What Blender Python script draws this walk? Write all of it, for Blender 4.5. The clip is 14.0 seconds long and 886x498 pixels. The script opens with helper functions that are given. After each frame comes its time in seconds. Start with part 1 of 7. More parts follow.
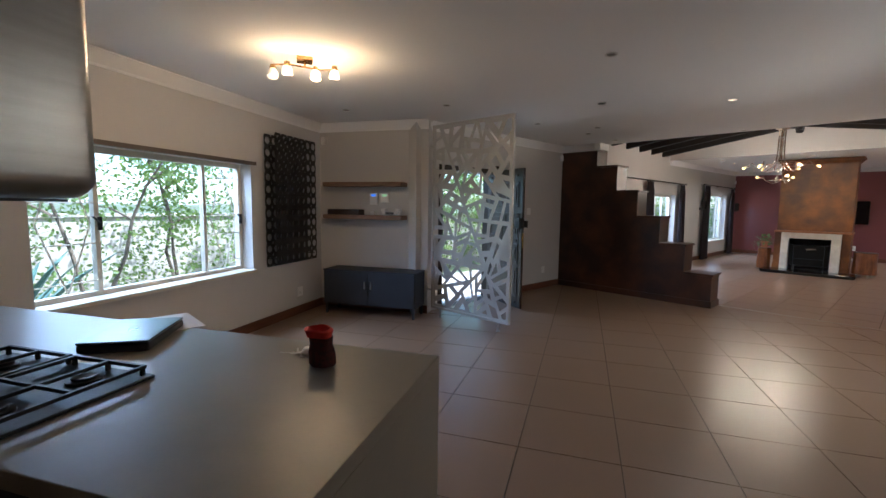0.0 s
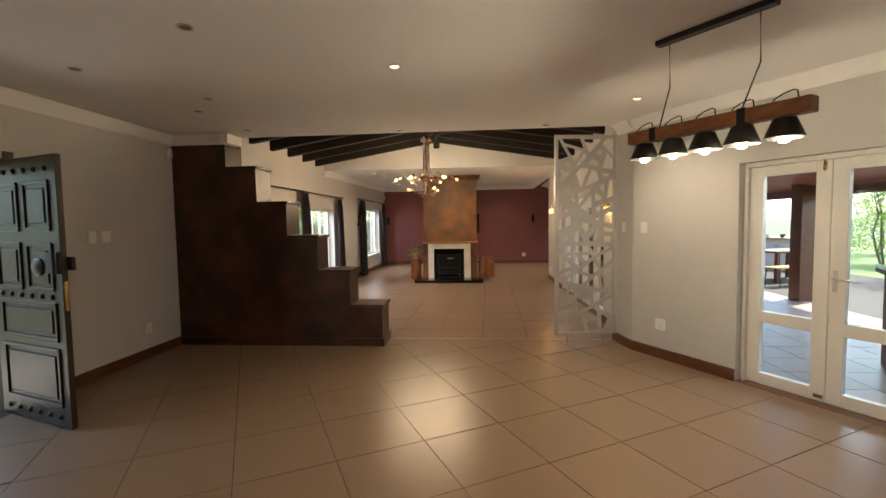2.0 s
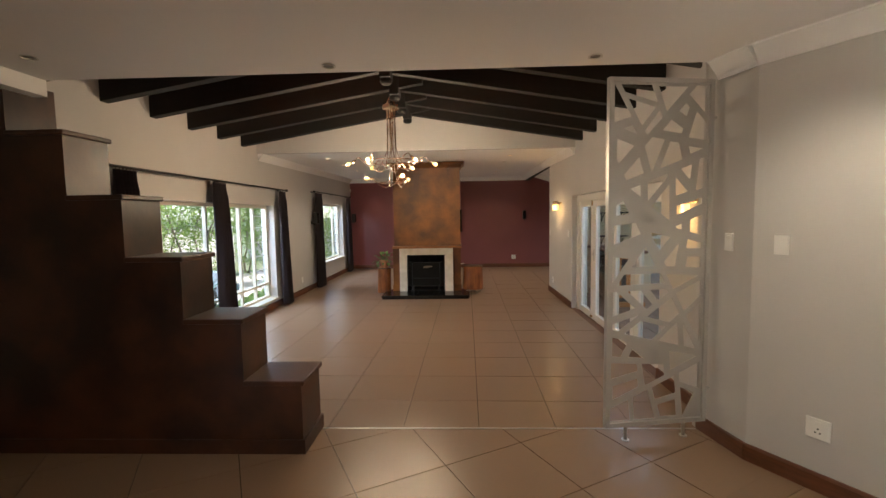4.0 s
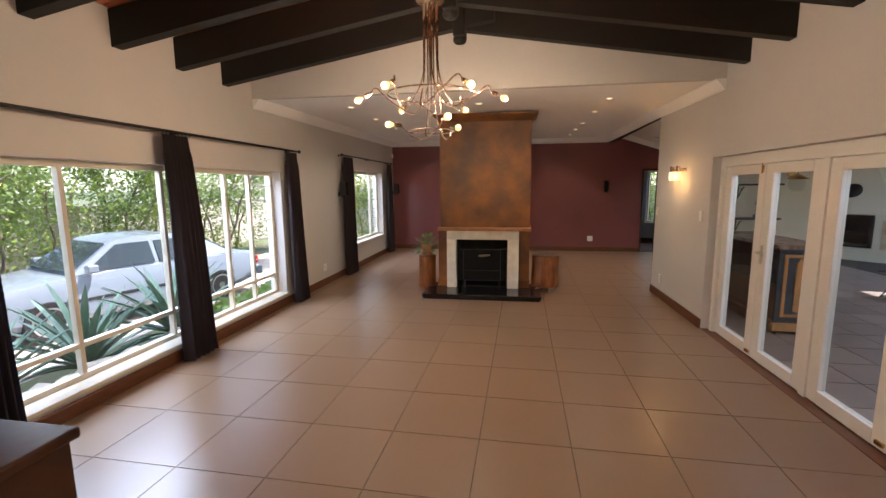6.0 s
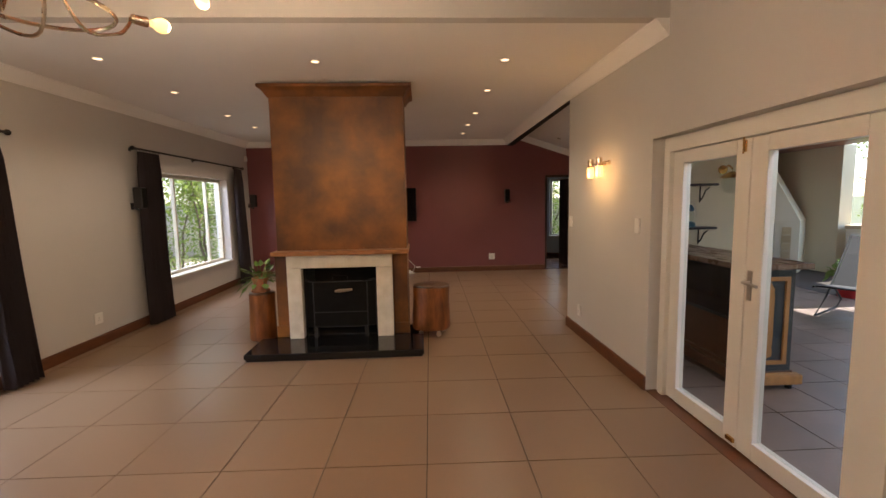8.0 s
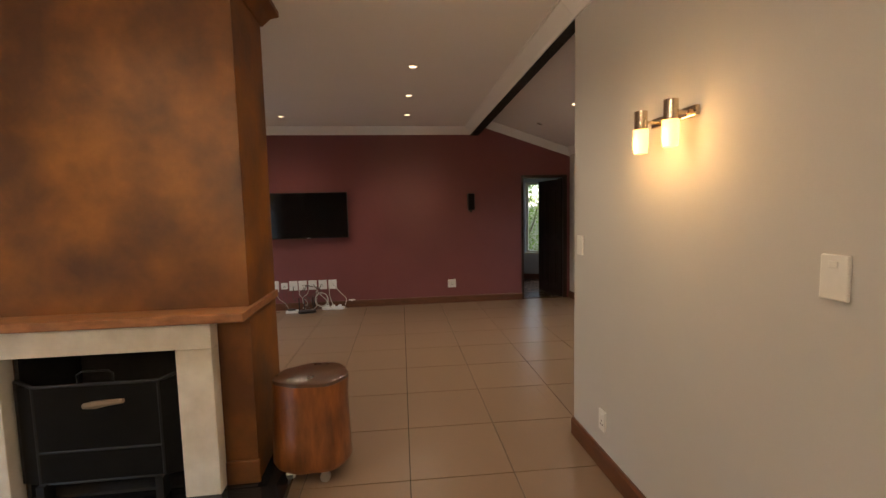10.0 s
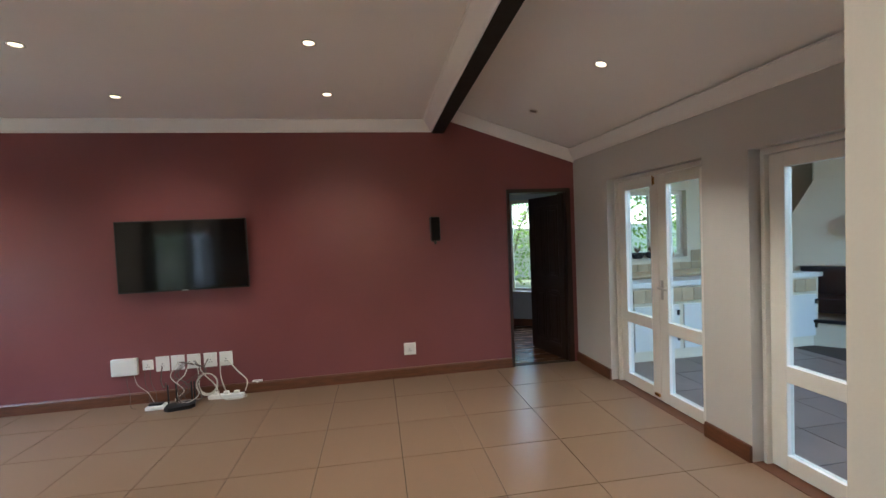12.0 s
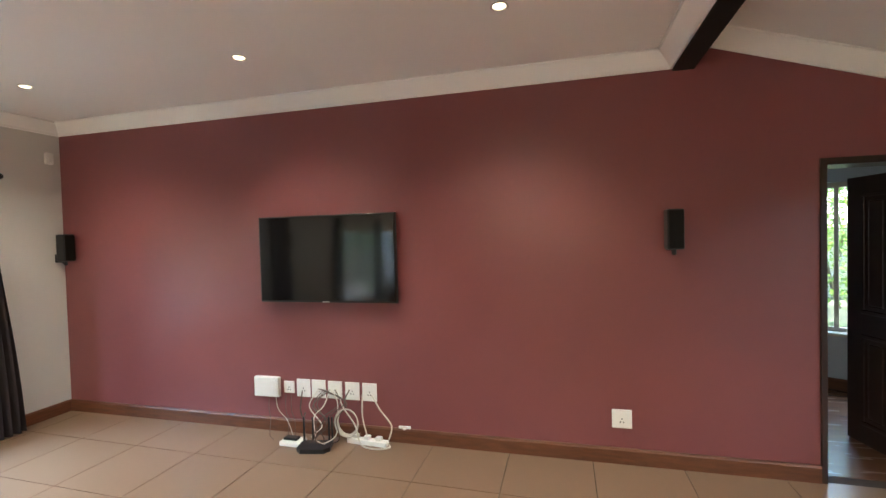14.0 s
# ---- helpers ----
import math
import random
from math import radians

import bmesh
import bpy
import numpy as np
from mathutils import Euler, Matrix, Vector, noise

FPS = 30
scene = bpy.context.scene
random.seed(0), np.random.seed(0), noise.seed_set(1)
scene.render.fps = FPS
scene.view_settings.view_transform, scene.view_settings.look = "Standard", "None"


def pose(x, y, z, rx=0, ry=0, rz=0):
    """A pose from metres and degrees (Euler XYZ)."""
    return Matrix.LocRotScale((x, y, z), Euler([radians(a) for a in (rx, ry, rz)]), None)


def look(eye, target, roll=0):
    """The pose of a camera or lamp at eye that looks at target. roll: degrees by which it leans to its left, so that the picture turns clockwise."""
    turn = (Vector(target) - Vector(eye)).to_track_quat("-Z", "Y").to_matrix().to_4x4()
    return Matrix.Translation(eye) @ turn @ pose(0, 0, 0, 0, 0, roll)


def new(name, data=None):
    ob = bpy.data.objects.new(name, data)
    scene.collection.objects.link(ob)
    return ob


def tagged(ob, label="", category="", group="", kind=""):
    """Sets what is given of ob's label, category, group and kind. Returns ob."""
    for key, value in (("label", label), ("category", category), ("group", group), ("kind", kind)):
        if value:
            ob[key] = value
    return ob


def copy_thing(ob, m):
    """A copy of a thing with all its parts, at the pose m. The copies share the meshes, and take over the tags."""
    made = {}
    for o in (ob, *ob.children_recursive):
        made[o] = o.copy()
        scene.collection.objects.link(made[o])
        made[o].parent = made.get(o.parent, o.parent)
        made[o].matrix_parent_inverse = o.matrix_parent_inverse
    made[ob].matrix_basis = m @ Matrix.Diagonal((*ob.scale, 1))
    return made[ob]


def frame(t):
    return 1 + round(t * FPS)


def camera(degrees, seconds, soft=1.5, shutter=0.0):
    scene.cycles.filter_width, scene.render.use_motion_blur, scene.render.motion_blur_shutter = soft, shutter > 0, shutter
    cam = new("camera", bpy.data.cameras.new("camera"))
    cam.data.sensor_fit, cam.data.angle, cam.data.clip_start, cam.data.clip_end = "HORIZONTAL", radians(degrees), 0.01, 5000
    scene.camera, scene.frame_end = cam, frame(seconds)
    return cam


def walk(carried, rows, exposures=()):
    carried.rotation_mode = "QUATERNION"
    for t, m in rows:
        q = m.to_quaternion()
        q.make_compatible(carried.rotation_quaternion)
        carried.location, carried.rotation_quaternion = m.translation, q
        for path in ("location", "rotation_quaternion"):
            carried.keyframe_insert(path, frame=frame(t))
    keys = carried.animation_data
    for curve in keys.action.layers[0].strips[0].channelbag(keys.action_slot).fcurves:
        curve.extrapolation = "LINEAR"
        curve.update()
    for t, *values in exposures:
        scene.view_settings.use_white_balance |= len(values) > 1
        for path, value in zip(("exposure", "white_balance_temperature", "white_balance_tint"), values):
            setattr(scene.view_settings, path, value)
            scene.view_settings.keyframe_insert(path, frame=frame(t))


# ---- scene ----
cam = camera(91.0, 14.0)
PATH = [
    (0, (0.005, -0.604, 1.495), (-1.44, 0.764, 1.298), 0.8),
    (0.5, (-0.332, -0.133, 1.435), (-1.589, 1.415, 1.282), -0.1),
    (1, (-0.449, 0.469, 1.509), (-1.275, 2.286, 1.376), -0.9),
    (1.5, (-0.583, 1.049, 1.541), (-1.052, 2.989, 1.406), -1.0),
    (2, (-0.727, 1.598, 1.507), (-0.893, 3.587, 1.387), -0.9),
    (2.2, (-0.719, 1.841, 1.529), (-0.775, 3.836, 1.405), -0.8),
    (4.3, (-0.839, 4.298, 1.632), (-0.92, 6.289, 1.465), -1.0),
    (4.5, (-0.813, 4.534, 1.638), (-0.936, 6.522, 1.459), -1.0),
    (5, (-0.913, 5.117, 1.669), (-1.145, 7.093, 1.466), -0.9),
    (5.5, (-1.01, 5.652, 1.655), (-1.311, 7.615, 1.419), -0.5),
    (6, (-1.049, 6.203, 1.64), (-1.363, 8.158, 1.357), -0.5),
    (6.5, (-1.02, 6.682, 1.662), (-1.349, 8.631, 1.356), -0.4),
    (7, (-1.0, 7.167, 1.65), (-1.227, 9.134, 1.366), -0.6),
    (7.5, (-0.815, 7.628, 1.548), (-0.87, 9.611, 1.295), -0.9),
    (8, (-0.623, 8.238, 1.496), (-0.528, 10.225, 1.283), -1.1),
    (8.5, (-0.462, 8.799, 1.509), (-0.301, 10.784, 1.321), -1.2),
    (9, (-0.304, 9.392, 1.5), (-0.097, 11.371, 1.299), -1.3),
    (9.2, (-0.255, 9.641, 1.495), (-0.04, 11.62, 1.301), -1.3),
    (11.3, (0.279, 12.086, 1.455), (0.564, 14.06, 1.305), -1.7),
    (11.5, (0.325, 12.283, 1.474), (0.645, 14.252, 1.331), -2.2),
    (12, (0.476, 12.803, 1.578), (0.816, 14.773, 1.502), -2.4),
    (12.5, (0.495, 13.272, 1.645), (0.762, 15.254, 1.685), -2.0),
    (13, (0.595, 13.692, 1.649), (0.773, 15.683, 1.682), -1.8),
    (13.5, (0.53, 14.065, 1.601), (0.473, 16.064, 1.574), -2.2),
    (14, (0.452, 14.355, 1.606), (-0.046, 16.291, 1.553), -1.5),
]
walk(cam, [(t, look(eye, target, roll)) for t, eye, target, roll in PATH], [(0, 2.15, 4800, 10), (0.5, 2.1, 5300, 10), (1, 2.5, 5500, 9), (2, 2.4, 6100, 8), (4.5, 2.15, 5700, 10), (5.5, 2.25, 5900, 16), (6.5, 2.05, 6000, 18), (8, 2.1, 6400, 18), (9.2, 2.15, 6700, 17), (11.3, 2.4, 4900, 5), (12.5, 3.05, 5300, 5), (13.5, 3.15, 5500, 8), (14, 3.55, 5300, 4)])
# world and sun
world = bpy.data.worlds.new("sky")
scene.world = world
world.use_nodes = True
wn = world.node_tree
sky = wn.nodes.new("ShaderNodeTexSky")
sky.sky_type = "NISHITA"
sky.sun_disc = False
sky.sun_elevation = radians(61)
sky.sun_rotation = radians(56)
wn.links.new(sky.outputs[0], wn.nodes["Background"].inputs[0])
wn.nodes["Background"].inputs[1].default_value = 0.15


def lamp(name, kind, m, power, color=(1, 1, 1), **more):
    data = bpy.data.lights.new(name, kind)
    data.energy, data.color = power, color
    ob = new(name, data)
    ob.matrix_world = m
    for key, value in more.items():
        if key == "size":
            data.shape, data.size, data.size_y = "RECTANGLE", value[0], value[1]
        elif key == "soft":
            data.shadow_soft_size = value
        elif key == "cone":
            data.spot_size, data.spot_blend = radians(value), 0.7
        elif key == "angle":
            data.angle = radians(value)
    return ob


SUN_DIR = Vector((-0.45, -0.30, -1.0))
lamp("sun", "SUN", look((-6, 0, 20), Vector((-6, 0, 20)) + SUN_DIR), 3.6, (1, 0.95, 0.87), angle=0.5)

# ---- geometry helpers ----
TH = radians(30.5)
U = Vector((math.cos(TH), math.sin(TH), 0))
V = Vector((-math.sin(TH), math.cos(TH), 0))
C0 = Vector((-5.9, 2.5, 0))


def din(a, b, z=0.0):
    """A place in the dining room, which stands turned to the lounge."""
    return C0 + U * a + V * b + Vector((0, 0, z))


DIN = Matrix.Translation(C0) @ Matrix.Rotation(TH, 4, "Z")


def box(bm, x0, x1, y0, y1, z0, z1, m=None, bevel=0.0, seg=2):
    mm = Matrix.Translation(((x0 + x1) / 2, (y0 + y1) / 2, (z0 + z1) / 2)) @ Matrix.Diagonal((x1 - x0, y1 - y0, z1 - z0, 1))
    if m is not None:
        mm = m @ mm
    made = bmesh.ops.create_cube(bm, size=1.0, matrix=mm)
    if bevel > 0:
        edges = list({e for v in made["verts"] for e in v.link_edges})
        bmesh.ops.bevel(bm, geom=edges, offset=bevel, segments=seg, affect="EDGES", profile=0.5)
    return bm


def cyl(bm, r0, r1, z0, z1, m=None, seg=20, caps=True):
    mm = Matrix.Translation((0, 0, (z0 + z1) / 2))
    if m is not None:
        mm = m @ mm
    bmesh.ops.create_cone(bm, cap_ends=caps, segments=seg, radius1=r0, radius2=r1, depth=z1 - z0, matrix=mm)
    return bm


def between(p, q):
    """The pose that lays a z axis from p towards q."""
    p, q = Vector(p), Vector(q)
    return Matrix.Translation(p) @ (q - p).to_track_quat("Z", "Y").to_matrix().to_4x4()


def rod(bm, p, q, r, seg=8):
    return cyl(bm, r, r, 0, (Vector(q) - Vector(p)).length, between(p, q), seg)


def tube(bm, pts, r, seg=6):
    """A bent pipe through the points."""
    pts = [Vector(p) for p in pts]
    rings = []
    for i, p in enumerate(pts):
        d = (pts[min(i + 1, len(pts) - 1)] - pts[max(i - 1, 0)]).normalized()
        side = d.cross(Vector((0, 0, 1)))
        side = side.normalized() if side.length > 1e-3 else Vector((1, 0, 0))
        up = side.cross(d)
        rr = r[i] if isinstance(r, (list, tuple)) else r
        rings.append([bm.verts.new(p + (side * math.cos(k * math.tau / seg) + up * math.sin(k * math.tau / seg)) * rr) for k in range(seg)])
    for a, b in zip(rings, rings[1:]):
        for k in range(seg):
            bm.faces.new((a[k], a[(k + 1) % seg], b[(k + 1) % seg], b[k]))
    bm.faces.new(rings[0][::-1])
    bm.faces.new(rings[-1])
    return bm


def lathe(bm, profile, m=None, seg=24, wob=None):
    """Turns a profile of (radius, height) about z."""
    rings = []
    for r, z in profile:
        ring = []
        for k in range(seg):
            a = k * math.tau / seg
            rr = r * (wob(a, z) if wob else 1)
            p = Vector((rr * math.cos(a), rr * math.sin(a), z))
            ring.append(bm.verts.new(m @ p if m is not None else p))
        rings.append(ring)
    for a, b in zip(rings, rings[1:]):
        for k in range(seg):
            bm.faces.new((a[k], a[(k + 1) % seg], b[(k + 1) % seg], b[k]))
    bm.faces.new(rings[0][::-1])
    bm.faces.new(rings[-1])
    return bm


def prism(bm, poly, z0, z1, m=None):
    """A flat polygon of (x, y) drawn up from z0 to z1."""
    lo = [Vector((x, y, z0)) for x, y in poly]
    hi = [Vector((x, y, z1)) for x, y in poly]
    if m is not None:
        lo, hi = [m @ p for p in lo], [m @ p for p in hi]
    lo, hi = [bm.verts.new(p) for p in lo], [bm.verts.new(p) for p in hi]
    n = len(poly)
    bm.faces.new(lo[::-1])
    bm.faces.new(hi)
    for k in range(n):
        bm.faces.new((lo[k], lo[(k + 1) % n], hi[(k + 1) % n], hi[k]))
    return bm


def sweep(bm, profile, p, q, side):
    """A profile of (out, up) drawn along the line from p to q; side is the way out."""
    p, q, side = Vector(p), Vector(q), Vector(side)
    a = [bm.verts.new(p + side * o + Vector((0, 0, h))) for o, h in profile]
    b = [bm.verts.new(q + side * o + Vector((0, 0, h))) for o, h in profile]
    n = len(profile)
    for k in range(n):
        bm.faces.new((a[k], a[(k + 1) % n], b[(k + 1) % n], b[k]))
    bm.faces.new(a[::-1])
    bm.faces.new(b)
    return bm


def mesh_of(name, bm, material, smooth=False):
    bmesh.ops.recalc_face_normals(bm, faces=bm.faces[:])
    me = bpy.data.meshes.new(name)
    bm.to_mesh(me)
    bm.free()
    for mt in material if isinstance(material, (list, tuple)) else (material,):
        me.materials.append(mt)
    if smooth:
        for f in me.polygons:
            f.use_smooth = True
        me.set_sharp_from_angle(angle=radians(38))
    return me


def part(name, bm, material, parent=None, label="", smooth=False):
    """One mesh object, under a thing or a part."""
    ob = new(name, mesh_of(name, bm, material, smooth))
    if parent is not None:
        ob.parent = parent
    if label:
        tagged(ob, label)
    return ob


def thing(name, m, label, category, group=""):
    ob = new(name)
    ob.matrix_world = m
    ob.empty_display_size = 0.1
    return tagged(ob, label, category, group)


def solid(name, bm, material, label, category, group="", smooth=False):
    return tagged(part(name, bm, material, None, "", smooth), label, category, group)


def setting(name, bm, material, label="", smooth=False):
    return tagged(part(name, bm, material, None, label, smooth), kind="structure")


def B():
    return bmesh.new()


# ---- materials ----
def mat(name, base, rough=0.5, metal=0.0, vary=0.12, scale=3.0, fine=40.0, bump=0.05, spec=0.5, island=0.0, objvar=0.0, second=None, stretch=(1, 1, 1), mixat=(0.3, 0.7), coat=0.0, rvary=0.1):
    m = bpy.data.materials.new(name)
    m.use_nodes = True
    nt = m.node_tree
    bs = nt.nodes["Principled BSDF"]
    add = nt.nodes.new
    geo = add("ShaderNodeNewGeometry")
    mapn = add("ShaderNodeMapping")
    mapn.inputs["Scale"].default_value = stretch
    nt.links.new(geo.outputs["Position"], mapn.inputs[0])
    n1 = add("ShaderNodeTexNoise")
    n1.inputs["Scale"].default_value = scale
    n1.inputs["Detail"].default_value = 5
    n2 = add("ShaderNodeTexNoise")
    n2.inputs["Scale"].default_value = fine
    n2.inputs["Detail"].default_value = 4
    for n in (n1, n2):
        nt.links.new(mapn.outputs[0], n.inputs["Vector"])
    ramp = add("ShaderNodeValToRGB")
    dark = [c * (1 - vary) for c in base]
    lite = [min(1, c * (1 + vary)) for c in base]
    if second:
        dark, lite = list(base), list(second)
    ramp.color_ramp.elements[0].position, ramp.color_ramp.elements[1].position = mixat
    ramp.color_ramp.elements[0].color = (*dark, 1)
    ramp.color_ramp.elements[1].color = (*lite, 1)
    nt.links.new(n1.outputs["Fac"], ramp.inputs[0])
    hsv = add("ShaderNodeHueSaturation")
    nt.links.new(ramp.outputs[0], hsv.inputs["Color"])
    val = add("ShaderNodeMapRange")
    val.inputs["To Min"].default_value, val.inputs["To Max"].default_value = 1 - vary * 0.7, 1 + vary * 0.7
    nt.links.new(n2.outputs["Fac"], val.inputs[0])
    last = val.outputs[0]
    if island or objvar:
        src = geo.outputs["Random Per Island"] if island else add("ShaderNodeObjectInfo").outputs["Random"]
        w = island or objvar
        mr = add("ShaderNodeMapRange")
        mr.inputs["To Min"].default_value, mr.inputs["To Max"].default_value = 1 - w, 1 + w
        nt.links.new(src, mr.inputs[0])
        mul = add("ShaderNodeMath")
        mul.operation = "MULTIPLY"
        nt.links.new(last, mul.inputs[0])
        nt.links.new(mr.outputs[0], mul.inputs[1])
        last = mul.outputs[0]
    nt.links.new(last, hsv.inputs["Value"])
    nt.links.new(hsv.outputs[0], bs.inputs["Base Color"])
    bs.inputs["Roughness"].default_value = rough
    if rvary:
        rr = add("ShaderNodeMapRange")
        rr.inputs["To Min"].default_value, rr.inputs["To Max"].default_value = max(0.02, rough - rvary), min(1, rough + rvary)
        nt.links.new(n1.outputs["Fac"], rr.inputs[0])
        nt.links.new(rr.outputs[0], bs.inputs["Roughness"])
    bs.inputs["Metallic"].default_value = metal
    bs.inputs["Specular IOR Level"].default_value = spec
    bs.inputs["Coat Weight"].default_value = coat
    bs.inputs["Coat Roughness"].default_value = 0.15
    if bump:
        bp = add("ShaderNodeBump")
        bp.inputs["Strength"].default_value = bump
        bp.inputs["Distance"].default_value = 0.01
        nt.links.new(n2.outputs["Fac"], bp.inputs["Height"])
        nt.links.new(bp.outputs[0], bs.inputs["Normal"])
    return m


def glow(name, color, strength):
    m = bpy.data.materials.new(name)
    m.use_nodes = True
    bs = m.node_tree.nodes["Principled BSDF"]
    bs.inputs["Base Color"].default_value = (*color, 1)
    bs.inputs["Emission Color"].default_value = (*color, 1)
    bs.inputs["Emission Strength"].default_value = strength
    return m


def glass(name, color=(1, 1, 1), rough=0.0, thin=True):
    """Thin window glass: clear with a mirror's share at its face."""
    m = bpy.data.materials.new(name)
    m.use_nodes = True
    nt = m.node_tree
    out = nt.nodes["Material Output"]
    tr = nt.nodes.new("ShaderNodeBsdfTransparent")
    tr.inputs[0].default_value = (*color, 1)
    gl = nt.nodes.new("ShaderNodeBsdfGlossy")
    gl.inputs["Roughness"].default_value = rough
    lw = nt.nodes.new("ShaderNodeLayerWeight")
    lw.inputs[0].default_value = 0.5
    pw_ = nt.nodes.new("ShaderNodeMath")
    pw_.operation, pw_.inputs[1].default_value = "POWER", 5.0
    nt.links.new(lw.outputs["Facing"], pw_.inputs[0])
    fr = nt.nodes.new("ShaderNodeMath")
    fr.operation, fr.inputs[1].default_value, fr.inputs[2].default_value = "MULTIPLY_ADD", 0.85, 0.025
    nt.links.new(pw_.outputs[0], fr.inputs[0])
    mix = nt.nodes.new("ShaderNodeMixShader")
    nt.links.new(fr.outputs[0], mix.inputs[0])
    nt.links.new(tr.outputs[0], mix.inputs[1])
    nt.links.new(gl.outputs[0], mix.inputs[2])
    nt.links.new(mix.outputs[0], out.inputs[0])
    return m


PAINT = mat("grey_wall_paint", (0.56, 0.54, 0.52), 0.75, vary=0.03, scale=1.2, fine=160, bump=0.03, spec=0.3)
CEIL = mat("white_ceiling_paint", (0.84, 0.83, 0.82), 0.85, vary=0.02, scale=0.8, fine=120, bump=0.02, spec=0.2)
PLUM = mat("plum_wall_paint", (0.20, 0.066, 0.068), 0.33, vary=0.07, scale=1.0, fine=220, bump=0.04, spec=0.45, rvary=0.06)
TRIM = mat("white_gloss_paint", (0.74, 0.72, 0.68), 0.35, vary=0.03, scale=3, fine=60, bump=0.03)
TILE = mat("beige_porcelain_tile", (0.215, 0.142, 0.09), 0.29, vary=0.035, mixat=(0.15, 0.85), scale=1.6, fine=90, bump=0.012, objvar=0.035, spec=0.45, rvary=0.02)
GROUT = mat("brown_grout", (0.05, 0.036, 0.026), 0.9, vary=0.2, scale=8, fine=120, bump=0.1)
SKIRT = mat("dark_meranti", (0.115, 0.042, 0.018), 0.4, vary=0.25, scale=6, fine=60, bump=0.06, stretch=(1, 1, 6))
BEAM = mat("black_stained_timber", (0.003, 0.0024, 0.002), 0.7, vary=0.4, scale=4, fine=50, bump=0.25, stretch=(1, 4, 4))
PLANK = mat("red_timber_boards", (0.44, 0.13, 0.045), 0.42, vary=0.25, scale=5, fine=60, bump=0.1, stretch=(1, 6, 1), island=0.2)
RUST = mat("rust_plaster", (0.080, 0.027, 0.005), 0.48, second=(0.25, 0.09, 0.010), vary=0.25, scale=2.6, fine=22, bump=0.12, mixat=(0.36, 0.68), rvary=0.12)
CHOC = mat("brown_plaster", (0.026, 0.010, 0.005), 0.36, second=(0.085, 0.030, 0.013), vary=0.2, scale=2.2, fine=25, bump=0.1, mixat=(0.4, 0.65), rvary=0.12)
STONEW = mat("cream_marble", (0.60, 0.54, 0.44), 0.4, second=(0.74, 0.69, 0.60), vary=0.08, scale=7, fine=30, bump=0.06)
GRANITE = mat("black_granite", (0.008, 0.008, 0.009), 0.1, vary=0.5, scale=60, fine=200, bump=0.0, rvary=0.03)
BLACK = mat("black_iron", (0.012, 0.012, 0.012), 0.5, metal=0.3, vary=0.3, scale=10, fine=100, bump=0.08)
SOOT = mat("sooty_firebrick", (0.02, 0.018, 0.016), 0.9, vary=0.4, scale=5, fine=30, bump=0.4)
STEEL = mat("brushed_steel", (0.55, 0.54, 0.52), 0.32, metal=1.0, vary=0.08, scale=4, fine=150, bump=0.03)
NICKEL = mat("satin_nickel", (0.62, 0.52, 0.40), 0.25, metal=1.0, vary=0.06, scale=5, fine=80, bump=0.0)
SCREEN = mat("grey_powder_coated_steel", (0.50, 0.485, 0.465), 0.42, metal=0.45, vary=0.06, scale=3, fine=150, bump=0.03)
CURTAIN = mat("charcoal_curtain_cloth", (0.058, 0.045, 0.05), 0.9, vary=0.2, scale=9, fine=300, bump=0.2, stretch=(1, 1, 0.1))
PLASTIC_W = mat("white_plastic", (0.78, 0.77, 0.74), 0.4, vary=0.03, scale=6, fine=60, bump=0.0)
PLASTIC_B = mat("black_plastic", (0.012, 0.012, 0.013), 0.4, vary=0.2, scale=6, fine=90, bump=0.03)
SCREENGLASS = mat("dark_display_glass", (0.006, 0.006, 0.007), 0.08, vary=0.2, scale=1, fine=4, bump=0.0, rvary=0.02)
CABGREY = mat("slate_grey_metal", (0.032, 0.036, 0.045), 0.5, metal=0.2, vary=0.1, scale=5, fine=90, bump=0.04)
OAK = mat("brown_shelf_wood", (0.20, 0.115, 0.065), 0.55, vary=0.25, scale=5, fine=60, bump=0.1, stretch=(2, 2, 10))
STUMP = mat("varnished_log", (0.11, 0.033, 0.009), 0.36, second=(0.31, 0.105, 0.026), vary=0.4, scale=7, fine=30, bump=0.12, stretch=(2, 2, 0.5), coat=0.4)
STUMPTOP = mat("varnished_log_end", (0.085, 0.042, 0.022), 0.3, vary=0.3, scale=10, fine=60, bump=0.08, coat=0.4)
DOORWOOD = mat("dark_door_timber", (0.024, 0.010, 0.006), 0.4, vary=0.3, scale=4, fine=40, bump=0.08, stretch=(6, 6, 1))
COUNTER = mat("grey_green_countertop", (0.20, 0.185, 0.15), 0.38, second=(0.25, 0.23, 0.185), vary=0.06, scale=5, fine=120, bump=0.02)
LINTEL = mat("aged_pine_beam", (0.30, 0.125, 0.045), 0.5, vary=0.25, scale=5, fine=50, bump=0.12, stretch=(3, 3, 8))
GLASS = glass("window_glass")
GLASSD = glass("door_glass", (0.93, 0.96, 0.95))
BULB = glow("warm_bulb", (1.0, 0.62, 0.2), 0.45)
DLGLOW = glow("downlight_lens", (1.0, 0.72, 0.38), 0.8)
SHADEGLOW = glow("lit_opal_glass", (1.0, 0.55, 0.14), 0.75)
BRASS = mat("polished_brass", (0.55, 0.34, 0.12), 0.25, metal=1.0, vary=0.08, scale=6, fine=60, bump=0.0)


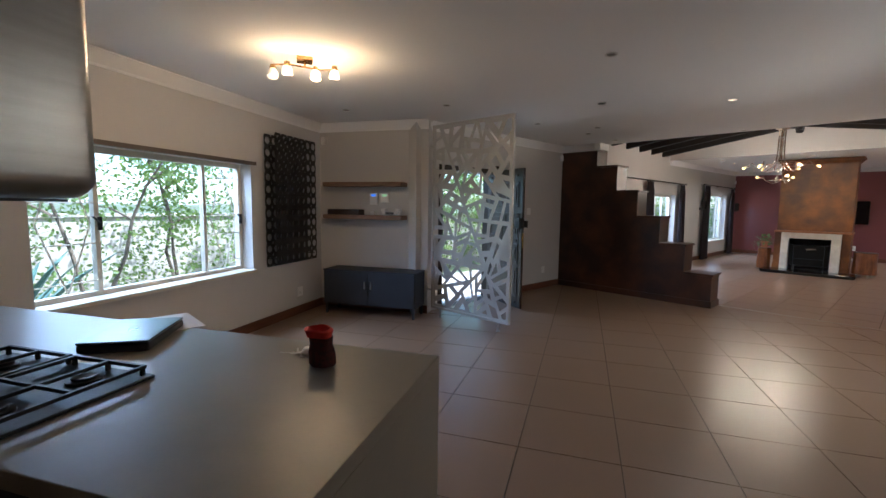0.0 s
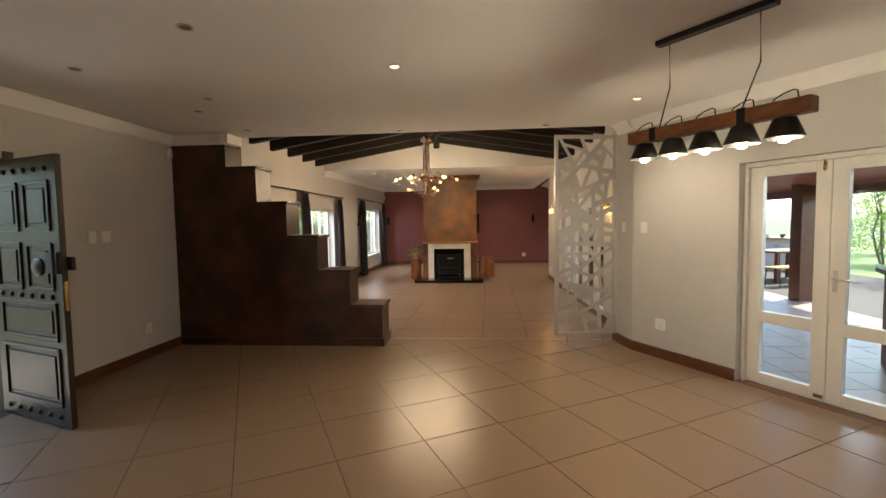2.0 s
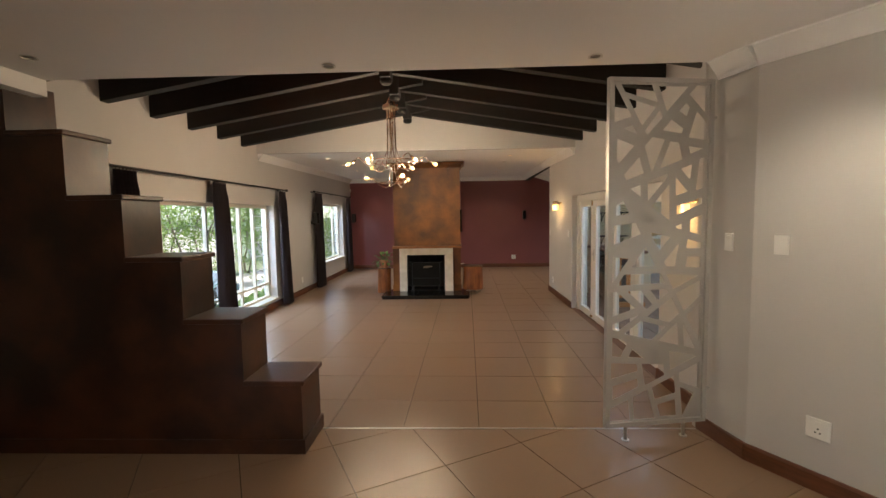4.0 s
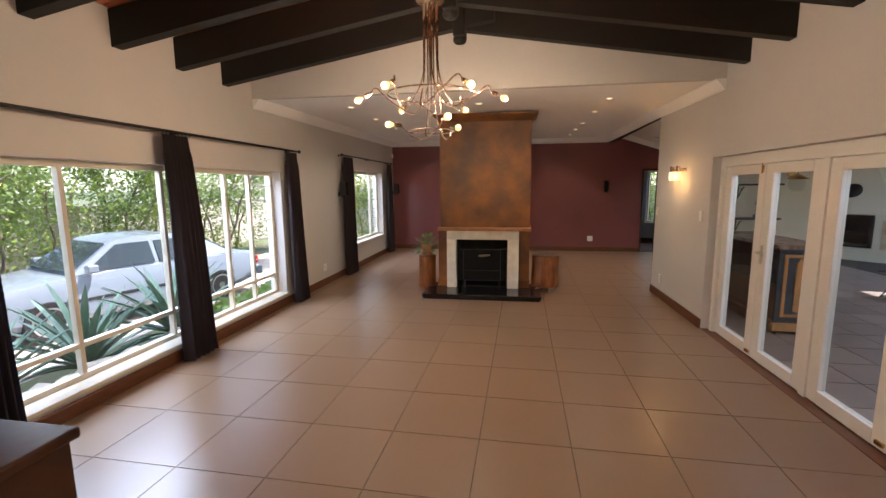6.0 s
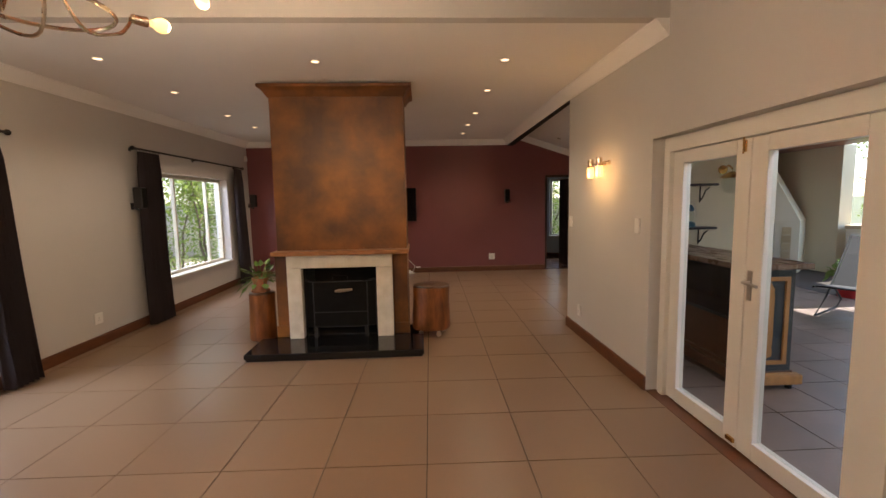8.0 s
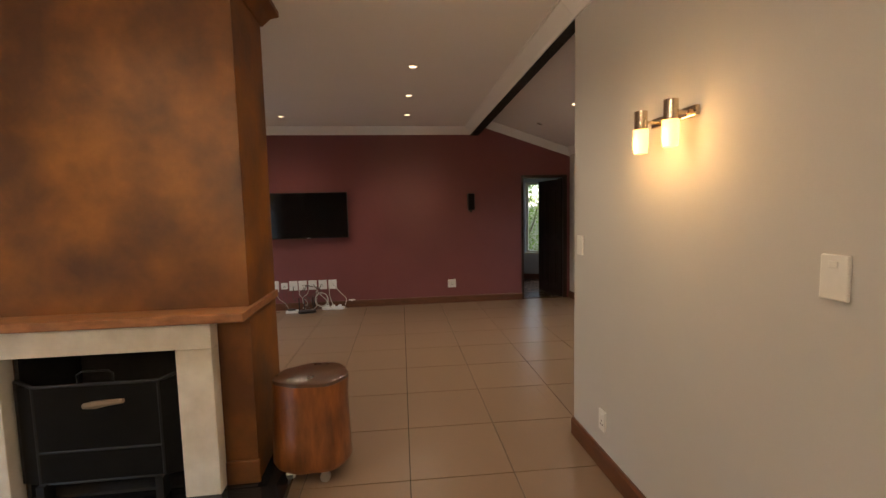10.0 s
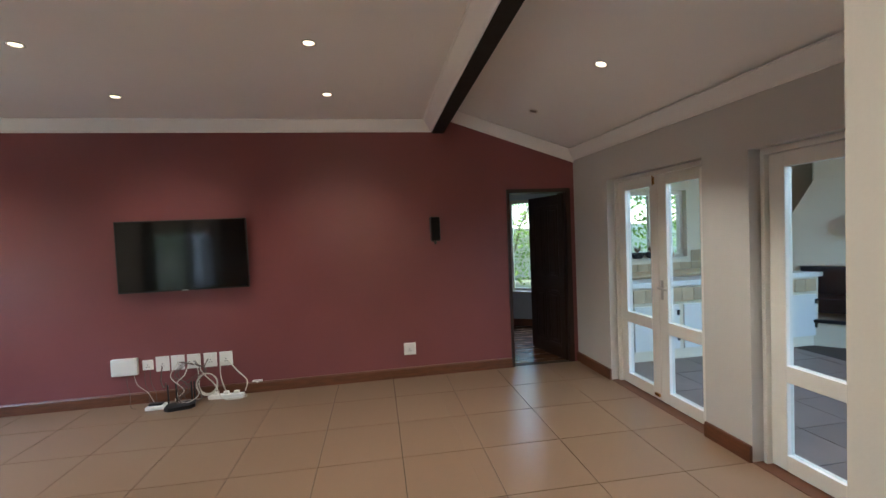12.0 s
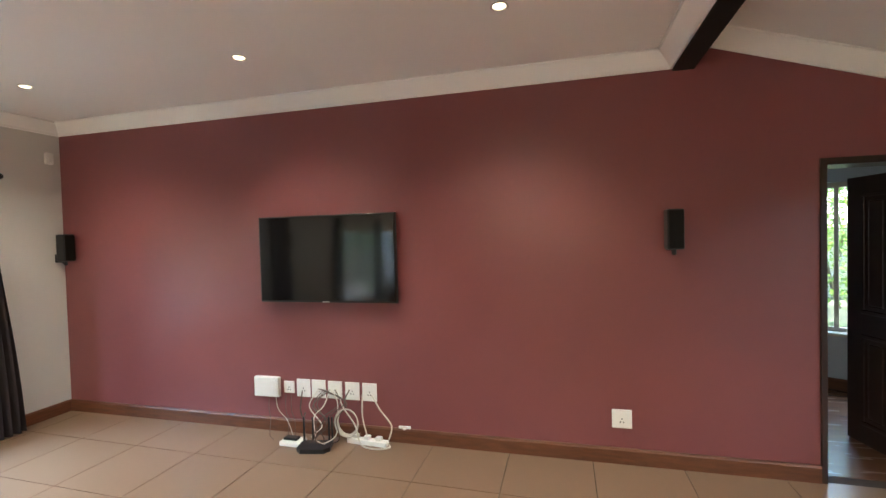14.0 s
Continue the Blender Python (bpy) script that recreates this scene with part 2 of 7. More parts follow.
# ---- structure ----
def wall(name, p, q, z0, z1, thick, material, holes=(), label=""):
    """A wall whose seen face runs from p to q; it is thick to the right of that way (minus: to the left). Holes: (s0, s1, z0, z1) along it."""
    p, q = Vector((p[0], p[1], 0)), Vector((q[0], q[1], 0))
    d = (q - p).normalized()
    m = Matrix(((d.x, d.y, 0, p.x), (d.y, -d.x, 0, p.y), (0, 0, 1, 0), (0, 0, 0, 1)))
    bm = B()
    L, s = (q - p).length, 0.0
    for a, b, lo, hi in sorted(holes):
        if a > s:
            box(bm, s, a, min(0, thick), max(0, thick), z0, z1, m)
        if lo > z0:
            box(bm, a, b, min(0, thick), max(0, thick), z0, lo, m)
        if hi < z1:
            box(bm, a, b, min(0, thick), max(0, thick), hi, z1, m)
        s = b
    if s < L:
        box(bm, s, L, min(0, thick), max(0, thick), z0, z1, m)
    bmesh.ops.remove_doubles(bm, verts=bm.verts[:], dist=1e-4)
    return setting(name, bm, material, label)


XL, XR, YP = -4.2, 1.1, 17.56      # lounge: window wall, right wall, plum wall
YE, XE = 13.28, 2.87               # end of the right wall, and the wing's right wall
ZC, ZD = 2.72, 2.635               # flat ceiling of the lounge, ceiling of the dining room
YG = 11.36                         # where the flat ceiling begins
zc = lambda y: 2.72 + 0.075 * (y - 11.36) / 6.2   # the ceiling rises a little
bx = lambda y: 1.10 + 0.125 * (y - 13.31) / 4.25   # left face of the wing's beam
RIDGE, ZR = -1.6, 3.60             # the open roof's ridge

W1 = (8.15, 11.82, 0.17, 1.86)     # large window: y0, y1, z0, z1
W2 = (14.5, 16.55, 0.50, 1.98)
FD = (8.18, 11.44, 0.0, 1.93)      # french doors to the patio
wall("wall_west", (XL, 6.98), (XL, YP + 0.2), -0.2, 3.2, -0.24, PAINT,
     [(W1[0] - 6.98, W1[1] - 6.98, W1[2], W1[3]), (W2[0] - 6.98, W2[1] - 6.98, W2[2], W2[3])], "pale grey painted wall with two windows")
wall("wall_east", (XR, 7.19), (XR, YE), -0.2, 3.2, 0.26, PAINT, [(FD[0] - 7.19, FD[1] - 7.19, -0.2, FD[3])], "pale grey painted wall with glazed doors")
wall("wall_wing_south", (XR + 0.26, YE), (XE + 0.26, YE), -0.2, 3.0, 0.26, PAINT, (), "pale grey painted wall")
D1 = (15.59, 16.853, 0.0, 2.04)
D2 = (13.78, 15.2, 0.0, 2.02)
wall("wall_wing_east", (XE, YE), (XE, YP), -0.2, 3.0, 0.26, PAINT, [(D2[0] - YE, D2[1] - YE, -0.2, D2[3]), (D1[0] - YE, D1[1] - YE, -0.2, D1[3])], "pale grey painted wall with two glazed doors")
PD = (2.06, 2.80, 0.0, 2.02)
wall("wall_plum", (XL, YP), (XE + 0.3, YP), -0.2, 3.2, -0.2, PLUM, [(PD[0] - XL, PD[1] - XL, -0.2, PD[3])], "plum painted feature wall")
# dining room
bR, aR = -1.0, 8.14
KW = (-3.62, -1.45, 0.72, 1.93)    # kitchen window along b
DD = (-2.28, -1.0, 0.0, 2.0)       # dining doors along b
pa, pb = din(0, -7.6), din(0, 0.25)
wall("wall_kitchen_window", pa.xy, pb.xy, -0.2, 2.9, -0.25, PAINT, [(KW[0] + 7.6, KW[1] + 7.6, KW[2], KW[3])], "grey painted wall with a kitchen window")
pa, pb = din(0, 0), din(1.66, 0)
wall("wall_shelf", pa.xy, pb.xy, -0.2, 2.9, -0.2, PAINT, (), "grey painted wall with shelves")
XN = -4.56                          # entrance wall
pe = din(1.66, 0)
ENT = (3.62, 4.86, 0.0, 2.08)
wall("wall_entrance", (XN, 3.2), (XN, 7.2), -0.2, 2.9, -0.25, PAINT, [(ENT[0] - 3.2, ENT[1] - 3.2, -0.2, ENT[3])], "grey painted wall beside the front door")
pf = din(aR, 0.16)
pk = din(aR, -7.6)
wall("wall_dining_east", pf.xy, pk.xy, -0.2, 2.9, -0.26, PAINT, [(0.16 - DD[1], 0.16 - DD[0], -0.2, DD[3])], "pale grey painted wall with glazed doors")
wall("wall_facet", (0.955, 7.19), pf.xy, -0.2, 2.9, -0.3, PAINT, (), "narrow pale grey wall at the opening")
pa, pb = din(aR + 0.3, -7.6), din(-0.3, -7.6)
wall("wall_kitchen_back", pa.xy, pb.xy, -0.2, 2.9, -0.2, PAINT)
bm = B()
box(bm, XR - 0.16, XR + 0.3, 7.19, 7.24, -0.2, 3.2)
setting("wall_return", bm, PAINT)
bm = B()
box(bm, XL - 0.75, XL + 0.0, 6.9, 6.98, -0.2, 3.2)
box(bm, XL - 0.75, XL - 0.24, 6.98, 7.2, -0.2, 3.2)
setting("wall_north_return", bm, PAINT)

# ceilings
poly = [(-4.75, 7.04), (0.99, 7.04), (1.05, 6.7), *[din(aR + 0.1, b).xy[:] for b in (0.0, -7.7)], *[din(a, -7.7).xy[:] for a in (-0.1,)], din(-0.1, 0.1).xy[:], din(1.66, 0.1).xy[:], (-4.75, 3.4)]
bm = B()
prism(bm, poly, ZD, ZD + 0.12)
tagged(setting("ceiling_dining", bm, CEIL, "white flat plaster ceiling"))
bm = B()
box(bm, XL - 0.1, XR + 0.1, 6.98, 7.04, ZD, 3.75)
setting("ceiling_edge", bm, PAINT)
bm = B()
prism(bm, [(XL - 0.1, YG), (XR + 0.12, YG), (XR + 0.12, YE), (1.255, YP + 0.05), (XL - 0.1, YP + 0.05)], ZC, ZC + 0.1)
for v in bm.verts:
    v.co.z += zc(v.co.y) - ZC
setting("ceiling_lounge", bm, CEIL, "white flat plaster ceiling")
bm = B()
m = Matrix(((0, 0, 1, 0), (1, 0, 0, 0), (0, 1, 0, 0), (0, 0, 0, 1)))
# sloping ceiling of the wing: profile in x, z drawn along y
q = [Vector((1.40, 0, 2.92)), Vector((XE + 0.05, 0, 2.44)), Vector((XE + 0.05, 0, 2.51)), Vector((1.40, 0, 3.02))]
lo = [bm.verts.new((p.x - (0.17 if p.x < 2 else 0), YE - 0.05, p.z)) for p in q]
hi = [bm.verts.new((p.x, YP + 0.05, p.z)) for p in q]
bm.faces.new(lo)
bm.faces.new(hi[::-1])
for k in range(4):
    bm.faces.new((lo[k], lo[(k + 1) % 4], hi[(k + 1) % 4], hi[k]))
setting("ceiling_wing", bm, CEIL, "white sloping plaster ceiling")
bm = B()
prism(bm, [(bx(YE), YE + 0.002), (bx(YE) + 0.12, YE + 0.002), (bx(YP) + 0.13, YP - 0.002), (bx(YP), YP - 0.002)], 2.665, 3.05)
tagged(part("ridge_beam", bm, BEAM), "dark stained timber ridge beam under the ceiling", "beam")

# gable face above the flat ceiling's edge
bm = B()
gz = lambda x: 2.86 + (ZR - 2.86) * (1 - abs(x - RIDGE) / 2.7) if abs(x - RIDGE) < 2.75 else 2.86
prof = [(XL - 0.05, ZC - 0.004), (XR + 0.05, ZC - 0.004), (XR + 0.05, 3.2), (RIDGE, 3.9), (XL - 0.05, 3.2)]
lo = [bm.verts.new((x, YG - 0.09, z)) for x, z in prof]
hi = [bm.verts.new((x, YG, z)) for x, z in prof]
bm.faces.new(lo)
bm.faces.new(hi[::-1])
for k in range(5):
    bm.faces.new((lo[k], lo[(k + 1) % 5], hi[(k + 1) % 5], hi[k]))
setting("wall_gable", bm, PAINT, "pale grey plaster gable over the ceiling edge")

# open timber roof over the first half of the lounge
ZB = 2.76                           # underside of the rafters at the walls
SL = (3.19 - ZB) / (RIDGE - XL)


def slope_box(bm, xa, xb, za, zb, y0, y1, h):
    vs = [bm.verts.new((x, y, z)) for y in (y0, y1) for x, z in ((xa, za), (xb, zb), (xb, zb + h), (xa, za + h))]
    a, b = vs[:4], vs[4:]
    bm.faces.new(a)
    bm.faces.new(b[::-1])
    for k in range(4):
        bm.faces.new((a[k], a[(k + 1) % 4], b[(k + 1) % 4], b[k]))


for y in (7.42, 8.09, 8.76, 9.43, 10.10, 10.77):
    tr = thing("roof_truss", pose(0, 0, 0), "black stained timber roof truss spanning the lounge", "beam", "roof trusses")
    bm = B()
    slope_box(bm, XL + 0.0, RIDGE + 0.35, ZB, ZB + SL * (RIDGE + 0.35 - XL), y - 0.05, y + 0.05, 0.28)
    part("rafter", bm, BEAM, tr)
    bm = B()
    slope_box(bm, XR - 0.0, RIDGE - 0.35, ZB, ZB + SL * (XR - RIDGE + 0.35), y + 0.051, y + 0.15, 0.28)
    part("rafter", bm, BEAM, tr)
    bm = B()
    box(bm, RIDGE - 0.06, RIDGE + 0.06, y - 0.06, y + 0.16, 3.12, 3.36, None, 0.012)
    lathe(bm, [(0.07, 3.119), (0.066, 3.09), (0.05, 3.07), (0.001, 3.06)], Matrix.Translation((RIDGE, y + 0.05, 0)), 14)
    part("king_block", bm, BEAM, tr)
bm = B()
n = 46
for side in (0, 1):
    xa, xb = (XL - 0.05, RIDGE) if side == 0 else (XR + 0.05, RIDGE)
    for k in range(n):
        y0, y1 = 7.04 + (YG - 7.13) * k / n, 7.04 + (YG - 7.13) * (k + 1) / n - 0.006
        slope_box(bm, xa, xb, ZB + 0.282, 3.52, y0, y1, 0.03)
for xa, xb in ((XL - 0.05, RIDGE), (XR + 0.05, RIDGE)):
    slope_box(bm, xa, xb, ZB + 0.314, 3.552, 7.04, YG, 0.03)
setting("ceiling_boards", bm, PLANK, "red-brown timber board ceiling")

# crown mouldings
CROWN = [(0, -0.115), (0.012, -0.115), (0.02, -0.095), (0.05, -0.06), (0.075, -0.03), (0.09, -0.012), (0.1, -0.012), (0.1, 0), (0, 0)]


def crown(name, p, q, side, z):
    bm = B()
    za, zb = (zc(p[1]), zc(q[1])) if z == ZC else (z, z)
    sweep(bm, CROWN, (p[0], p[1], za - 0.001), (q[0], q[1], zb - 0.001), side)
    return setting(name, bm, CEIL)


crown("trim_crown_1", (XL, YG - 0.09), (XL, YP), (1, 0, 0), ZC)
crown("trim_crown_2", (XL, YP), (1.255, YP), (0, -1, 0), ZC)
crown("trim_crown_3", (XR, YG - 0.09), (XR, YE), (-1, 0, 0), ZC)
crown("trim_crown_4", (bx(YE) - 0.001, YE), (bx(YP) - 0.001, YP), (-1, 0, 0), ZC)
crown("trim_crown_5", (XE, YE), (XE, YP), (-1, 0, 0), 2.465)
bm = B()
k = (2.44 - 2.92) / (XE - 1.40)
vs = []
for x, z in ((1.40, 2.92), (XE, 2.92 + k * (XE - 1.40))):
    vs.append([bm.verts.new((x, YP - 0.001 - o, z + h + 0.0)) for o, h in CROWN])
a, b = vs
for j in range(len(CROWN)):
    bm.faces.new((a[j], a[(j + 1) % len(CROWN)], b[(j + 1) % len(CROWN)], b[j]))
setting("trim_crown_6", bm, CEIL)
crown("trim_crown_7", din(0, -7.6), din(0, 0), U, ZD)
crown("trim_crown_8", din(0, 0), din(1.66, 0), -V, ZD)
crown("trim_crown_9", din(aR, 0.16), din(aR, -7.6), -U, ZD)
crown("trim_crown_10", (XN, 3.4), (XN, 6.82), (1, 0, 0), ZD)
crown("trim_crown_11", (0.955, 7.05), pf.xy, Vector((-1, -0.2, 0)).normalized(), ZD)
bm = B()
sweep(bm, CROWN, (XN, 6.82, ZD - 0.001), (-3.86, 6.82, ZD - 0.001), (0, -1, 0))
box(bm, -3.862, -3.76, 6.72, 7.04, ZD - 0.115, ZD - 0.0015)
setting("trim_crown_12", bm, CEIL)

# skirting
SK = [(0, 0), (0.02, 0), (0.02, 0.095), (0.012, 0.11), (0, 0.11)]


def skirt(n, p, q, side):
    bm = B()
    sweep(bm, SK, (p[0], p[1], 0.0), (q[0], q[1], 0.0), side)
    return setting("baseboard_%d" % n, bm, SKIRT, "dark brown timber baseboard")


skirt(1, (XL, 7.2), (XL, YP), (1, 0, 0))
skirt(2, (XL + 0.02, YP), (PD[0] - 0.013, YP), (0, -1, 0))
skirt(3, (XR, FD[1] + 0.0), (XR, YE), (-1, 0, 0))
skirt(4, (XR, YE), (XE, YE), (0, 1, 0))
skirt(5, (XE, D1[1]), (XE, YP), (-1, 0, 0))
skirt(6, (XE, D2[1]), (XE, D1[0]), (-1, 0, 0))
skirt(7, (XE, YE), (XE, D2[0]), (-1, 0, 0))
skirt(8, din(0, -7.6), din(0, 0), U)
skirt(9, din(0, 0), din(1.66, 0), -V)
skirt(10, din(aR, DD[1]), din(aR, 0.16), -U)
skirt(11, din(aR, -7.6), din(aR, DD[0]), -U)
skirt(12, (XN, ENT[1] + 0.08), (XN, 6.82), (1, 0, 0))
skirt(13, (XR, 7.24), (XR, FD[0]), (-1, 0, 0))
skirt(14, (0.955, 7.19), pf.xy, Vector((-1, -0.2, 0)).normalized())

# floors: a slab with grout, and tiles laid on it
bm = B()
prism(bm, [(XL - 0.2, 7.1), (XR + 0.2, 7.1), (XR + 0.2, YE + 0.1), (XE + 0.2, YE + 0.1), (XE + 0.2, YP + 0.1), (XL - 0.2, YP + 0.1)], -0.14, -0.006)
floor_lounge = setting("floor_lounge", bm, GROUT, "beige porcelain tiled floor of the lounge")
bm = B()
prism(bm, [(XN - 0.2, 7.1), (XR - 0.1, 7.1), din(aR + 0.15, 0).xy[:], din(aR + 0.15, -7.7).xy[:], din(-0.15, -7.7).xy[:], din(-0.15, 0.1).xy[:], (XN - 0.2, 3.1)], -0.14, -0.0065)
floor_dining = setting("floor_dining", bm, GROUT, "beige porcelain tiled floor of the dining room")

bm = B()
box(bm, -1.90, 0.93, 7.165, 7.183, -0.002, 0.003)
setting("trim_floor_strip", bm, STEEL, "thin metal strip between the two tiled floors")

# divider: a stepped plaster half wall between the rooms
divider = thing("stepped_divider_wall", pose(0, 0, 0), "dark brown polished plaster divider wall stepping down like a stair", "divider wall")
xs = [-1.925, -2.325, -2.72, -3.10, -3.475, -3.86, XN + 0.002]
zs = [0.517, 0.95, 1.38, 1.805, 2.245, ZD - 0.002]
Y0, Y1 = 6.82, 7.2
bm = B()
prism(bm, [(xs[0], 0.0), *[p for k in range(6) for p in ((xs[k], zs[k] - 0.035), (xs[k + 1], zs[k] - 0.035))][:-1], (xs[6], zs[5]), (xs[6], 0.0)], 0, Y1 - Y0,
      Matrix(((1, 0, 0, 0), (0, 0, -1, Y1), (0, 1, 0, 0), (0, 0, 0, 1))))
part("body", bm, CHOC, divider)
for k in range(5):
    bm = B()
    box(bm, xs[k + 1] + 0.001, xs[k] + 0.022, Y0 - 0.02, Y1 + 0.02, zs[k] - 0.035, zs[k], None, 0.008)
    part("tread", bm, CHOC, divider)
bm = B()
box(bm, XN + 0.02, xs[0] + 0.018, Y0 - 0.018, Y0 - 0.0005, 0, 0.1)
box(bm, xs[0] + 0.0005, xs[0] + 0.018, Y0 - 0.0005, Y1 + 0.018, 0, 0.1)
box(bm, XL + 0.02, xs[0] + 0.0003, Y1 + 0.0005, Y1 + 0.018, 0, 0.1)
part("plinth", bm, CHOC, divider)

# ground outside
GRASS = mat("garden_soil_and_grass", (0.10, 0.085, 0.05), 0.95, second=(0.09, 0.12, 0.035), vary=0.3, scale=1.5, fine=30, bump=0.5)
gx = [-400, -60, -30, -18, -12, -9, -7.5, -6.6, -6.3, -6.0, -5.7, -5.4, -5.1, -4.8, -4.5, 0, 5, 10, 30, 80, 400]
gy = [-400, -60, -20, -8, -4, 0, 4, 8, 10, 12, 14, 18, 24, 40, 90, 400]
gh = lambda x: -0.16 - 0.46 * (lambda t: t * t * (3 - 2 * t))(min(1, max(0, (-4.7 - x) / 1.9)))
bm = B()
gv = [[bm.verts.new((x, y, gh(x))) for y in gy] for x in gx]
for i in range(len(gx) - 1):
    for j in range(len(gy) - 1):
        bm.faces.new((gv[i][j], gv[i + 1][j], gv[i + 1][j + 1], gv[i][j + 1]))
setting("ground", bm, GRASS, "garden ground of soil and sparse grass")
# unseen roof slabs added over the house and patio to keep the sun out
bm = B()
box(bm, XL - 0.6, 5.5, 2.0, YP + 4.5, 3.95, 4.1)
box(bm, 5.5, 7.5, 15.0, YP + 4.5, 3.95, 4.1)
box(bm, -6.6, 6.1, -9, 2.0, 3.95, 4.1)
setting("roof", bm, BEAM)

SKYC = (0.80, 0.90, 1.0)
# area lamps added above each window and glazed door to boost the sky's light
def sky_fill(p, inward, length, power, out=1.3, z=2.75, deep=1.2):
    """An added area lamp over an opening at p, turned down into the room."""
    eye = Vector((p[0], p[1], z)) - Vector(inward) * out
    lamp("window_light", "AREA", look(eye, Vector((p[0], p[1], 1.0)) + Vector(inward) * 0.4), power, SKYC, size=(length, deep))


sky_fill((XL - 0.2, (W1[0] + W1[1]) / 2), (1, 0, 0), 3.6, 75)
sky_fill((XL - 0.2, (W2[0] + W2[1]) / 2), (1, 0, 0), 2.0, 42)
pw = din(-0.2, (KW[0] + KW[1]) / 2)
sky_fill(pw, U, 2.1, 58)
sky_fill((XN - 0.2, 4.2), (1, 0, 0), 1.2, 5)
sky_fill((XR + 0.2, (FD[0] + FD[1]) / 2), (-1, 0, 0), 3.0, 7, 0.55, 2.3, 0.3)
sky_fill((XE + 0.2, (D1[0] + D2[1]) / 2), (-1, 0, 0), 3.0, 3, 0.55, 2.3, 0.3)
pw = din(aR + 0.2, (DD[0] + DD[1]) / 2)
sky_fill(pw, -U, 1.3, 8, 0.55, 2.3, 0.3)
# two more added lamps brighten the patio from its open side
sky_fill((5.5, 8.2), (-1, 0, 0), 8.0, 65)
sky_fill((6.4, 14.6), (-1, 0.3, 0), 3.0, 6)
# another added lamp, outside the bedroom window, brightens that room
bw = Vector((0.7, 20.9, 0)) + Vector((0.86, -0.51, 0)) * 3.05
sky_fill(bw, Vector((-0.51, -0.86, 0)), 1.3, 6, 0.9, 2.4, 0.8)
# lit lamps
WARM = (1.0, 0.79, 0.53)
for x, y in ((0.14, 12.17), (0.15, 13.26), (0.18, 14.6), (0.18, 15.6), (0.2, 16.62), (-3.27, 13.26), (-3.29, 14.62), (-3.3, 15.65), (-3.25, 16.7), (-3.25, 12.1), (-1.51, 12.2), (-1.48, 15.75), (-1.47, 16.75)):
    lamp("downlight_lamp", "SPOT", look((x, y, zc(y) - 0.03), (x, y, 0)), 6, WARM, soft=0.05, cone=130)


# ---- windows and glazed doors ----
def frame_m(p, d):
    """A pose at p whose x runs along d and whose y points to the left of it."""
    d = Vector(d).normalized()
    return Matrix(((d.x, -d.y, 0, p[0]), (d.y, d.x, 0, p[1]), (0, 0, 1, p[2]), (0, 0, 0, 1)))


CREAM = mat("cream_steel_paint", (0.66, 0.60, 0.48), 0.45, vary=0.06, scale=5, fine=60, bump=0.04)
SILLP = mat("cream_sill_paint", (0.66, 0.61, 0.50), 0.45, vary=0.05, scale=3, fine=60, bump=0.03)


def steel_window(number, m, w, h, mulls, transom, bars, sill_in, label, diamond=()):
    """Steel casement: frame, mullions, low transom, glass and burglar bars. x runs along it, y into the room."""
    win = tagged(new("window_%d" % number), label, kind="structure")
    win.matrix_world = m
    bm = B()
    for x0, x1, z0, z1 in ((0, w, 0, 0.05), (0, w, h - 0.05, h), (0, 0.05, 0.05, h - 0.05), (w - 0.05, w, 0.05, h - 0.05)):
        box(bm, x0, x1, -0.03, 0.03, z0, z1)
    part("window_frame", bm, CREAM, win)
    xs_ = [0.05, *mulls, w - 0.05]
    for x in mulls:
        bm = B()
        box(bm, x - 0.018, x + 0.018, -0.025, 0.025, 0.05, h - 0.05)
        part("mullion", bm, CREAM, win)
    if transom:
        bm = B()
        box(bm, 0.05, w - 0.05, -0.028, 0.028, transom - 0.018, transom + 0.018)
        part("transom", bm, CREAM, win)
    for a, b in zip(xs_, xs_[1:]):
        bm = B()
        box(bm, a, b, -0.004, 0.0, 0.05, h - 0.05)
        pane = part("pane", bm, GLASS, win)
        pane.visible_shadow = False
    for a, b, zz in bars:
        bm = B()
        for z in zz:
            rod(bm, (a, 0.035, z), (b, 0.035, z), 0.006)
        part("burglar_bars", bm, CREAM, win)
    for a, b, z0, z1 in diamond:
        bm = B()
        c, mid = (a + b) / 2, (z0 + z1) / 2
        for p, q in (((c, z0), (a + 0.06, mid)), ((a + 0.06, mid), (c, z1)), ((c, z1), (b - 0.06, mid)), ((b - 0.06, mid), (c, z0))):
            rod(bm, (p[0], 0.035, p[1]), (q[0], 0.035, q[1]), 0.006)
        for z in (z0 + 0.08, z0 + 0.38, mid + 0.05, z1 - 0.38, z1 - 0.1):
            rod(bm, (a, 0.035, z), (b, 0.035, z), 0.005)
        part("burglar_bars", bm, CREAM, win)
        bm = B()
        box(bm, a - 0.03, a + 0.0, 0.03, 0.045, mid - 0.06, mid + 0.05)
        rod(bm, (a - 0.015, 0.045, mid), (a + 0.06, 0.07, mid + 0.05), 0.008)
        part("catch", bm, BLACK, win, "dark window catch")
    bm = B()
    box(bm, 0, w, 0.032, sill_in, -0.02, 0.012, None, 0.005)
    part("window_sill", bm, SILLP, win, "cream painted window sill")
    return win


